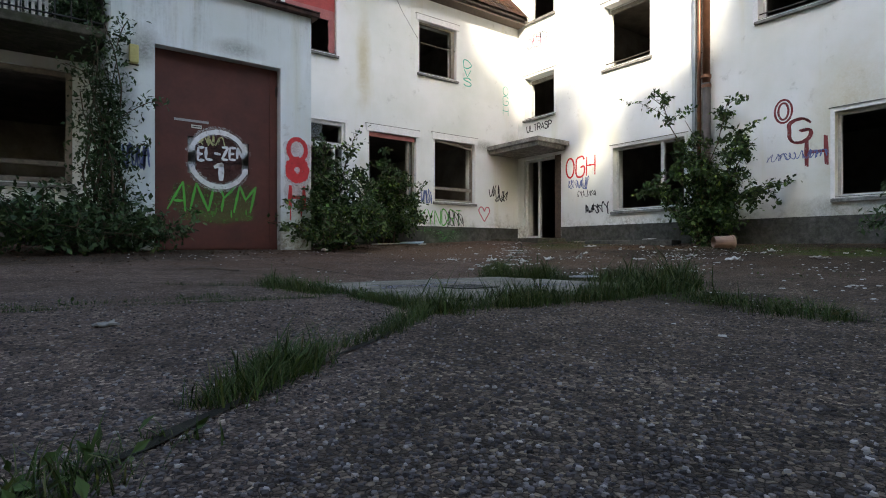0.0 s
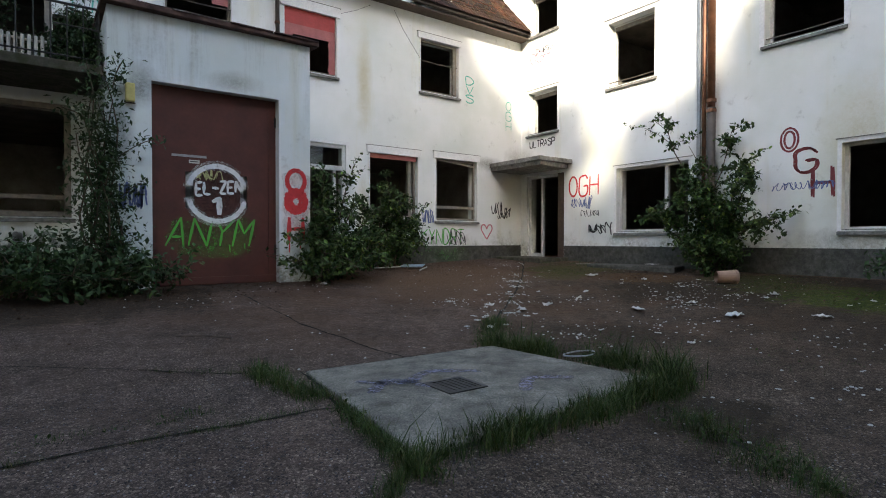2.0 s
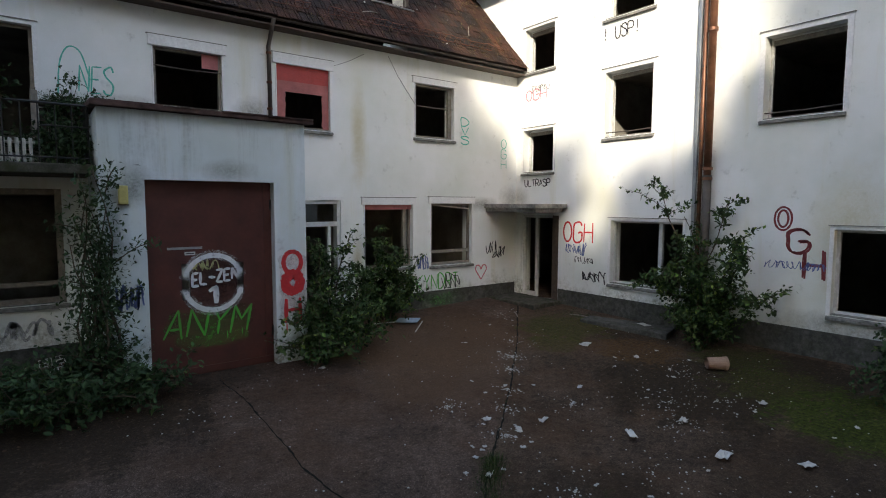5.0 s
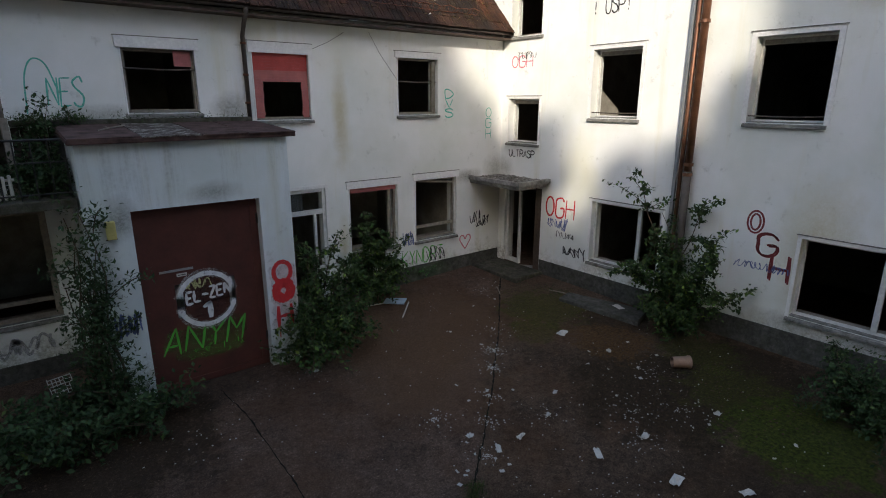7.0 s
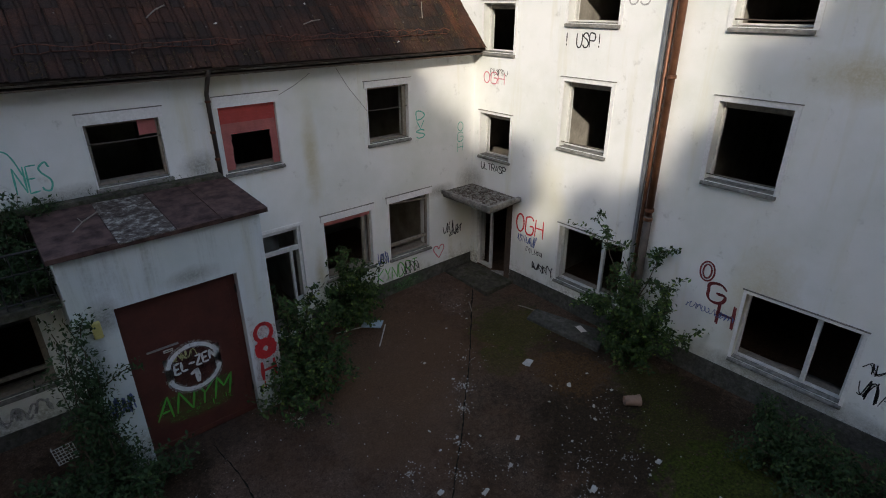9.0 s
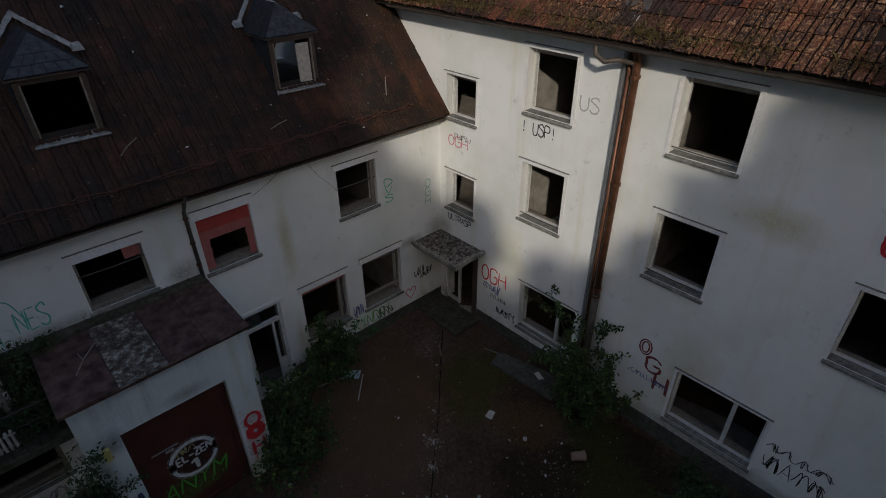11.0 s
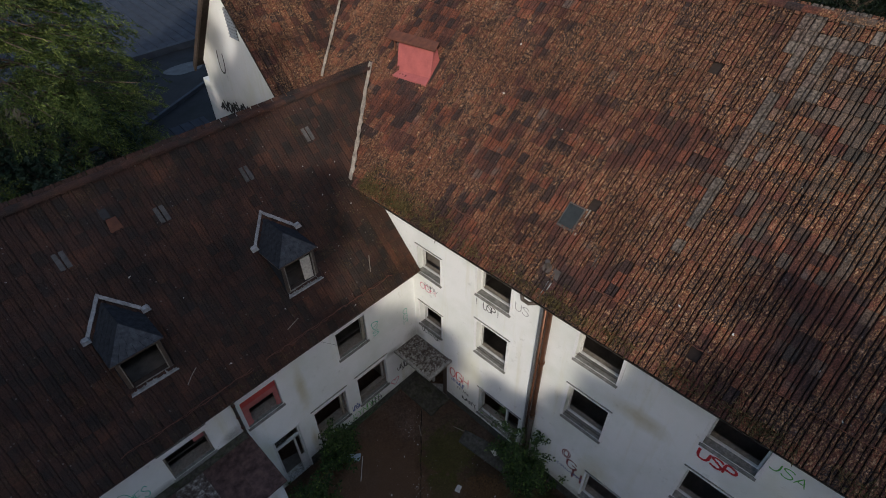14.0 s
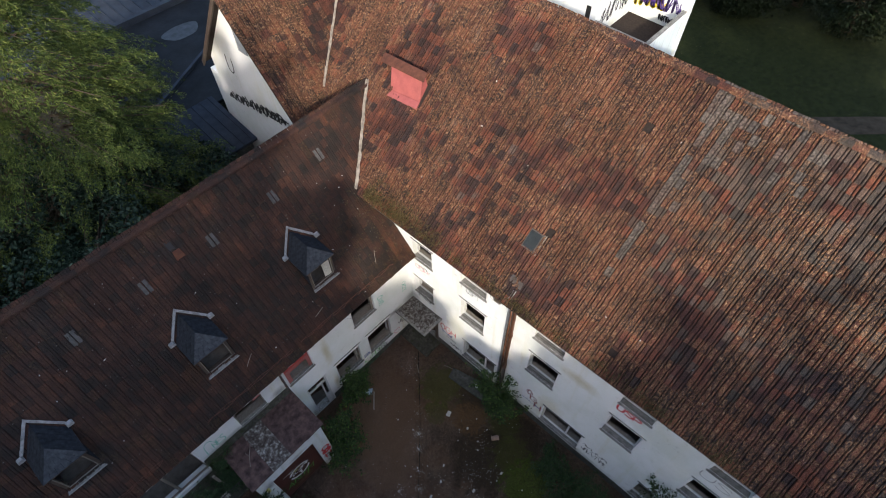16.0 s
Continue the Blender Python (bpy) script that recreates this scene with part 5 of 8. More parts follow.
part("hood", Build().hexa([p - Vector((0, 0, 0.05)) for p in q], q), M_RUST, vent, bevel=0.01)
# solid black plate on the tiles, painted dark in place of an opening
q = [on_low_roof(3.62, 13.97, 0.045), on_low_roof(3.80, 13.97, 0.045), on_low_roof(3.80, 14.18, 0.045), on_low_roof(3.62, 14.18, 0.045)]
part("mouth", Build().hexa([p - Vector((0, 0, 0.02)) for p in q], q), M_IRON, vent)
sk = thing("roof_window", "small grey roof window in a metal frame", "roof window")
q = lambda g, l: [on_tall_roof(11.36 - g, 6.18 + g, l), on_tall_roof(11.36 - g, 5.78 - g, l), on_tall_roof(11.80 + g, 5.78 - g, l), on_tall_roof(11.80 + g, 6.18 + g, l)]
part("frame", Build().hexa(q(0.05, 0.0), q(0.03, 0.10)), M_DARKPIPE, sk, bevel=0.008)
part("pane", Build().hexa(q(0.0, 0.10), q(-0.01, 0.112)), M_SKYLIGHT, sk, "dusty grey glass")
part("side_strip", Build().tube([on_tall_roof(11.30, 5.66, 0.07), on_tall_roof(11.86, 5.66, 0.07)], 0.02, 6), M_WOOD, sk)
vp = thing("vent_pipe", "broken dark vent pipe at the eave", "vent")
part("pipe", Build().tube([on_tall_roof(10.52, 5.80, 0.0), on_tall_roof(10.50, 5.80, 0.1) + Vector((0, 0, 0.24))], [0.07, 0.06], 10), M_DARKPIPE, vp)
part("collar", Build().tube([on_tall_roof(10.52, 5.80, 0.02), on_tall_roof(10.52, 5.80, 0.09)], 0.12, 10), M_DARKPIPE, vp)
part("bent_plate", Build().hexa([on_tall_roof(10.40, 5.60, 0.06), on_tall_roof(10.40, 5.42, 0.06), on_tall_roof(10.58, 5.44, 0.07), on_tall_roof(10.58, 5.62, 0.07)], [on_tall_roof(10.40, 5.60, 0.08), on_tall_roof(10.40, 5.42, 0.10), on_tall_roof(10.58, 5.44, 0.12), on_tall_roof(10.58, 5.62, 0.09)]), M_DARKPIPE, vp)
lp = thing("lead_patch", "grey lead patch on the tiles", "flashing")
q = [on_tall_roof(10.92, 4.98, 0.07), on_tall_roof(10.92, 4.82, 0.07), on_tall_roof(11.2, 4.84, 0.07), on_tall_roof(11.2, 4.97, 0.07)]
part("sheet", Build().hexa([p - Vector((0, 0, 0.05)) for p in q], q), M_DARKPIPE, lp)

hatch = thing("roof_hatch", "red sheet-clad roof hatch with a rusty top", "hatch")
b = Build().hexa([(12.86, 13.58, zr(12.86)), (13.00, 12.24, zr(13.00)), (13.5, 12.30, zr(13.5)), (13.36, 13.64, zr(13.36))], [(13.16, 13.76, 11.98), (13.24, 12.30, 12.10), (13.44, 12.36, 12.16), (13.36, 13.80, 12.06)])
part("body", b, M_REDBOX, hatch, bevel=0.01)
b = Build().hexa([(13.10, 14.22, 12.03), (13.16, 12.16, 12.13), (13.46, 12.26, 12.30), (13.40, 14.32, 12.20)], [(13.10, 14.22, 12.06), (13.16, 12.16, 12.16), (13.46, 12.26, 12.33), (13.40, 14.32, 12.23)])
part("top_sheet", b, M_RUST, hatch, "rusty bent top sheet", bevel=0.006)
for k in range(2):
    x0, y0_ = (13.22, 14.0) if k else (13.30, 12.4)
    part("prop", Build().tube([(x0, y0_, zr(x0)), (x0, y0_, 12.05 if k else 12.14)], 0.025, 6), M_RUST, hatch)
q = [on_tall_roof(12.70, 13.58, 0.10), on_tall_roof(12.80, 12.16, 0.10), on_tall_roof(13.00, 12.22, 0.05), on_tall_roof(12.88, 13.60, 0.05)]
part("flashing", Build().hexa([p - Vector((0, 0, 0.06)) for p in q], q), M_REDBOX, hatch, "faded red lead apron")
def snow_guard(spot, n, seed):
    """A low ladder-like grid above the eave: two bent rods and thin uprights."""
    r = random.Random(seed)
    root = thing("snow_guard", "bent rusty grid snow guard above the eave", "snow guard", "snow guards")
    low = [spot(i / n, 0.07, r.uniform(-0.015, 0.015)) for i in range(n + 1)]
    high = [spot(i / n, 0.21, r.uniform(-0.03, 0.03)) for i in range(n + 1)]
    part("rod", Build().tube(low, 0.009, 5), M_RUST, root)
    part("rod", Build().tube(high, 0.009, 5), M_RUST, root)
    for p, q in list(zip(low, high))[::1]:
        part("upright", Build().tube([p, q], 0.006, 4), M_RUST, root)
    return root


snow_guard(lambda t, h, d: on_low_roof(1.2 + 3.4 * t, 10.62 + d, h), 22, 71)
snow_guard(lambda t, h, d: on_low_roof(5.0 + 4.4 * t, 10.62 + d, h), 30, 72)
snow_guard(lambda t, h, d: on_low_roof(-3.6 + 3.2 * t, 10.62 + d, h), 18, 73)
snow_guard(lambda t, h, d: on_tall_roof(10.62 + d, 8.9 - 2.9 * t, h), 18, 74)
snow_guard(lambda t, h, d: on_tall_roof(10.62 + d, 4.6 - 8.4 * t, h), 44, 75)
for x, y, tn in ((3.15, 11.0, 0.5), (8.9, 10.9, 1.0), (5.9, 10.85, 0.2)):
    st = thing("stick", "pale fallen branch lying on the tiles", "stick")
    part("body", Build().tube([on_low_roof(x, y, 0.1), on_low_roof(x + 0.2 * math.cos(tn), y + 0.2 * math.sin(tn), 0.12), on_low_roof(x + 0.42 * math.cos(tn), y + 0.36 * math.sin(tn), 0.1)], 0.012, 5), M_WOOD, st)
b = Build()
rnd = random.Random(78)
for k in range(46):
    p = on_low_roof(rnd.uniform(-3, 9.8), rnd.uniform(10.5, 14.2), 0.075) if k % 2 else on_tall_roof(rnd.uniform(10.1, 16.0), rnd.uniform(-3.5, 12), 0.075)
    q = [p + Vector((rnd.gauss(0, 0.022), rnd.gauss(0, 0.022), rnd.gauss(0, 0.01))) for i in range(4)]
    b.put([p + Vector((0, 0, 0.03)), *q], [(0, 1, 2), (0, 2, 3), (0, 3, 4), (0, 4, 1)])
tagged(part("roof_crumbs", b, M_PAPER, None, tidy=False), "pale crumbs of mortar and droppings on the tiles", "rubble", kind="stuff")

# ---------------------------------------------------------------- foliage helpers
def leaves(name, centres, size, mat, parent, seed=1, droop=0.25, aspect=0.55, fold=0.25, label="", lean=None, flat=1.0):
    """Many small folded leaves, one at each centre."""
    rs = np.random.RandomState(seed)
    c = np.asarray(centres, float)
    n = len(c)
    d = rs.normal(size=(n, 3))
    if lean is not None:
        d = d * 0.55 + lean
    d[:, 2] = d[:, 2] * flat - droop
    d /= np.linalg.norm(d, axis=1)[:, None]
    up = rs.normal(size=(n, 3)) * 0.5 + (0, 0, 1)
    s = np.cross(d, up)
    s /= np.linalg.norm(s, axis=1)[:, None] + 1e-9
    nn = np.cross(s, d)
    k = (size * rs.uniform(0.6, 1.35, n))[:, None]
    v = np.stack([c, c + d * k * 0.5 + s * k * aspect * 0.5 + nn * k * fold * 0.3, c + d * k, c + d * k * 0.5 - s * k * aspect * 0.5 + nn * k * fold * 0.3], 1).reshape(-1, 3)
    b = Build()
    b.v = v.tolist()
    b.f = [q for i in range(n) for q in ((4 * i, 4 * i + 1, 4 * i + 2), (4 * i, 4 * i + 2, 4 * i + 3))]
    b.k = [0] * len(b.f)
    return part(name, b, mat, parent, label, tidy=False)


def branch_line(rnd, base, tip, n=7, wander=0.12):
    base, tip = Vector(base), Vector(tip)
    pts, ln = [], (tip - base).length
    off = Vector((0, 0, 0))
    for i in range(n):
        t = i / (n - 1)
        off += Vector((rnd.gauss(0, 1), rnd.gauss(0, 1), rnd.gauss(0, 0.6))) * wander * ln / n * (1 if 0 < i else 0)
        p = base.lerp(tip, t) + off + Vector((0, 0, math.sin(t * math.pi) * ln * 0.10))
        pts.append(p)
    return pts


def bush(name, label, base, tips, n_leaves, size, mat, seed, twigs=9, spread=0.34, mat2=None, share2=0.0, group="", category="bush", radius=0.02):
    rnd = random.Random(seed)
    root = thing(name, label, category, group)
    wood, cs = Build(), []
    for tip in tips:
        b0 = Vector(base) + Vector((rnd.uniform(-0.22, 0.22), rnd.uniform(-0.22, 0.22), 0))
        b0.z = ground_z(b0.x, b0.y) - 0.03 if b0.z < 1.5 else b0.z
        line = branch_line(rnd, b0, tip)
        wood = Build()
        wood.tube(line, [radius * (1 - 0.75 * i / (len(line) - 1)) for i in range(len(line))], 6)
        for k in range(twigs):
            t = rnd.uniform(0.22, 1.0)
            i = min(int(t * (len(line) - 1)), len(line) - 2)
            p = line[i].lerp(line[i + 1], t * (len(line) - 1) - i)
            e = p + Vector((rnd.gauss(0, spread), rnd.gauss(0, spread), rnd.gauss(0.06, spread * 0.7)))
            e.z = max(e.z, ground_z(e.x, e.y) + 0.04)
            tw = branch_line(rnd, p, e, 4, 0.25)
            wood.tube(tw, [radius * 0.35, radius * 0.28, radius * 0.2, radius * 0.1], 4)
            cs.append(tw)
        part("stem", wood, M_BARK, root, tidy=False)
    per = max(1, n_leaves // len(cs))
    pts = []
    for tw in cs:
        for j in range(per):
            t = rnd.uniform(0.15, 1.1) * 2.99
            i = min(int(t), 2)
            p = tw[i].lerp(tw[i + 1], t - i)
            pts.append(p + Vector((rnd.gauss(0, 0.05), rnd.gauss(0, 0.05), rnd.gauss(0, 0.03))))
    pts = [p for p in pts if p.z > ground_z(p.x, p.y) + 0.02 and p.x < XR - 0.03 and p.y < YL - 0.03 and not (AX0 - 0.02 < p.x < AX1 + 0.02 and p.y > AY - 0.02 and p.z < 4.25)]
    cutoff = int(len(pts) * (1 - share2))
    rnd.shuffle(pts)
    leaves("foliage", pts[:cutoff], size, mat, root, seed)
    if mat2 and share2:
        leaves("young_foliage", pts[cutoff:], size * 0.9, mat2, root, seed + 1)
    return root


def blob_points(rnd, centre, radii, n, shell=0.45):
    out = []
    while len(out) < n:
        d = Vector((rnd.gauss(0, 1), rnd.gauss(0, 1), rnd.gauss(0, 1))).normalized()
        r = shell + (1 - shell) * rnd.random() ** 0.6
        out.append(Vector(centre) + Vector((d.x * radii[0], d.y * radii[1], d.z * radii[2])) * r)
    return out


def tree(name, label, foot, top, radius, seed, n=7000, size=0.36, mat=None, clumps=26, low=0.22):
    """A broadleaf tree: tapered trunk, limbs, and a crown of leaf clumps with gaps."""
    rnd = random.Random(seed)
    root = thing(name, label, "tree", "trees round the yard")
    foot = Vector(foot)
    h = top - foot.z
    trunk = [foot + Vector((rnd.gauss(0, 0.12) * i, rnd.gauss(0, 0.12) * i, h * 0.9 * i / 6)) for i in range(7)]
    part("trunk", Build().tube(trunk, [0.42 * (1 - 0.14 * i) for i in range(7)], 10), M_BARK, root, smooth=True)
    wood, pts = Build(), []
    for k in range(clumps):
        t = low + (1 - low) * (k + 0.5) / clumps
        reach = radius * (0.35 + 0.65 * math.sin(math.pi * min(1.0, (1.08 - t) / (1.08 - low)) ** 0.8)) * rnd.uniform(0.45, 0.95)
        a = k * 2.399 + rnd.uniform(-0.4, 0.4)
        c = Vector((foot.x + math.cos(a) * reach, foot.y + math.sin(a) * reach, foot.z + h * t - (0.9 if t > 0.9 else 0)))
        i = min(5, int(t * 5.5))
        wood.tube(branch_line(rnd, trunk[i], c, 5, 0.1), [0.14, 0.1, 0.07, 0.05, 0.02], 5)
        rr = radius * rnd.uniform(0.34, 0.52)
        pts += blob_points(rnd, c, (rr, rr, rr * 0.75), n // clumps, 0.2)
    part("branchwork", wood, M_BARK, root, tidy=False)
    leaves("crown", pts, size, mat or M_WOODS, root, seed)
    return root


# ---------------------------------------------------------------- yard planting
g = ground_z
bush("elder_bush", "leafy green elder bush beside the red gate", (4.35, 9.35, 0), [(4.3, 9.2, 2.25), (4.7, 9.2, 2.1), (4.0, 8.9, 1.7), (3.75, 8.65, 1.15), (4.6, 8.8, 1.5), (5.1, 9.2, 1.5), (5.2, 8.9, 0.9), (4.4, 8.4, 0.9), (4.0, 8.5, 0.8), (4.9, 8.5, 0.7), (4.35, 9.5, 1.9), (5.2, 9.5, 0.7), (3.65, 8.35, 0.75), (3.45, 8.3, 0.55), (3.95, 8.2, 0.55), (3.6, 8.5, 1.5), (4.35, 8.15, 0.5), (3.25, 8.3, 0.6), (3.3, 8.45, 1.0), (3.5, 8.1, 0.4), (3.75, 8.0, 0.45)],
     6800, 0.098, M_LEAF, 201, 15, 0.26, M_LEAF_LIGHT, 0.12)
bush("elder_bush", "dense green bush growing up before a broken window", (6.1, 10.25, 0), [(6.0, 10.3, 2.4), (6.3, 10.2, 1.9), (6.55, 10.1, 1.75), (6.75, 10.15, 1.35), (5.7, 10.1, 1.6), (5.6, 10.0, 1.0), (6.2, 9.8, 1.2), (6.6, 9.9, 0.9), (5.9, 9.75, 0.8), (6.95, 10.25, 0.95), (5.9, 10.4, 1.9)],
     6200, 0.095, M_LEAF, 211, 14, 0.22, M_LEAF_LIGHT, 0.15)
bush("elder_bush", "tall loose bush climbing round the rain pipe", (9.95, 5.2, 0), [(9.9, 6.35, 3.2), (9.95, 5.6, 2.7), (10.1, 5.0, 2.9), (9.85, 4.5, 2.35), (9.8, 4.2, 2.1), (9.8, 6.2, 1.6), (9.6, 5.6, 1.7), (9.5, 5.0, 1.5), (9.6, 5.7, 1.0), (9.3, 5.2, 0.8), (9.4, 4.7, 0.8), (9.9, 4.2, 1.3), (9.7, 5.3, 2.0), (10.1, 5.3, 1.2)],
     9000, 0.092, M_LEAF, 221, 16, 0.25, M_LEAF_LIGHT, 0.15)
bush("low_bush", "low spreading green shrubs at the foot of the wall", (9.3, 0.8, 0), [(9.0, 0.2, 0.75), (9.5, 1.0, 0.8), (8.6, 1.0, 0.65), (8.4, 0.2, 0.6), (9.2, 1.7, 0.65), (9.9, 0.3, 0.9), (9.0, -0.5, 0.8), (9.7, -0.8, 0.9), (8.3, -0.6, 0.6)],
     7500, 0.075, M_IVY, 231, 18, 0.36, M_LEAF, 0.4)
bush("low_bush", "low spreading green shrubs at the foot of the wall", (9.3, 1.9, 0), [(9.0, 2.3, 0.7), (9.6, 2.1, 0.75), (8.9, 1.7, 0.65), (9.4, 1.3, 0.75), (9.9, 1.6, 0.85), (8.6, 1.4, 0.55), (9.9, 2.5, 0.7)],
     5200, 0.075, M_IVY, 235, 16, 0.3, M_LEAF, 0.4)
bush("low_bush", "low spreading green shrubs at the foot of the wall", (9.4, -2.6, 0), [(9.0, -2.2, 0.9), (9.8, -2.0, 1.0), (8.8, -3.0, 0.8), (9.6, -3.4, 1.3), (10.0, -2.7, 2.4), (8.4, -2.2, 0.7), (9.2, -4.0, 1.0), (10.1, -1.7, 3.4), (10.2, -1.2, 2.8), (10.25, -1.15, 4.6), (10.25, -1.5, 4.4), (10.25, -1.9, 4.3), (10.2, -2.2, 3.7)],
     7500, 0.075, M_IVY, 241, 18, 0.36, M_LEAF, 0.4)
bush("bramble", "dense dark bramble heap beside the gate", (0.4, 8.5, 0), [(0.2, 8.3, 0.7), (0.9, 8.4, 0.72), (1.35, 8.3, 0.55), (1.6, 8.2, 0.4), (-0.4, 8.3, 0.6), (-0.9, 8.2, 0.56), (0.4, 7.8, 0.5), (-0.2, 7.6, 0.42), (1.0, 7.9, 0.45), (-1.0, 7.7, 0.42), (0.0, 8.9, 0.75), (-1.6, 8.3, 0.65), (-1.6, 7.7, 0.42)],
     6000, 0.09, M_IVY, 251, 17, 0.3, M_LEAF, 0.15)
# climber on the annex corner
rnd = random.Random(261)
ivy = thing("climbing_plant", "dark climbing plant on the annex corner", "climber")
wood, pts = Build(), []
for k in range(16):
    top = rnd.uniform(1.6, 3.55)
    x0 = rnd.uniform(0.60, 0.92)
    line = [Vector((x0 + math.sin(j * 1.1 + k) * 0.09 - 0.02 * j, AY - 0.06 - rnd.uniform(0, 0.2) - (0.1 if x0 < 0.8 else 0), g(x0, 8.7) + (top - 0.4) * j / 7)) for j in range(8)]
    wood.tube(line, [0.02 - 0.002 * j for j in range(8)], 5)
    for j in range(1, 8):
        for q in range(30):
            w = 0.34 - 0.03 * j
            pts.append(line[j] + Vector((rnd.gauss(0, w * 0.55), -abs(rnd.gauss(0, 0.07)), rnd.gauss(0, 0.22))))
for tip in ((1.33, 8.6, 2.35), (0.32, 8.5, 2.62), (1.2, 8.6, 1.75), (0.35, 8.5, 1.9), (0.95, 8.6, 3.35)):
    line = branch_line(rnd, (0.85, 8.75, tip[2] - 0.35), tip, 5)
    wood.tube(line, 0.008, 4)
    for p in line:
        pts += [p + Vector((rnd.gauss(0, 0.07), rnd.gauss(0, 0.05), rnd.gauss(0, 0.06))) for q in range(22)]
part("vine", wood, M_BARK, ivy, tidy=False)
leaves("foliage", [p for p in pts if not (p.x > AX0 - 0.02 and p.y > AY - 0.015)], 0.078, M_IVY, ivy, 262, aspect=0.42)
bush("balcony_plant", "small wild shrub sprouting beside the annex roof", (0.62, 10.3, 3.44), [(0.6, 10.3, 4.72), (0.75, 10.4, 4.85), (0.45, 10.2, 4.6), (0.9, 10.4, 4.62), (0.3, 10.3, 4.55)], 420, 0.075, M_IVY, 271, 6, 0.14, category="shrub", radius=0.010)
bush("balcony_plant", "dark weeds rooted on the balcony floor", (0.35, 9.8, 3.44), [(0.2, 9.6, 3.75), (0.5, 9.7, 3.85), (0.6, 10.1, 4.0), (0.3, 10.1, 3.95), (-0.2, 9.7, 3.7), (0.65, 9.5, 3.7), (0.0, 10.2, 3.8), (0.45, 10.4, 4.2)], 2600, 0.07, M_IVY, 272, 12, 0.16, category="shrub", radius=0.010)
bush("balcony_plant", "wild shrub climbing the balcony window", (-0.5, 9.7, 3.44), [(-0.35, 9.6, 4.9), (-0.15, 9.7, 4.8), (-0.7, 9.6, 5.0), (-0.3, 9.6, 4.5)], 900, 0.075, M_IVY, 273, 7, 0.2, category="shrub", radius=0.012)

# ---------------------------------------------------------------- drain slab, joints, grass
def poly(pts, step=0.06):
    out = []
    for (x0, y0_), (x1, y1_) in zip(pts, pts[1:]):
        n = max(1, int(math.hypot(x1 - x0, y1_ - y0_) / step))
        out += [(x0 + (x1 - x0) * i / n, y0_ + (y1_ - y0_) * i / n) for i in range(n)]
    return out + [pts[-1]]


b = Build()
q = [(1.60, 3.69), (3.30, 3.64), (3.45, 2.09), (1.42, 1.95)]
b.hexa([(x, y, -0.2) for x, y in q], [(x, y, g(x, y) + 0.022) for x, y in q])
structure("drain_slab", "pale worn concrete slab round a yard drain with faint blue paint", "slab", b, M_SLAB, bevel=0.015)
drain = thing("drain_grate", "rusty black cast iron drain grate", "drain grate")
dx, dy, dh = 2.23, 2.76, 0.15
zd = g(dx, dy) + 0.022
part("rim", Build().box(dx - dh, dx + dh, dy - dh, dy - dh + 0.03, zd - 0.05, zd + 0.008).box(dx - dh, dx + dh, dy + dh - 0.03, dy + dh, zd - 0.05, zd + 0.008).box(dx - dh, dx - dh + 0.03, dy - dh + 0.03, dy + dh - 0.03, zd - 0.05, zd + 0.008).box(dx + dh - 0.03, dx + dh, dy - dh + 0.03, dy + dh - 0.03, zd - 0.05, zd + 0.008), M_IRON, drain)
for i in range(6):
    part("bar", Build().box(dx - 0.112 + i * 0.041, dx - 0.092 + i * 0.041, dy - dh + 0.03, dy + dh - 0.03, zd - 0.03, zd + 0.006), M_IRON, drain)
# black block between the bars gives the shaft's darkness by colour
part("shaft", Build().box(dx - dh + 0.03, dx + dh - 0.03, dy - dh + 0.03, dy + dh - 0.03, zd - 0.02, zd + 0.0015), M_IRON, drain)

JOINTS = [
    ([(2.45, 3.70), (2.39, 4.1), (2.37, 4.79), (2.27, 5.54), (2.31, 6.58), (2.31, 7.78), (2.2, 8.6)], 0.012),
    ([(3.31, 3.65), (3.65, 4.13), (4.62, 4.96), (5.69, 5.89), (7.26, 7.34), (8.7, 8.8), (9.4, 9.5)], 0.017),
    ([(-3.0, 6.9), (-0.1, 4.94), (0.49, 4.52), (1.14, 4.01), (1.6, 3.71)], 0.009),
    ([(-3.0, 2.9), (-0.04, 2.86), (0.36, 2.89), (0.96, 2.86), (1.32, 2.89), (1.5, 2.82)], 0.010),
    ([(1.42, 1.94), (1.26, 1.8), (0.88, 1.48), (0.46, 1.15), (0.1, 0.83), (-0.4, 0.5), (-1.5, -0.1)], 0.010),
    ([(3.2, 2.02), (2.94, 1.66), (2.73, 1.25), (2.6, 0.96), (2.5, 0.6), (2.3, -1.0)], 0.016),
    ([(1.40, 1.93), (2.4, 1.99), (3.47, 2.07)], 0.03),
    ([(1.40, 1.95), (1.48, 2.8), (1.58, 3.69)], 0.016),
    ([(3.48, 2.08), (3.40, 2.9), (3.31, 3.66)], 0.04),
    ([(1.58, 3.71), (2.4, 3.70), (3.31, 3.67)], 0.012),
]
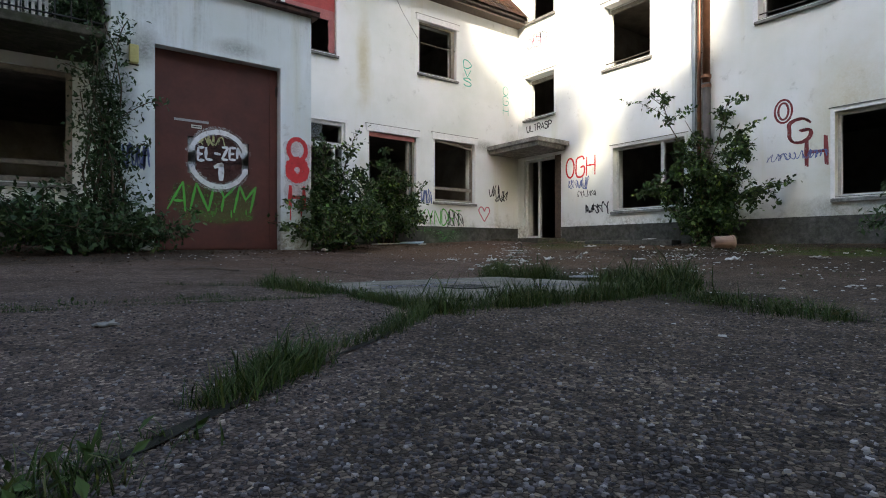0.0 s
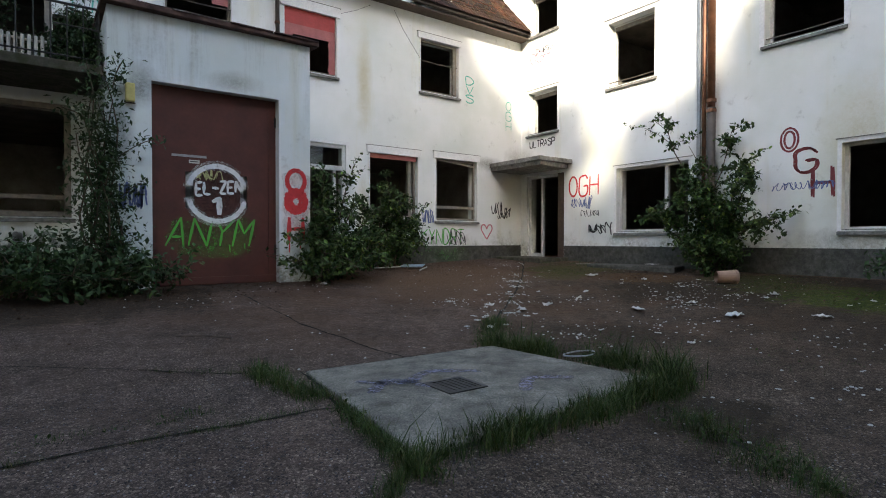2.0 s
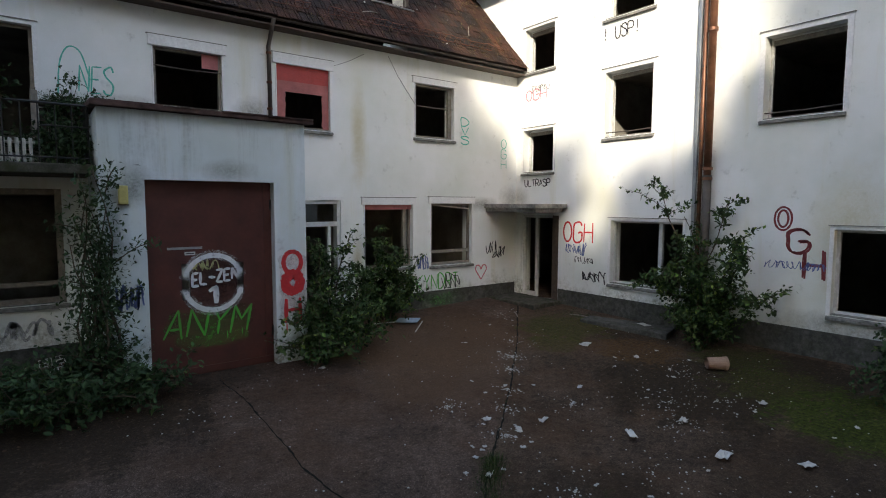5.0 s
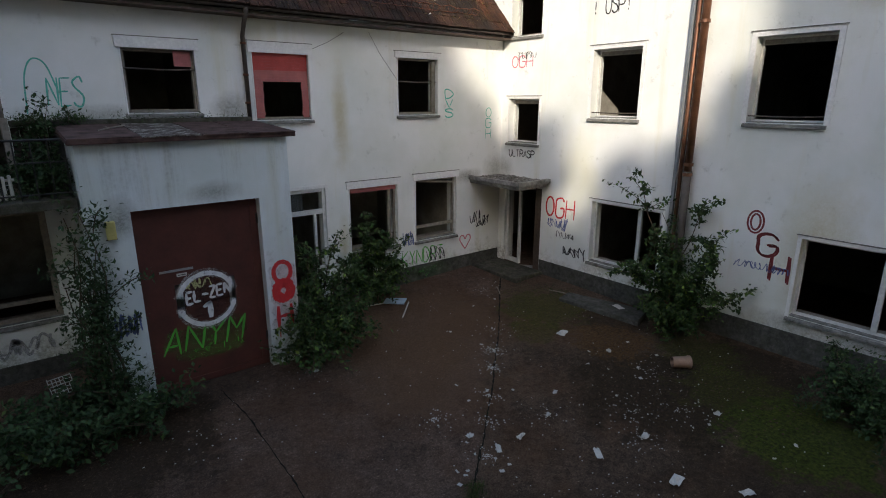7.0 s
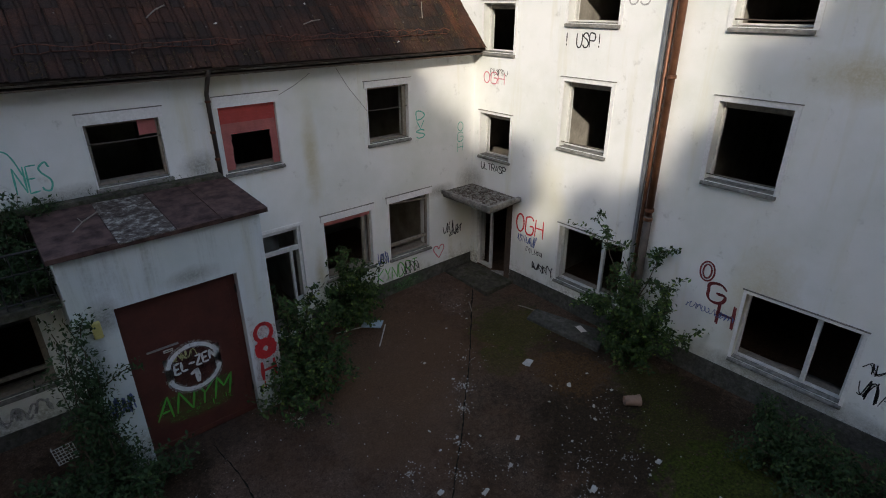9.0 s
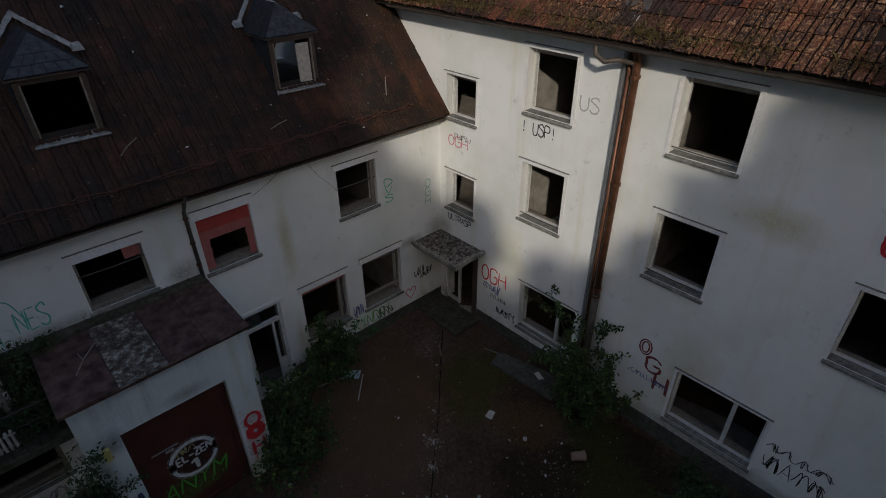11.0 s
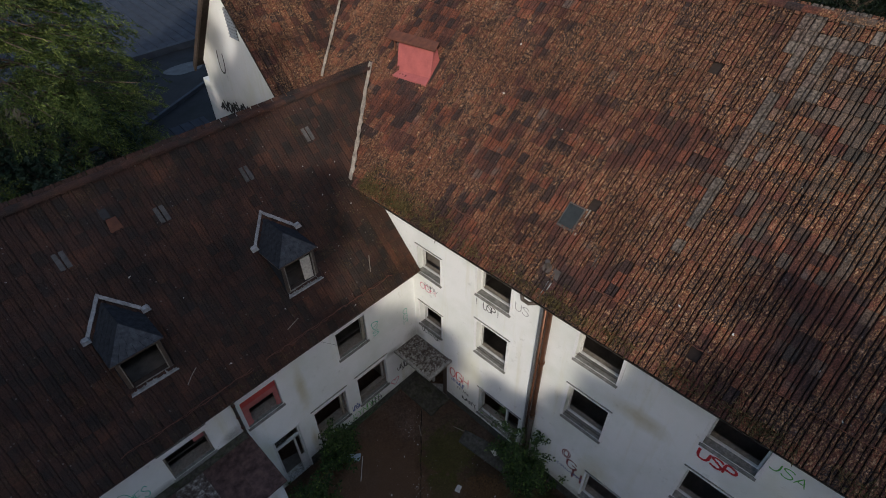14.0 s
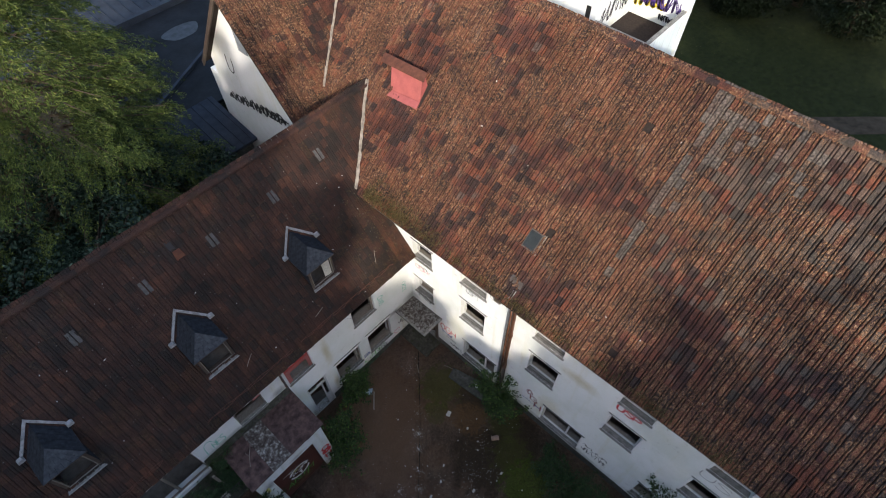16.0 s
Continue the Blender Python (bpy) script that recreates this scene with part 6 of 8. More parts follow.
# grass along them: line, half width, blades to the metre, height
GRASS = [
    ([(1.28, 1.82), (1.97, 1.93), (2.65, 1.95), (3.11, 1.95), (3.5, 2.05)], 0.075, 3400, 0.095), ([(3.3, 2.0), (2.94, 1.66), (2.73, 1.25), (2.6, 0.96), (2.5, 0.6), (2.4, 0.0)], 0.09, 2300, 0.070),
    ([(3.34, 3.72), (3.46, 3.14), (3.6, 2.76), (3.62, 2.4), (3.52, 2.08)], 0.09, 3600, 0.12), ([(3.3, 3.7), (3.65, 4.13), (4.1, 4.5)], 0.08, 1500, 0.08), ([(3.6, 2.9), (4.0, 3.2), (4.6, 3.3)], 0.14, 700, 0.045),
    ([(1.38, 4.02), (1.37, 3.5), (1.44, 3.15), (1.46, 2.9)], 0.06, 3200, 0.10), ([(1.46, 2.9), (1.43, 2.5), (1.36, 1.95)], 0.04, 2200, 0.055),
    ([(1.40, 2.89), (0.96, 2.86), (0.36, 2.89), (-0.04, 2.86), (-1.4, 2.9)], 0.022, 750, 0.030), ([(1.61, 3.73), (1.14, 4.01), (0.7, 4.35)], 0.03, 450, 0.035), ([(1.36, 1.88), (1.15, 1.73), (0.88, 1.48), (0.66, 1.33)], 0.03, 2000, 0.052),
    ([(0.68, 1.35), (0.49, 1.19), (0.34, 1.09), (0.23, 0.96)], 0.028, 7000, 0.068), ([(0.16, 0.86), (0.05, 0.77), (-0.08, 0.69)], 0.035, 5000, 0.05), ([(-0.2, 3.08), (0.3, 3.15), (0.95, 3.16)], 0.04, 420, 0.034),
    ([(3.0, 1.98), (3.5, 2.0), (3.7, 2.3)], 0.10, 1500, 0.15), ([(5.0, 5.3), (6.2, 6.35), (7.4, 7.5)], 0.05, 160, 0.03), ([(9.3, 8.9), (9.9, 8.0), (9.5, 7.0)], 0.22, 500, 0.06), ([(8.2, 8.0), (8.9, 7.6), (8.4, 6.8)], 0.35, 420, 0.035), ([(8.0, 3.4), (9.0, 3.6), (9.9, 4.3)], 0.35, 420, 0.05), ([(7.4, 2.4), (8.2, 2.2), (9.0, 2.3)], 0.40, 900, 0.035), ([(4.3, 1.9), (4.9, 1.5), (5.4, 1.6)], 0.25, 220, 0.035),
]
rs = random.Random(301)
blades, dirt = [], Build()
for pts, w in JOINTS:
    line = poly(pts, 0.03)
    prev = None
    for i, (x, y) in enumerate(line):
        x1, y1_ = line[min(i + 1, len(line) - 1)]
        x0, y0_ = line[max(i - 1, 0)]
        dx, dy = x1 - x0, y1_ - y0_
        l = math.hypot(dx, dy) or 1
        wob = 0.03 * noise.noise((x * 2.1, y * 2.1, 3.0)) + 0.012 * noise.noise((x * 9.0, y * 9.0, 5.0))
        cx, cy = x - dy / l * wob, y + dx / l * wob
        ww = w * (0.35 + 1.5 * abs(noise.noise((x * 5.0, y * 5.0, 9.0))) + 0.4 * abs(noise.noise((x * 23.0, y * 23.0, 2.0))))
        row = [(cx + dy / l * s * ww, cy - dx / l * s * ww) for s in (-1, 1)]
        row = [(u, v, g(u, v) + 0.018 * noise.noise((u * 0.6, v * 0.6, 0.0)) + 0.004) for u, v in row]
        if prev:
            dirt.put([*prev, *row], [(0, 1, 3, 2)])
        prev = row
weeds = []
for pts, w, per_m, h in GRASS:
    for (x0, y0_), (x1, y1_) in zip(pts, pts[1:]):
        ln = math.hypot(x1 - x0, y1_ - y0_)
        for k in range(int(per_m * ln)):
            t, o = rs.random(), rs.gauss(0, w)
            x, y = x0 + (x1 - x0) * t - (y1_ - y0_) / ln * o, y0_ + (y1_ - y0_) * t + (x1 - x0) / ln * o
            lvl = noise.noise((x * 2.2, y * 2.2, 21.0)) + 0.5 * noise.noise((x * 7.0, y * 7.0, 4.0)) + 0.42
            if rs.random() > lvl * 1.7:
                continue
            if k % 9 == 0 and w > 0.03:
                weeds.append(Vector((x, y, g(x, y) + rs.uniform(0.0, 0.5) * h)))
            blades.append((x, y, h * (0.35 + 0.9 * rs.random() ** 1.6 + (0.9 if rs.random() < 0.03 else 0)) * (0.6 + 0.7 * max(0.0, lvl))))
dob = part("joint_dirt", dirt, plain("joint_soil", (0.016, 0.014, 0.010), 0.95, 0, 0.5, 20, 0.5), None, tidy=False)
tagged(dob, "dark soil in the joints between the paving fields", "soil", kind="stuff")
b = Build()
for x, y, h in blades:
    if 1.52 < x < 3.32 and 2.08 < y < 3.60:
        continue
    a = rs.uniform(0, 6.283)
    z = g(x, y) + 0.018 * noise.noise((x * 0.6, y * 0.6, 0.0)) - 0.004
    w, lx, ly = 0.0009 + h * 0.013, math.cos(a + 1.3) * h * rs.uniform(0.2, 1.1), math.sin(a + 1.3) * h * rs.uniform(0.2, 1.1)
    ca, sa = math.cos(a) * w, math.sin(a) * w
    b.put([(x - ca, y - sa, z), (x + ca, y + sa, z), (x + lx * 0.4 + ca * 0.7, y + ly * 0.4 + sa * 0.7, z + h * 0.6), (x + lx * 0.4 - ca * 0.7, y + ly * 0.4 - sa * 0.7, z + h * 0.6), (x + lx, y + ly, z + h)], [(0, 1, 2, 3), (3, 2, 4)])
tagged(part("grass", b, M_GRASS, None, tidy=False), "green grass tufts growing along the paving joints", "grass", kind="stuff")
tagged(leaves("weeds", weeds, 0.026, M_GRASS, None, 305, droop=-0.3, aspect=0.5), "small broad-leaved weeds among the grass", "weeds", kind="stuff")

# pebbles and grit near the camera's start, crumbs of plaster further on
def scattered(name, label, category, spots, size, mat, seed, flat=0.55):
    r = random.Random(seed)
    b = Build()
    for x, y in spots:
        s = size * r.uniform(0.45, 1.5)
        z = g(x, y) + 0.018 * noise.noise((x * 0.6, y * 0.6, 0.0))
        a0 = r.uniform(0, 6.28)
        n = 5
        ring = [(x + math.cos(a0 + 6.283 * k / n) * s * r.uniform(0.6, 1.1), y + math.sin(a0 + 6.283 * k / n) * s * r.uniform(0.6, 1.1)) for k in range(n)]
        b.put([(u, v, z - s * 0.2) for u, v in ring] + [(u * 0.75 + x * 0.25, v * 0.75 + y * 0.25, z + s * flat * r.uniform(0.5, 1.1)) for u, v in ring], [(k, (k + 1) % n, n + (k + 1) % n, n + k) for k in range(n)] + [tuple(range(n, 2 * n))])
    return tagged(part(name, b, mat, None, tidy=False), label, category, kind="stuff")


rs = random.Random(311)
spots = []
while len(spots) < 21000:
    d = 0.45 + 3.6 * rs.random() ** 1.4
    a = rs.uniform(-1.0, 1.0)
    x, y = d * math.sin(0.637 + a), d * math.cos(0.637 + a)
    if 1.40 < x < 3.46 and 1.93 < y < 3.70:
        continue
    spots.append((x, y))
M_PEBBLE = Mat("pebble", 0.85)
M_PEBBLE.colour(M_PEBBLE.ramp(M_PEBBLE.random(False), (0.0, (0.028, 0.024, 0.024)), (0.55, (0.080, 0.068, 0.068)), (0.85, (0.14, 0.122, 0.12)), (1.0, (0.32, 0.29, 0.27))))
M_PEBBLE = M_PEBBLE.m
scattered("gravel", "loose grey and pale stones in the worn paving", "gravel", spots, 0.0048, M_PEBBLE, 312)
spots = []
for cx, cy, spread, n in ((6.7, 6.9, 0.16, 110), (6.25, 6.45, 0.14, 90), (5.6, 5.85, 0.14, 50), (5.1, 5.35, 0.16, 50), (4.55, 5.9, 0.22, 70), (5.9, 4.9, 0.25, 45), (4.3, 3.5, 0.30, 60), (6.55, 3.65, 0.25, 70), (7.0, 4.1, 0.35, 60), (7.6, 3.6, 0.5, 60),
                          (4.6, 4.8, 0.18, 50), (8.3, 4.6, 0.5, 70), (7.3, 7.5, 0.3, 50), (5.2, 3.2, 0.6, 60), (8.6, 9.2, 0.4, 40), (3.6, 8.3, 0.5, 30), (1.6, 7.6, 0.8, 35), (5.6, 1.8, 0.9, 60), (4.2, 1.2, 0.7, 50), (9.6, 6.8, 0.4, 30)):
    for k in range(n):
        a, d = rs.uniform(0, 6.283), abs(rs.gauss(0, spread))
        spots.append((cx + math.cos(a) * d, cy + math.sin(a) * d))
for k in range(240):
    spots.append((rs.uniform(1.5, 9.8), rs.uniform(0.8, 9.8)))
scattered("plaster_crumbs", "white crumbs of plaster and paper scattered over the yard", "rubble", [p for p in spots if p[0] < 10.3 and p[1] < 10.4], 0.0125, M_PAPER, 313, 0.35)
brown_bits = []
for k in range(2600):
    cx, cy, sp = ((8.7, 5.6, 0.6), (8.0, 4.2, 0.9), (9.3, 3.4, 0.8), (9.6, 8.2, 0.7), (2.4, 8.5, 0.6), (4.6, 9.4, 0.7), (0.6, 7.6, 0.9), (7.0, 9.9, 0.9))[k % 8]
    x, y = rs.gauss(cx, sp), rs.gauss(cy, sp)
    if x < 10.4 and y < 10.6:
        brown_bits.append(Vector((x, y, g(x, y) + 0.018 * noise.noise((x * 0.6, y * 0.6, 0.0)) + 0.006)))
tagged(leaves("fallen_leaves", brown_bits, 0.042, plain("dead_leaf", (0.070, 0.038, 0.020), 0.8, 0, 0.5, 14), None, 315, droop=0.0, aspect=0.6, flat=0.12), "brown fallen leaves and twigs on the paving", "leaf litter", kind="stuff")

def scrap(name, label, x, y, w, l, turn, mat, lift=0.012, category="litter", crumple=0.03, seed=1):
    r = random.Random(seed)
    b, n = Build(), 4
    z = g(x, y) + 0.012
    for j in range(n + 1):
        for i in range(n + 1):
            u, v = (i / n - 0.5) * w * r.uniform(0.9, 1.1), (j / n - 0.5) * l * r.uniform(0.9, 1.1)
            b.v.append((x + u * math.cos(turn) - v * math.sin(turn), y + u * math.sin(turn) + v * math.cos(turn), z + lift + abs(r.gauss(0, crumple))))
    b.f = [(j * (n + 1) + i, j * (n + 1) + i + 1, (j + 1) * (n + 1) + i + 1, (j + 1) * (n + 1) + i) for j in range(n) for i in range(n)]
    b.k = [0] * len(b.f)
    ob = part(name, b, mat, None, tidy=False)
    mod = ob.modifiers.new("body", "SOLIDIFY")
    mod.thickness = 0.006
    return tagged(ob, label, category, "litter on the yard")


for i, (x, y, w, l, tn) in enumerate(((6.06, 2.88, 0.24, 0.14, 0.2), (6.49, 2.21, 0.20, 0.10, -0.4), (5.75, 3.84, 0.26, 0.10, 0.9), (5.22, 4.78, 0.16, 0.08, 0.3), (4.79, 4.79, 0.20, 0.08, 1.0), (8.20, 6.50, 0.26, 0.20, 0.3), (4.66, 5.25, 0.12, 0.09, 0.2), (8.28, 5.47, 0.12, 0.09, 0.7),
                                      (6.56, 3.64, 0.16, 0.10, 0.2), (3.7, 8.2, 0.12, 0.06, 0.1), (7.83, 3.23, 0.12, 0.09, 0.1), (6.47, 5.21, 0.12, 0.07, 0.5), (5.92, 4.87, 0.11, 0.07, 0.5), (3.80, 4.23, 0.10, 0.06, 0.5))):
    scrap("paper_scrap", "crumpled dirty white paper scrap on the paving", x, y, w * 0.9, l * 0.9, tn, M_PAPER, seed=400 + i, crumple=0.018)
scrap("dry_leaf", "curled grey dry leaf on the paving", 0.18, 2.15, 0.07, 0.045, 0.3, M_SILL, seed=399, crumple=0.006, lift=0.004, category="leaf")
rs = random.Random(431)
for i in range(34):
    t = rs.random()
    x, y = (3.6 + 4.6 * t + rs.gauss(0, 0.35), 4.0 + 4.6 * t + rs.gauss(0, 0.35)) if i % 2 else (rs.uniform(4.5, 9.0), rs.uniform(2.0, 6.0))
    scrap("plaster_flake", "small flake of white plaster on the paving", x, y, rs.uniform(0.035, 0.08), rs.uniform(0.025, 0.05), rs.uniform(0, 3), M_PAPER, seed=450 + i, crumple=0.006, category="rubble")
scrap("white_pad", "flat white foam piece on the mossy slab", 9.95, 6.42, 0.26, 0.14, 1.2, M_PAPER, lift=0.04, category="foam", crumple=0.008, seed=431)
for ob in [o for o in bpy.data.objects if o.name.startswith("white_pad")]:
    ob.location.z = 0.43 - g(9.95, 6.42) - 0.03
pot = thing("clay_pipe", "short terracotta pipe piece lying on its side", "pipe piece")
z = g(8.74, 4.3)
b = Build()
ax = Vector((0.75, -0.6, 0)).normalized()
c = Vector((8.74, 4.32, z + 0.105))
b.tube([c - ax * 0.15, c + ax * 0.15], [0.092, 0.106], 18, caps=False).tube([c + ax * 0.15, c - ax * 0.15], [0.088, 0.076], 18, caps=False)
b.tube([c + ax * 0.12, c + ax * 0.155], 0.115, 18)
part("body", b, M_TERRA, pot, smooth=False, tidy=False)
# black disc closes the pipe, its colour standing for the dark inside
part("hollow", Build().tube([c + ax * 0.156, c + ax * 0.158], 0.088, 18), M_IRON, pot, "black disc for the dark open end")

frame_ = thing("broken_frame", "pale blue sheet with broken white rods on the paving", "debris")
z = g(6.4, 9.8) + 0.03
part("sheet", Build().hexa([(6.18, 9.95, z), (6.52, 9.62, z), (6.72, 9.78, z + 0.04), (6.38, 10.10, z + 0.03)], [(6.18, 9.95, z + 0.02), (6.52, 9.62, z + 0.02), (6.72, 9.78, z + 0.06), (6.38, 10.10, z + 0.05)]), M_BLUE, frame_)
part("rod", Build().tube([(5.62, 10.12, z - 0.01), (6.20, 9.94, z + 0.01)], 0.014, 6), M_PAPER, frame_)
part("rod", Build().tube([(6.70, 9.68, z), (6.10, 9.05, z - 0.02)], 0.014, 6), M_PAPER, frame_)
for x0, y0_, x1, y1_, lb in ((1.05, 5.35, 1.45, 5.05, "thin dark stick on the paving"), (9.72, 8.15, 9.86, 7.70, "pale broken lath by the wall"), (8.9, 9.1, 8.66, 8.75, "short pale lath near the entrance")):
    s = thing("lath", lb, "stick")
    part("body", Build().tube([(x0, y0_, g(x0, y0_) + 0.025), ((x0 + x1) / 2, (y0_ + y1_) / 2, g(x0, y0_) + 0.03), (x1, y1_, g(x1, y1_) + 0.025)], 0.009 if x0 < 2 else 0.014, 6), M_DARKWOOD if x0 < 2 else M_WOOD, s)
hose = thing("wire_loop", "bent pale wire loop lying in the grass", "wire")
pts = [Vector((3.55 + math.cos(a) * 0.16 * (1 + 0.3 * math.sin(a)), 2.85 + math.sin(a) * 0.08, g(3.55, 2.85) + 0.05)) for a in np.linspace(0, 6.2, 22)]
part("body", Build().tube(pts, 0.006, 5, caps=False), M_GREYPIPE, hose)
crate = thing("plastic_crate", "broken pale plastic grid crate leaning by the wall", "crate")
o, ux, uy = Vector((0.02, 9.75, 0.62)), Vector((0.30, -0.03, 0.05)), Vector((0.04, -0.12, -0.24))
for i in range(7):
    part("grid_bar", Build().tube([o + ux * (i / 6), o + ux * (i / 6) + uy], 0.007, 4), M_PAPER, crate)
for i in range(6):
    part("grid_bar", Build().tube([o + uy * (i / 5), o + uy * (i / 5) + ux], 0.007, 4), M_PAPER, crate)
for i in range(2):
    part("side", Build().tube([o + uy * i, o + uy * i + Vector((0, 0.14, -0.04))], 0.01, 4), M_PAPER, crate)

# dead grass and moss along the eaves and valley
def eave_moss(name, label, spots, h, mat, seed):
    pts = []
    r = random.Random(seed)
    for p, n, s in spots:
        for k in range(n):
            pts.append(p + Vector((r.gauss(0, s), r.gauss(0, s), abs(r.gauss(0, 0.05)))))
    root = tagged(leaves(name, pts, h, mat, None, seed, droop=-0.4, aspect=0.16), label, "moss", kind="stuff")
    return root


rs = random.Random(331)
spots = []
for k in range(1500):
    y = 12.2 - 16.5 * rs.random() ** 1.25
    lvl = noise.noise((y * 0.9, 5.0, 0.0)) + 0.3 + (0.5 if y > 8.5 else 0.0)
    if lvl > 0.05:
        x = RE[0] + abs(rs.gauss(0, 0.28 if y > 8 else 0.17))
        spots.append((on_tall_roof(x, y, 0.05), int(2 + 7 * lvl), 0.06))
eave_moss("eave_grass", "dry grass and moss growing along the tall eave", spots, 0.12, M_MOSS, 332)
spots = [(on_low_roof(10.1 - abs(rs.gauss(0, 0.5)), rs.uniform(10.5, 12.8), 0.05), 4, 0.06) for k in range(110)] + [(on_low_roof(rs.uniform(-4, 10), 10.42 + abs(rs.gauss(0, 0.06)), 0.03), 3, 0.05) for k in range(160)]
eave_moss("valley_grass", "dry moss by the valley of the low roof", spots, 0.08, M_MOSS, 333)
spots = [(Vector((rs.uniform(0.7, 3.7), YL - abs(rs.gauss(0.12, 0.08)), 4.44)), 5, 0.05) for k in range(70)] + [(Vector((rs.uniform(0.25, 1.2), rs.uniform(10.3, 10.66), 4.45)), 14, 0.07) for k in range(60)] + [(Vector((rs.uniform(-0.6, 0.72), rs.uniform(9.3, 10.6), 3.45)), 10, 0.08) for k in range(110)]
eave_moss("annex_moss", "green moss cushions on the annex roof", spots, 0.06, M_LEAF, 334)

# ---------------------------------------------------------------- graffiti
GLYPH = {"O": ["20 01 03 05 26 45 43 41 20"], "G": ["45 36 16 05 03 01 10 30 41 43 23"], "H": ["00 06", "40 46", "03 43"], "U": ["06 02 10 30 42 46"], "S": ["45 36 16 05 14 33 42 41 30 10 01"],
         "P": ["00 06 36 45 44 33 03"], "L": ["06 00 40"], "T": ["06 46", "26 20"], "R": ["00 06 36 45 44 33 03", "23 40"], "A": ["00 26 40", "12 32"], "!": ["26 22", "21 20"], "1": ["14 26 20", "10 30"],
         "K": ["00 06", "46 03 40"], "Y": ["06 23 46", "23 20"], "N": ["00 06 40 46"], "D": ["00 06 26 44 42 20 00"], "E": ["46 06 00 40", "03 33"], "Z": ["06 46 00 40"], "M": ["00 06 23 46 40"], "V": ["06 20 46"], "I": ["20 26"],
         "-": ["03 43"], "~": ["02 15 11 25 21 35 31 44", "03 43"], "w": ["06 10 24 30 46", "14 44 12"], "@": ["23 34 25 14 12 31 44", "00 45", "05 42"]}


def smooth_line(pts, n=6):
    if len(pts) < 3:
        return pts
    out = []
    for i in range(len(pts) - 1):
        p0, p1, p2, p3 = pts[max(i - 1, 0)], pts[i], pts[i + 1], pts[min(i + 2, len(pts) - 1)]
        for k in range(n):
            t = k / n
            out.append(tuple(0.5 * (2 * b_ + (c_ - a_) * t + (2 * a_ - 5 * b_ + 4 * c_ - d_) * t * t + (3 * b_ - a_ - 3 * c_ + d_) * t ** 3) for a_, b_, c_, d_ in zip(p0, p1, p2, p3)))
    return out + [pts[-1]]


ROUND = set("OGUSPRD@~w")


def stroke(b, place, line, width, lift, rnd):
    """A sprayed line: a thin skin of paint on the wall."""
    line = smooth_line(line) if len(line) > 2 else [line[0], tuple((p + q) / 2 for p, q in zip(*line)), line[-1]]
    rows = []
    for i, (u, v) in enumerate(line):
        u0, v0 = line[max(0, i - 1)]
        u1, v1 = line[min(len(line) - 1, i + 1)]
        du, dv = u1 - u0, v1 - v0
        l = math.hypot(du, dv) or 1.0
        w = width * 0.5 * rnd.uniform(0.85, 1.15) * (0.6 if i in (0, len(line) - 1) else 1.0)
        rows.append((place(u - dv / l * w, -lift, v + du / l * w), place(u + dv / l * w, -lift, v - du / l * w)))
    for a, c in zip(rows, rows[1:]):
        b.put([*a, *c], [(0, 1, 3, 2)])


GRAF = [0]


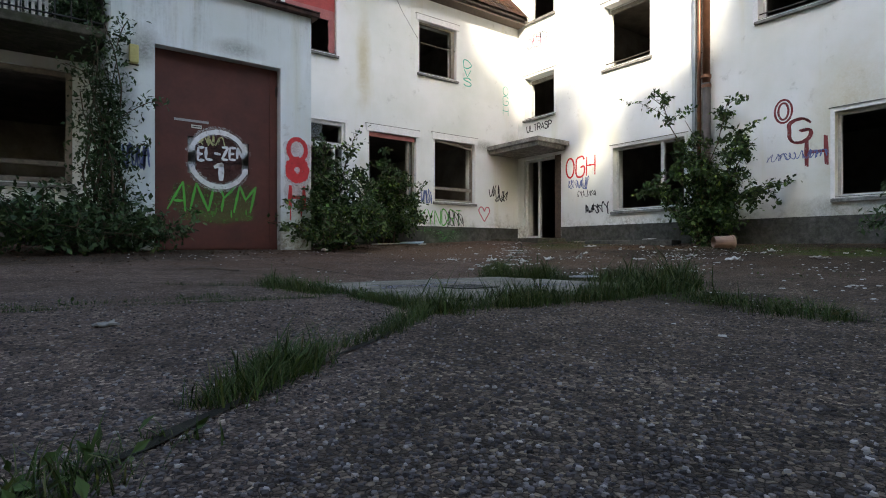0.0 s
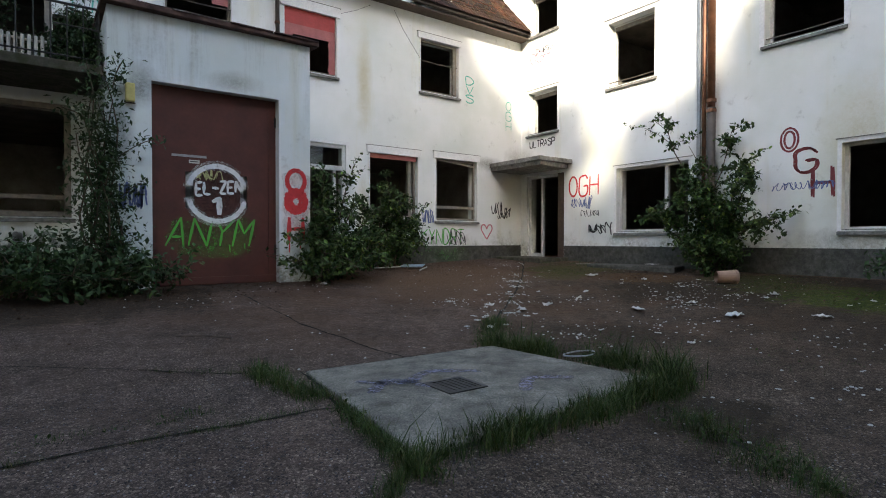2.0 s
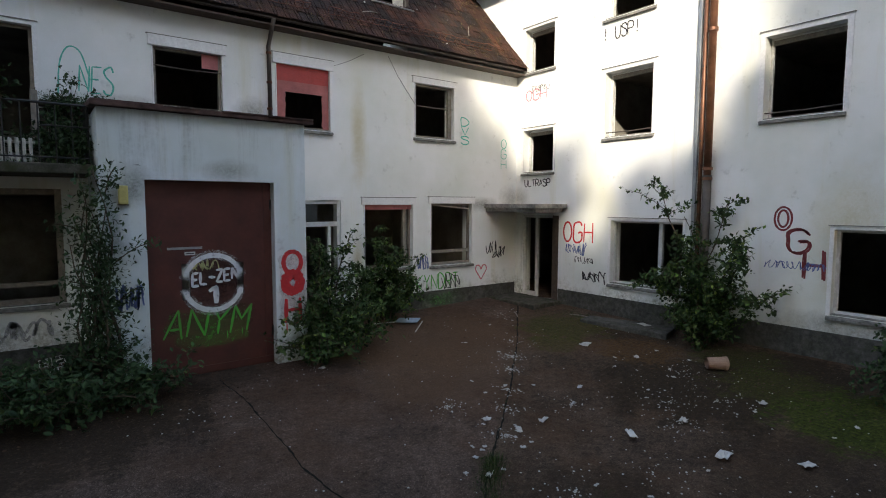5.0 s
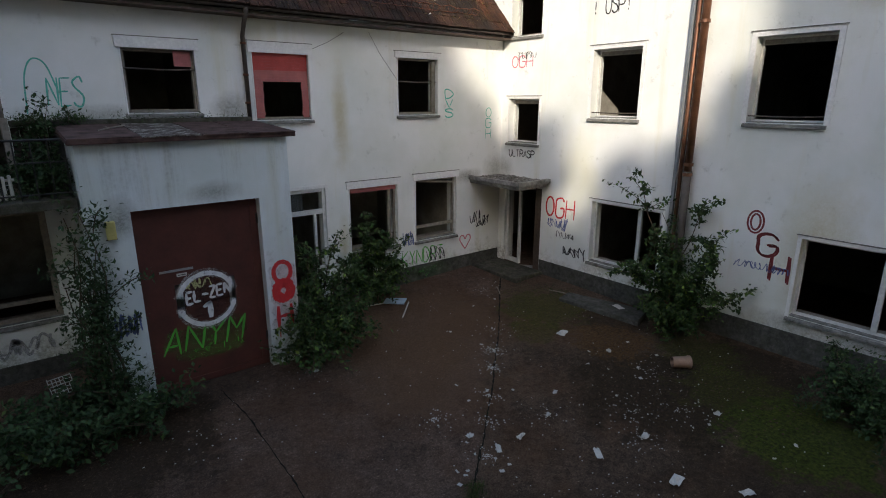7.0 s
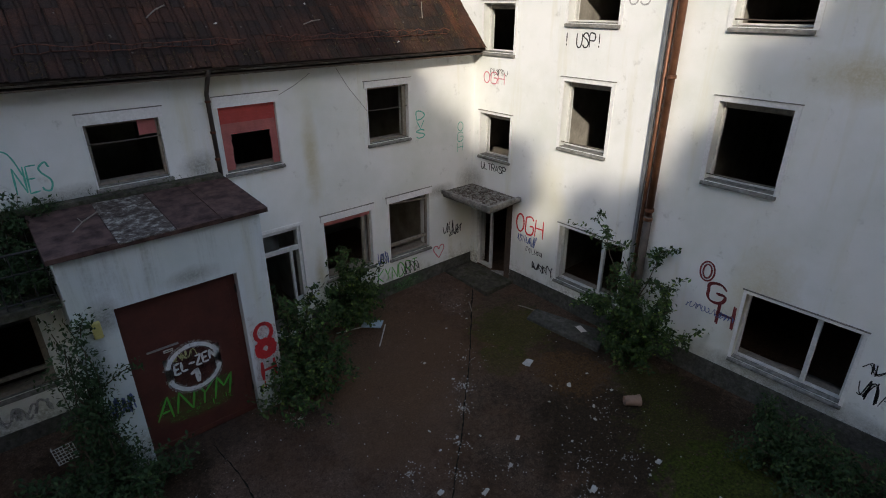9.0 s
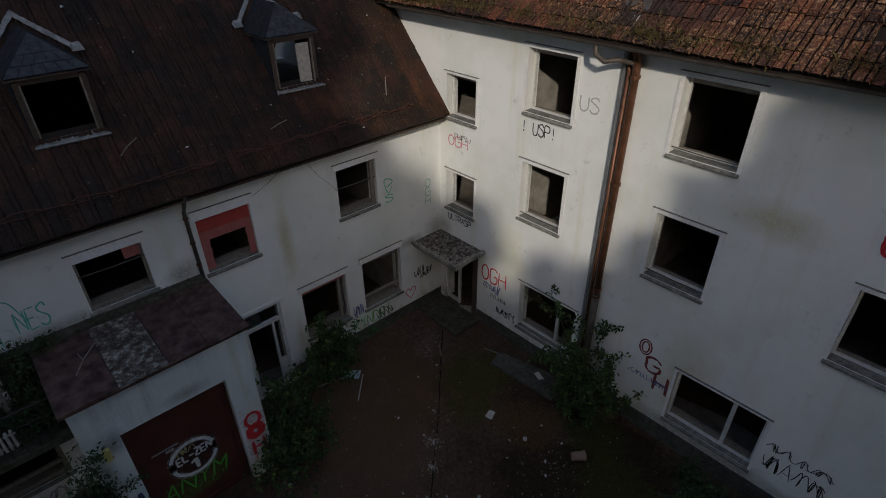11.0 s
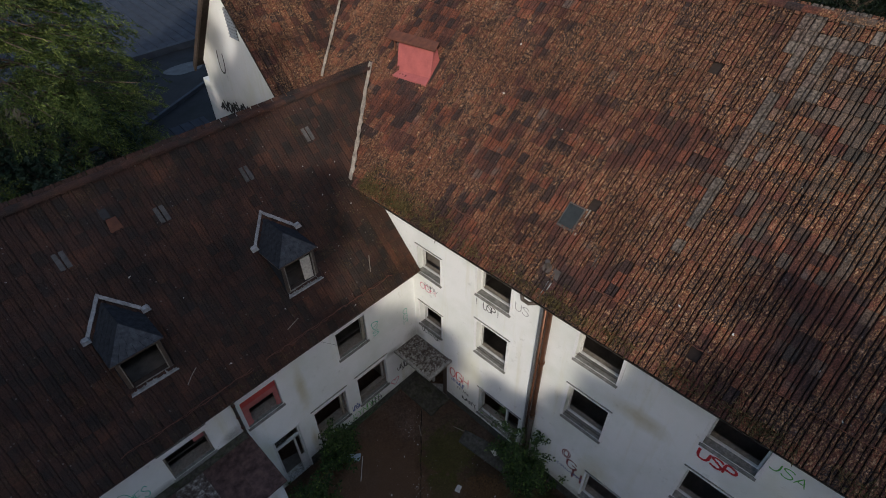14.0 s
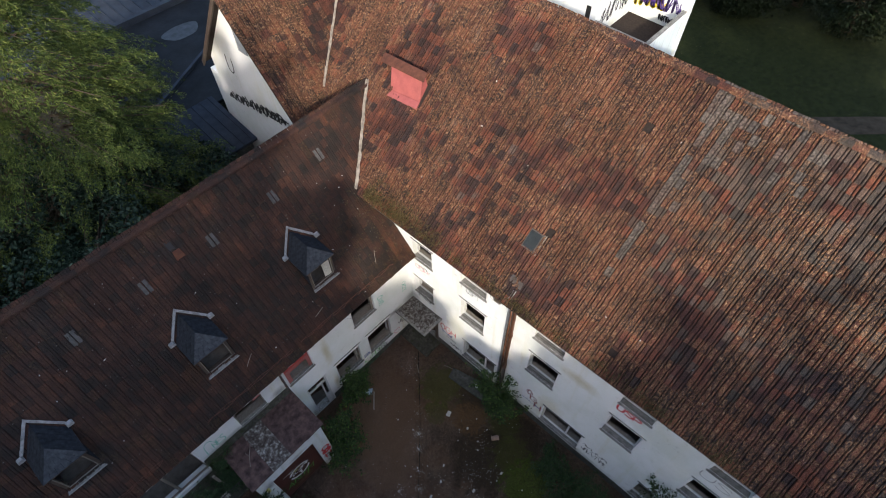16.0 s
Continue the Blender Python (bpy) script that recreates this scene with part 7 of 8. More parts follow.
def graffiti(text, label, place, x0, z0, x1, z1, mat, width, slant=0.0, seed=1, double=0.0, vertical=False, rise=0.0, drips=0):
    """Letters between two corners of the wall; x runs as one reads."""
    rnd = random.Random(seed)
    GRAF[0] += 1
    lift = 0.004 + 0.0004 * (GRAF[0] % 6)
    root = thing("graffiti", label, "graffiti", "graffiti on the walls")
    n = len(text)
    for i, ch in enumerate(text):
        if ch == " ":
            continue
        if vertical:
            lw, lh = (x1 - x0) * 0.9, (z1 - z0) / n * 0.86
            ox, oz = x0 + rise * i, z1 - (z1 - z0) * (i + 0.93) / n
        else:
            lw, lh = (x1 - x0) / n * 0.80, (z1 - z0)
            ox, oz = x0 + (x1 - x0) * (i + 0.1) / n, z0 + rise * i
        skin = Build()
        if ch in "@~w":
            ph, f1, f2 = rnd.uniform(0, 6.28), rnd.uniform(7, 13), rnd.uniform(9, 17)
            tall = rnd.uniform(0.6, 1.0)
            for k in range(1 if ch == "~" else 2):
                pts = [(ox + lw * (-0.1 + 1.2 * t + 0.22 * math.sin(f1 * t + ph + k) + slant * 0.4), oz + lh * (0.5 + 0.48 * tall * math.sin(f2 * t + ph * 2 + k * 1.7) + rnd.gauss(0, 0.06))) for t in (i_ / 13 for i_ in range(14))]
                stroke(skin, place, pts, width * rnd.uniform(0.8, 1.1), lift, rnd)
            part("letter", skin, mat, root, tidy=False)
            continue
        if ch == "O":
            for gap in (0.0, double * 1.6) if double else (0.0,):
                ring_pts = [(ox + lw * 0.5 + (lw * 0.5 - gap) * math.cos(1.3 + 6.4 * k / 16), oz + lh * 0.5 + (lh * 0.5 - gap) * math.sin(1.3 + 6.4 * k / 16)) for k in range(17)]
                stroke(skin, place, ring_pts, width, lift, rnd)
            part("letter", skin, mat, root, tidy=False)
            continue
        for s in GLYPH[ch]:
            pts = [(ox + lw * (int(p[0]) / 4 + slant * int(p[1]) / 6) + rnd.gauss(0, lw * 0.02 if lw > 0 else -lw * 0.02), oz + lh * int(p[1]) / 6 + rnd.gauss(0, lh * 0.02)) for p in s.split()]
            if ch not in ROUND and len(pts) > 2:
                for p, q in zip(pts, pts[1:]):
                    stroke(skin, place, [p, q], width, lift, rnd)
            else:
                stroke(skin, place, pts, width, lift, rnd)
            if double:
                stroke(skin, place, [(u + double, v - abs(double) * 0.6) for u, v in pts], width, lift, rnd)
        part("letter", skin, mat, root, tidy=False)
    skin = Build()
    for k in range(drips):
        x, z = x0 + (x1 - x0) * rnd.random(), z0 + (z1 - z0) * rnd.uniform(0, 0.3)
        stroke(skin, place, [(x, z), (x, z - rnd.uniform(0.05, 0.2))], width * 0.35, lift, rnd)
    if drips:
        part("drip", skin, mat, root, tidy=False)
    return root


P_RED = spray("spray_red", (0.55, 0.028, 0.035))
P_PINK = spray("spray_pink", (0.64, 0.20, 0.25), 0.46)
P_BROWN = spray("spray_dark_red", (0.20, 0.028, 0.030))
P_BLACK = spray("spray_black", (0.018, 0.018, 0.022))
P_GREY = spray("spray_faded", (0.40, 0.40, 0.40), 0.55)
P_GREEN = spray("spray_green", (0.07, 0.36, 0.05))
P_GATE = spray("thin_spray_green", (0.06, 0.27, 0.04), 0.3)
P_TEAL = spray("spray_teal", (0.10, 0.48, 0.36))
P_BLUE = spray("spray_blue", (0.10, 0.14, 0.32))
P_WHITE = spray("spray_white", (0.68, 0.69, 0.70))
P_FAINT = spray("worn_violet_paint", (0.115, 0.112, 0.16), 0.58)
P_VIOLET = spray("spray_violet", (0.09, 0.05, 0.20))
P_YELLOW_WALL = spray("spray_bright_yellow", (0.66, 0.52, 0.04))
P_YELL = spray("spray_yellow", (0.50, 0.48, 0.22), 0.5)

# on the tall wing one reads towards smaller y
flip = lambda a, d, z: on_right(-a, d, z)
graffiti("OGH", "red sprayed letters OGH on white wall", flip, -9.06, 2.0, -8.14, 2.47, P_RED, 0.045, 0.05, 1)
graffiti("@~@w", "black illegible scribbled tag", flip, -8.98, 1.68, -8.36, 1.98, P_BLUE, 0.018, 0.1, 2)
graffiti("~~w", "black illegible scribbled tag", flip, -8.7, 1.48, -8.12, 1.66, P_BLACK, 0.014, 0.1, 3)
graffiti("@w~", "black illegible scribbled tag", flip, -8.46, 1.06, -7.75, 1.34, P_BLACK, 0.025, 0.15, 4)
graffiti("O", "dark red doubled letter O", flip, -4.30, 2.46, -3.96, 2.86, P_BROWN, 0.035, 0.0, 5, double=0.035)
graffiti("G", "dark red doubled letter G", flip, -4.08, 2.10, -3.70, 2.48, P_BROWN, 0.035, 0.0, 6, double=0.03)
graffiti("H", "dark red doubled letter H", flip, -3.82, 1.66, -3.46, 2.14, P_BROWN, 0.045, 0.0, 7, double=0.03)
graffiti("~w~~w~", "blue illegible writing on the white wall", flip, -4.42, 1.78, -3.45, 1.94, P_BLUE, 0.012, 0.1, 8)
graffiti("ULTRASP", "black sprayed word under a window", flip, -10.40, 3.36, -9.50, 3.53, P_BLACK, 0.028, 0.0, 9)
graffiti("! USP!", "black sprayed letters USP under a window", flip, -8.02, 6.54, -7.06, 6.80, P_BLACK, 0.028, 0.0, 10)
graffiti("USP", "red sprayed letters USP under a window", flip, -1.20, 6.46, -0.30, 6.78, P_RED, 0.065, 0.0, 11)
graffiti("USA", "green sprayed letters USA beside a window", flip, -0.02, 7.56, 0.74, 7.84, P_GREEN, 0.03, 0.0, 111)
graffiti("US", "faded grey letters US beside a window", flip, -6.60, 7.35, -6.12, 7.64, P_GREY, 0.03, 0.0, 12)
graffiti("OGH", "faded pink letters OGH", flip, -10.40, 5.56, -9.66, 5.82, P_PINK, 0.03, 0.0, 13)
graffiti("~w~", "black illegible scribble over pink letters", flip, -10.2, 5.74, -9.56, 5.92, P_BLACK, 0.012, 0.0, 14)
graffiti("w~w", "large black illegible tag low on the wall", flip, -1.42, 1.85, -0.30, 2.1, P_BLACK, 0.016, 0.1, 15)
graffiti("@A~@", "black illegible tag with a bold A", flip, -1.35, 1.35, -0.30, 1.80, P_BLACK, 0.02, 0.1, 151)
graffiti("US", "faded grey scrawl on the wall", flip, 1.75, 6.3, 2.8, 6.7, P_GREY, 0.03, 0.0, 16)
on_gable = lambda a, d, z: (gx + d, -a, z)
graffiti("@@@@@@@", "large black illegible tag on the gable wall", on_gable, -21.4, 8.25, -17.6, 8.6, P_BLACK, 0.06, 0.1, 17, rise=0.12)
graffiti("w@w@w@w@w", "black illegible scrawl on the gable wall", on_gable, -21.8, 8.0, -17.2, 8.4, P_BLACK, 0.07, 0.1, 171, rise=0.1)
graffiti("U", "black sprayed mark on the gable wall", on_gable, -20.9, 9.9, -20.4, 10.7, P_BLACK, 0.06, 0.2, 18)
# low wing
graffiti("DVS", "teal letters DVS one above the other", on_left, 8.58, 4.36, 8.84, 5.02, P_TEAL, 0.028, 0.0, 21, vertical=True)
graffiti("OGH", "pale teal letters OGH one above the other", on_left, 9.92, 3.80, 10.12, 4.60, P_TEAL, 0.02, 0.0, 22, vertical=True)
graffiti("KYNDRT", "green sprayed word low on the wall", on_left, 7.22, 0.84, 8.52, 1.20, P_GREEN, 0.03, 0.05, 23)
graffiti("@@", "dark illegible scribble over green word", on_left, 8.02, 0.80, 8.54, 1.20, P_BLACK, 0.018, 0.1, 24)
heart = thing("graffiti", "faded pink sprayed heart low on the wall", "graffiti", "graffiti on the walls")
for sx in (-1, 1):
    b = Build()
    stroke(b, on_left, [(9.26, 1.22), (9.26 + sx * 0.06, 1.32), (9.26 + sx * 0.15, 1.32), (9.26 + sx * 0.18, 1.22), (9.26 + sx * 0.09, 1.08), (9.26, 0.96)], 0.035, 0.0052, random.Random(25))
    part("stroke", b, P_PINK, heart, tidy=False)
graffiti("~@w", "black illegible tag by the entrance", on_left, 9.44, 1.58, 10.06, 1.98, P_BLACK, 0.024, 0.2, 26, rise=-0.06)
graffiti("@w", "blue-black illegible tag beside a window", on_left, 7.30, 1.30, 7.60, 1.72, P_BLUE, 0.02, 0.0, 27)
graffiti("NES", "green sprayed letters above the annex", on_left, 0.72, 4.68, 1.22, 5.10, P_TEAL, 0.028, 0.2, 28)
flat_on = lambda a, d, z: (a, z, g(a, z) + 0.026 - d * 0.5)
for i, pts in enumerate(([(1.75, 3.2), (2.0, 3.0), (2.3, 3.15), (2.6, 2.95)], [(1.7, 2.9), (1.95, 3.1), (2.1, 2.8)], [(2.5, 2.4), (2.75, 2.6), (3.0, 2.45)])):
    mark = Build()
    stroke(mark, flat_on, pts, 0.085, 0.002, random.Random(90 + i))
    tagged(part("paint_mark", mark, P_FAINT, None, tidy=False), "faint blue-violet paint mark on the drain slab", "paint mark", "paint marks on the slab")
arc = Build()
stroke(arc, on_left, [(0.46, 4.56), (0.50, 5.1), (0.62, 5.36), (0.78, 5.30), (0.88, 4.95)], 0.022, 0.005, random.Random(3))
tagged(part("graffiti", arc, P_TEAL, None, tidy=False), "green sprayed arch above the annex", "graffiti", "graffiti on the walls")
graffiti("@~", "grey sprayed swirl below a window", on_left, -0.5, 0.72, 0.25, 1.1, P_GREY, 0.04, 0.1, 29)
# annex and gate
graffiti("O", "red sprayed ring on the annex wall", on_annex, 3.30, 1.74, 3.68, 2.10, P_RED, 0.075, 0.0, 31)
graffiti("O", "solid red sprayed blot on the annex wall", on_annex, 3.33, 1.44, 3.65, 1.72, P_RED, 0.17, 0.0, 32)
graffiti("H", "red sprayed letter H on the annex wall", on_annex, 3.34, 0.92, 3.64, 1.32, P_RED, 0.07, 0.0, 33, drips=3)
graffiti("w~@", "blue illegible tag on the annex wall", on_annex, 0.95, 1.38, 1.26, 1.75, P_BLUE, 0.02, 0.0, 34)
MIST_WHITE, MIST_BLACK, MIST_GREEN, MIST_RED = mist("mist_white", (0.66, 0.67, 0.68), 0.75), mist("mist_black", (0.012, 0.011, 0.011), 0.95), mist("mist_green", (0.07, 0.34, 0.05), 0.7), mist("mist_red", (0.50, 0.03, 0.035), 0.6)


def haze(label, place, lines, width, mat, lift, seed):
    """Overspray along lines, as a thing of its own."""
    root = thing("graffiti", label, "graffiti", "graffiti on the walls")
    for i, line in enumerate(lines):
        b = Build()
        stroke(b, place, line, width, lift, random.Random(seed + i))
        part("overspray", b, mat, root, tidy=False)
    return root


arc_of = lambda cx, cz, rx, rz, a0, a1, n=12: [(cx + math.cos(a0 + (a1 - a0) * i / n) * rx, cz + math.sin(a0 + (a1 - a0) * i / n) * rz) for i in range(n + 1)]
ring_root = thing("graffiti", "white sprayed ring round a dark field on the red gate", "graffiti", "graffiti on the walls")
for k in range(7):
    b = Build()
    z = 1.34 + k * 0.105
    half = 0.40 * math.sqrt(max(0.05, 1 - ((z - 1.66) / 0.42) ** 2))
    stroke(b, on_gate, [(2.28 - half, z), (2.28, z + 0.01), (2.28 + half, z)], 0.125, 0.0028, random.Random(700 + k))
    part("dark_field", b, MIST_BLACK, ring_root, tidy=False)
rr = random.Random(5)
for a0, a1 in ((0.30, 2.86), (3.40, 6.02)):
    b = Build()
    stroke(b, on_gate, arc_of(2.28, 1.66, 0.43, 0.43, a0, a1), 0.075, 0.0062, rr)
    part("arc", b, P_WHITE, ring_root, tidy=False)
    b = Build()
    stroke(b, on_gate, arc_of(2.28, 1.66, 0.43, 0.44, a0 - 0.12, a1 + 0.12), 0.15, 0.0045, rr)
    part("overspray", b, MIST_WHITE, ring_root, tidy=False)
graffiti("EL-ZEN", "white sprayed block letters on the gate", on_gate, 1.95, 1.63, 2.66, 1.82, P_WHITE, 0.045, 0.04, 36, rise=0.012)
one = thing("graffiti", "bold white sprayed figure one on the gate", "graffiti", "graffiti on the walls")
for pts, w in (([(2.31, 1.60), (2.305, 1.33)], 0.10), ([(2.33, 1.60), (2.20, 1.53)], 0.075)):
    b = Build()
    stroke(b, on_gate, pts, w, 0.0072, rr)
    part("stroke", b, P_WHITE, one, tidy=False)
graffiti("@w~", "yellowish illegible tag above white letters", on_gate, 1.96, 1.86, 2.34, 2.04, P_YELL, 0.016, 0.1, 38)
graffiti("ANYM", "green sprayed slanting letters across the gate", on_gate, 1.50, 0.84, 2.80, 1.27, P_GATE, 0.040, 0.34, 39, drips=3)
haze("green sprayed underline and mist below the letters", on_gate, [[(1.55, 0.95), (1.9, 1.05), (2.3, 0.92), (2.85, 1.04)], [(1.62, 1.18), (2.1, 1.10), (2.8, 1.2)], [(1.7, 0.80), (2.2, 0.76), (2.8, 0.80)]], 0.19, MIST_GREEN, 0.0036, 720)
haze("red mist round the red marks", on_annex, [[(3.50, 2.06), (3.49, 1.7), (3.50, 1.3), (3.49, 0.9)]], 0.46, MIST_RED, 0.0036, 730)
haze("green mist on the cement plinth", on_left, [[(7.3, 0.72), (7.8, 0.62), (8.5, 0.70)], [(7.6, 0.55), (8.3, 0.50)]], 0.16, MIST_GREEN, 0.030, 740)

# ---------------------------------------------------------------- behind the house
def seam_roof(name, label, low, high, x0, x1, n, mat):
    """A sheet roof with standing seams between two edges."""
    root = thing(name, label, "building")
    (ya, za), (yb, zb) = low, high
    part("roof", Build().hexa([(x0, ya, za - 0.12), (x1, ya, za - 0.12), (x1, yb, zb - 0.12), (x0, yb, zb - 0.12)], [(x0, ya, za), (x1, ya, za), (x1, yb, zb), (x0, yb, zb)]), mat, root)
    for i in range(n):
        x = x0 + (x1 - x0) * (i + 0.5) / n
        part("seam", Build().hexa([(x - 0.02, ya, za), (x + 0.02, ya, za), (x + 0.02, yb, zb), (x - 0.02, yb, zb)], [(x - 0.012, ya, za + 0.05), (x + 0.012, ya, za + 0.05), (x + 0.012, yb, zb + 0.05), (x - 0.012, yb, zb + 0.05)]), mat, root)
    part("wall", Build().box(x0 + 0.2, x1 - 0.2, min(ya, yb) + 0.2, max(ya, yb) - 0.2, -0.3, min(za, zb) - 0.12), M_PLINTH, root)
    return root


seam_roof("outbuilding", "low outbuilding with a blue-grey standing seam roof", (33.5, 6.4), (44.0, 7.2), 2.0, 22.0, 34, M_SEAM)
flat = thing("flat_extension", "low flat-roofed extension covered in dark felt", "building")
part("wall", Build().box(5.2, 17.0, 24.2, 33.0, -0.3, 6.3), M_PLINTH, flat)
part("roof", Build().box(5.0, 17.2, 24.0, 33.2, 6.3, 6.45), plain("dark_roof_felt", (0.017, 0.019, 0.022), 0.85, 0, 0.35, 0.8, 0.1), flat)
part("upstand", Build().box(5.0, 17.2, 33.2, 33.5, 6.3, 6.8), M_SEAM, flat)
part("upstand", Build().hexa([(7.0, 24.9, 6.45), (12.5, 27.9, 6.45), (12.45, 28.05, 6.45), (6.95, 25.05, 6.45)], [(7.0, 24.9, 6.62), (12.5, 27.9, 6.62), (12.45, 28.05, 6.62), (6.95, 25.05, 6.62)]), M_SEAM, flat)
part("puddle_mark", Build().put([(12.6 + math.cos(a) * 1.05 * (1 + 0.12 * math.sin(3 * a)), 30.6 + math.sin(a) * 0.75 * (1 + 0.1 * math.cos(2 * a)), 6.455) for a in np.linspace(0, 6.283, 25)[:-1]], [tuple(range(24))]), plain("dried_puddle", (0.034, 0.038, 0.043), 0.6, 0, 0.6, 3.0, 0.1), flat, "dried pale puddle mark")
seam_roof("lean_to", "small lean-to with a blue-grey sheet roof", (20.6, 6.3), (24.0, 6.9), 7.2, 10.35, 7, M_SEAM)

b = Build()
side = [(30.0, 8.6), (33.6, 4.4), (36.2, 1.6), (39.5, -2.0), (44.0, -7.5)]
for (xa, ya), (xb, yb_) in zip(side, side[1:]):
    b.put([(xa, ya, 0.515), (xa + 1.1, ya + 1.2, 0.515), (xb + 1.1, yb_ + 1.2, 0.515), (xb, yb_, 0.515)], [(0, 1, 2, 3)])
structure("path", "brown trodden earth path across the dark lawn", "path", b, plain("trodden_earth", (0.050, 0.040, 0.028), 0.95, 0, 0.4, 2.0, 0.4))
rear = thing("rear_building", "white rendered building with a roof terrace and graffiti", "building")
RX = 27.0
tower = part("tower", Build().box(RX, RX + 5, 13.15, 18.0, -0.3, 13.0), M_WHITE, rear)
# black plate on the solid wall, painted dark like a window opening
part("slit_window", Build().box(RX - 0.012, RX, 13.5, 13.78, 7.5, 8.3), M_IRON, tower)
part("window_sill", Build().box(RX - 0.10, RX - 0.001, 13.42, 13.86, 7.42, 7.49), M_SILL, tower)
part("wall", Build().box(31.0, 31.3, 9.85, 13.147, -0.3, 11.0), M_WHITE, rear)
part("terrace_floor", Build().box(RX + 0.05, 30.997, 10.152, 13.147, 6.2, 6.4), M_DECK, rear)
part("parapet", Build().box(RX - 0.1, RX + 0.048, 10.0, 13.147, -0.3, 7.6), M_ANNEX, rear)
part("parapet", Build().box(RX + 0.05, 30.997, 10.0, 10.15, -0.3, 7.6), M_ANNEX, rear)
part("coping", Build().box(RX - 0.13, RX + 0.08, 9.97, 13.146, 7.602, 7.66), M_CONC, rear)
part("coping", Build().box(RX + 0.082, 30.995, 9.97, 10.18, 7.602, 7.66), M_CONC, rear)
on_rear = lambda a, d, z: (31.0 + d, -a, z)
on_side = lambda a, d, z: (a, 13.15 + d, z)
graffiti("@w@", "yellow sprayed blots on the terrace wall", on_rear, -13.0, 7.1, -11.2, 7.8, P_YELLOW_WALL, 0.22, 0.0, 71)
graffiti("w@w@w", "purple outlined illegible tag on the terrace wall", on_rear, -13.0, 7.2, -10.4, 8.1, P_VIOLET, 0.07, 0.1, 72)
graffiti("w@w", "black illegible tag on the terrace wall", on_rear, -11.4, 6.6, -10.4, 7.0, P_BLACK, 0.05, 0.0, 73)
graffiti("@w~@", "black illegible scribble on the tower side", on_side, 27.6, 7.0, 30.5, 8.2, P_BLACK, 0.07, 0.0, 74)

cyp = thing("cypress_tree", "tall sunlit yellow-green cypress with drooping sprays", "tree")
rnd = random.Random(501)
foot = Vector((3.0, 21.7, 0.4))
part("trunk", Build().tube([foot + Vector((0, 0, z)) for z in (0, 6, 12, 20)], [0.5, 0.4, 0.28, 0.05], 10), M_BARK, cyp, smooth=True)
wood, pts, ways = Build(), [], []
for k in range(1200):
    z = 5.5 + 15.7 * (rnd.random() ** 0.85)
    a = rnd.uniform(0, 6.283)
    r = 7.2 * max(0.03, 1 - max(0.0, (z - 6)) / 15.5) ** 0.6
    r *= 0.84 + 0.26 * noise.noise((math.cos(a) * 2.2, math.sin(a) * 2.2, z * 0.55)) + rnd.uniform(-0.10, 0.05)
    out = Vector((math.cos(a), math.sin(a), 0))
    side = Vector((-out.y, out.x, 0))
    tip = Vector((foot.x, foot.y, z)) + out * r
    start = Vector((foot.x, foot.y, z + 0.2)) + out * r * 0.25
    if k % 4 == 0:
        wood.tube([start, (start + tip) / 2 + Vector((0, 0, 0.15)), tip], [0.05, 0.03, 0.008], 4)
    for q in range(5):
        turn = rnd.uniform(-0.9, 0.9)
        way = (out * math.cos(turn) + side * math.sin(turn) + Vector((0, 0, -0.35))).normalized()
        end = start.lerp(tip, rnd.uniform(0.55, 1.0)) + way * rnd.uniform(0.2, 0.6) + Vector((0, 0, rnd.gauss(0, 0.12)))
        length = rnd.uniform(0.5, 0.95)
        for j in range(56):
            t = rnd.random()
            w = 0.17 * (1 - t * 0.85)
            pts.append(end - way * length * (1 - t) + side * rnd.gauss(0, w) + Vector((0, 0, rnd.gauss(0, 0.04) - 0.22 * t * t)))
            ways.append((way.x * 0.9, way.y * 0.9, -0.3))
part("branchwork", wood, M_BARK, cyp, tidy=False)
leaves("sprays", pts, 0.12, M_CYPRESS, cyp, 502, droop=0.1, aspect=0.24, lean=np.array(ways))
for i, (x, y, top, r) in enumerate(((2.6, 17.6, 10.9, 2.0), (5.2, 19.6, 9.4, 2.0), (-0.6, 18.0, 10.4, 2.4), (-4.2, 19.2, 11.0, 2.8), (7.2, 21.0, 7.6, 1.7), (-7.5, 20.5, 12.0, 3.2), (-2.0, 23.5, 12.5, 3.4), (0.8, 16.9, 9.8, 1.7), (4.2, 17.6, 9.0, 1.6), (-2.6, 17.2, 10.0, 1.8), (-5.6, 17.4, 10.2, 2.0), (1.4, 20.4, 12.0, 2.6), (4.6, 20.2, 11.0, 2.3), (-0.8, 21.0, 11.5, 2.6), (6.6, 19.4, 8.0, 1.5))):
    tree("broadleaf_tree", "bluish broadleaf tree behind the low wing, darkened as in shade", (x, y, 0.4), top, r, 520 + i, 7000, 0.17, M_BLUEGREEN, 22, 0.3)
for i, (x, y, top, r) in enumerate(((50, 8, 9, 4.5), (54, 1, 10, 5), (56, 12, 12, 5), (44, 20, 12, 5), (33, 24, 11, 4.5), (30, -12, 12, 4.5), (49, 4, 6, 3.6), (47, 14, 8, 4.0), (60, -6, 12, 5), (58, 6, 14, 5), (46, 11, 4, 2.5), (-6, 30, 15, 5), (-2, 36, 16, 5), (8, 50, 15, 5.5), (18, 52, 15, 5.5), (0, 46, 16, 5.5), (28, 48, 16, 6), (-10, 27, 14, 5))):
    tree("far_tree", "green tree in the grounds behind, leaves darkened as in deep shade", (x, y, 0.4), top, r, 560 + i, 9000, 0.24, M_WOODS, 20, 0.1)

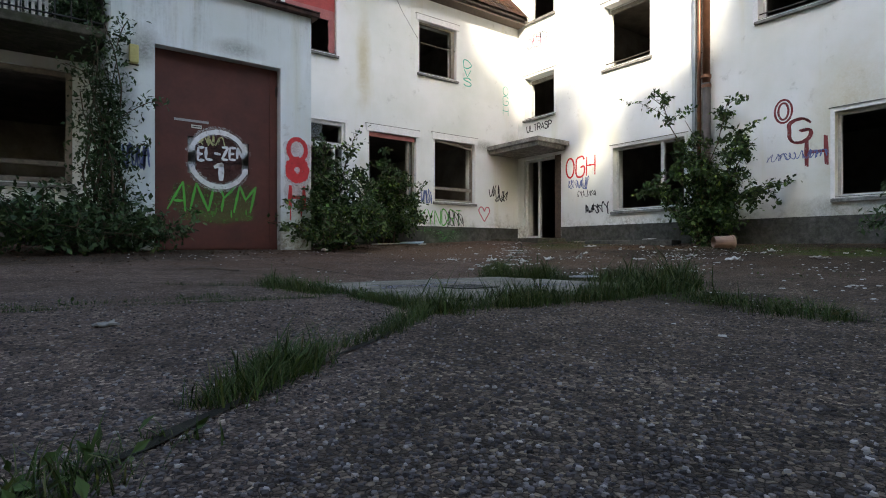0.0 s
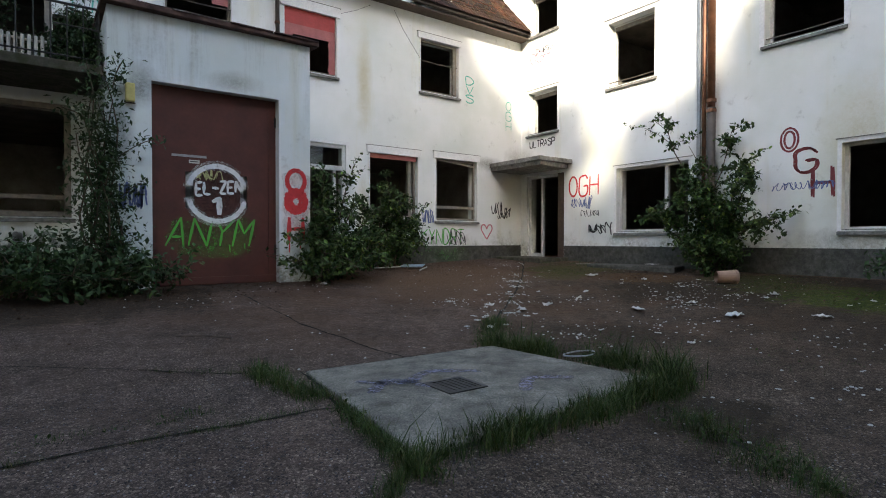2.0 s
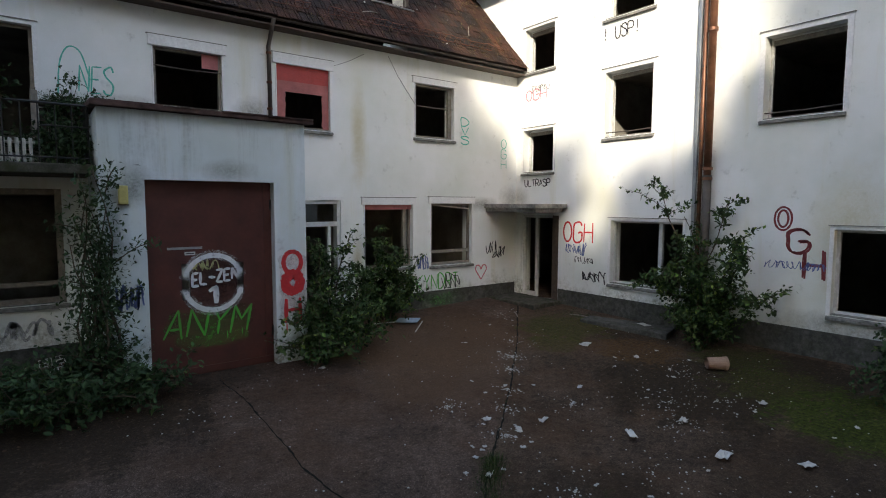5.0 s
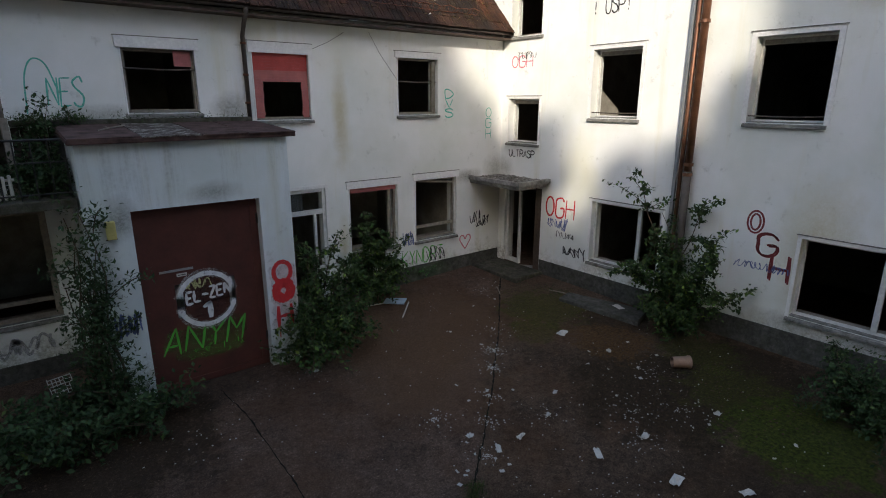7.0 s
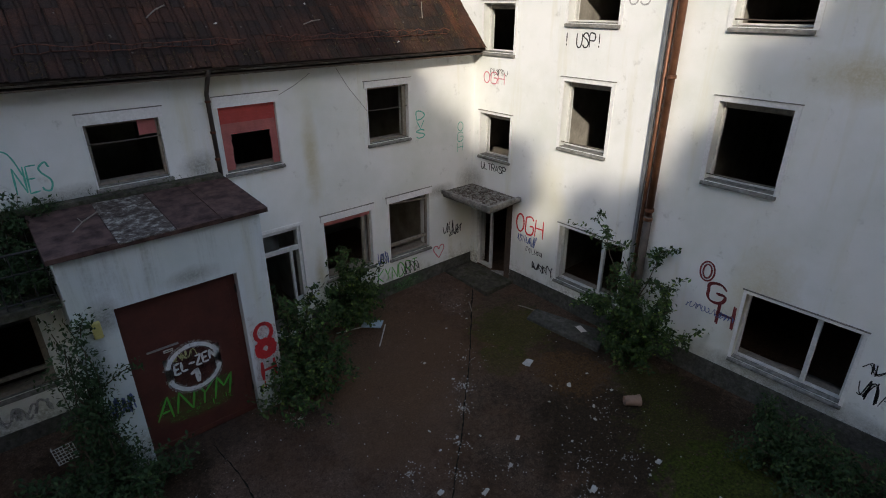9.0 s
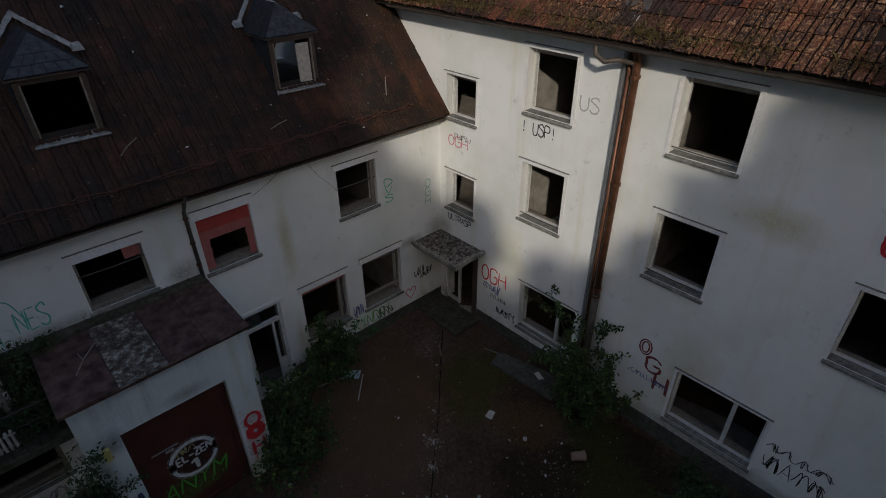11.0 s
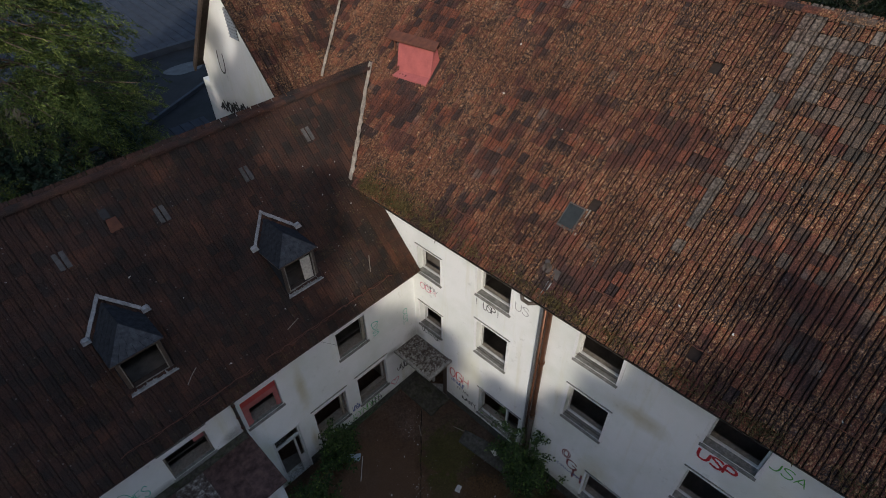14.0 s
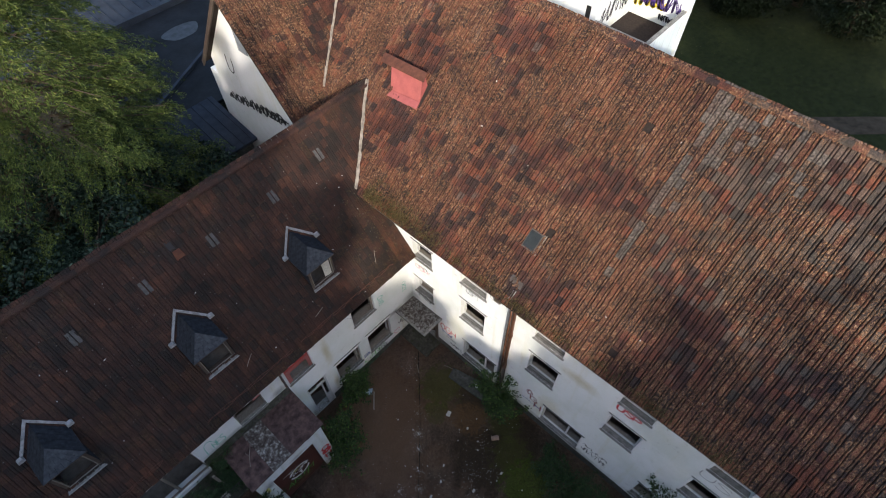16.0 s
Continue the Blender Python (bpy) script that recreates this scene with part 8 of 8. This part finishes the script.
# tall unseen trees added on the sun's side to shape the yard's shade
SHADE_TREES = [(-16.0, 18.84, 3.6), (-12.0, 17.94, 3.4), (-8.6, 16.85, 3.0), (-6.0, 15.59, 2.4), (-4.5, 13.82, 1.5), (-6.0, 13.46, 1.8), (-8.6, 14.54, 2.6), (-11.4, 15.65, 2.8), (-14.2, 16.2, 3.0), 
         (-9.8, 13.59, 2.6), (-12.8, 14.17, 2.8), (-5.4, 14.86, 1.6), (-13.5, 17.12, 3.4), (-10.0, 16.02, 3.2), (-7.0, 14.52, 2.6), (-4.6, 12.36, 2.0), (-2.7, 11.92, 1.1), (-1.4, 10.38, 1.0), 
         (-0.45, 10.36, 0.75), (0.08, 10.48, 0.5), (1.75, 9.26, 0.6), (2.7, 9.02, 0.8), (3.0, 8.75, 1.4), (0.4, 7.51, 2.2), (-7.4, 19.19, 1.1), (-5.9, 19.91, 0.9), (-8.6, 20.45, 0.9), 
         (-6.6, 21.3, 0.8), (-7.4, 16.69, 1.5), (-6.0, 16.79, 1.2), (-4.9, 15.9, 1.0), (-3.7, 15.93, 0.7), (-4.3, 15.46, 0.9), (4.1, 11.0, 0.7), (-2.4, 11.97, 0.7), (-1.7, 11.25, 0.5), 
         (5.4, 11.28, 1.3), (5.5, 9.51, 1.4), (6.8, 10.68, 1.6), (4.9, 12.36, 0.8), (-2.0, 9.53, 1.6), (2.4, 7.27, 2.2), (4.5, 9.97, 1.2), (5.8, 12.8, 1.5), (7.2, 14.4, 1.8), 
         (9.2, 15.2, 2.3), (11.9, 15.46, 2.9), (15.0, 16.03, 3.2), (19.0, 16.77, 3.6), (23.5, 17.57, 3.8), (19.6, 20.44, 2.6), (23.0, 21.85, 3.2), (27.0, 22.96, 3.6), (7.6, 12.2, 2.4), 
         (10.4, 13.5, 2.8), (13.6, 14.27, 3.2)]
for i, (u, v, r) in enumerate(SHADE_TREES):
    s = SUN_DIR
    hh = Vector((s.x, s.y, 0)).normalized()
    e1 = Vector((-hh.y, hh.x, 0))
    e2 = Vector((-hh.x * s.z, -hh.y * s.z, math.hypot(s.x, s.y)))
    p = e1 * u + e2 * v + s * (20.0 + 2.5 * (i % 3))
    tree("shade_tree", "tall broadleaf tree out of view, added to shade the yard", (p.x, p.y, 0.0), p.z, r, 600 + i, 6500 if r < 1.65 else 2800 if 8 < u < 21 else 9000, 0.52, M_WOODS, 30, 0.06)
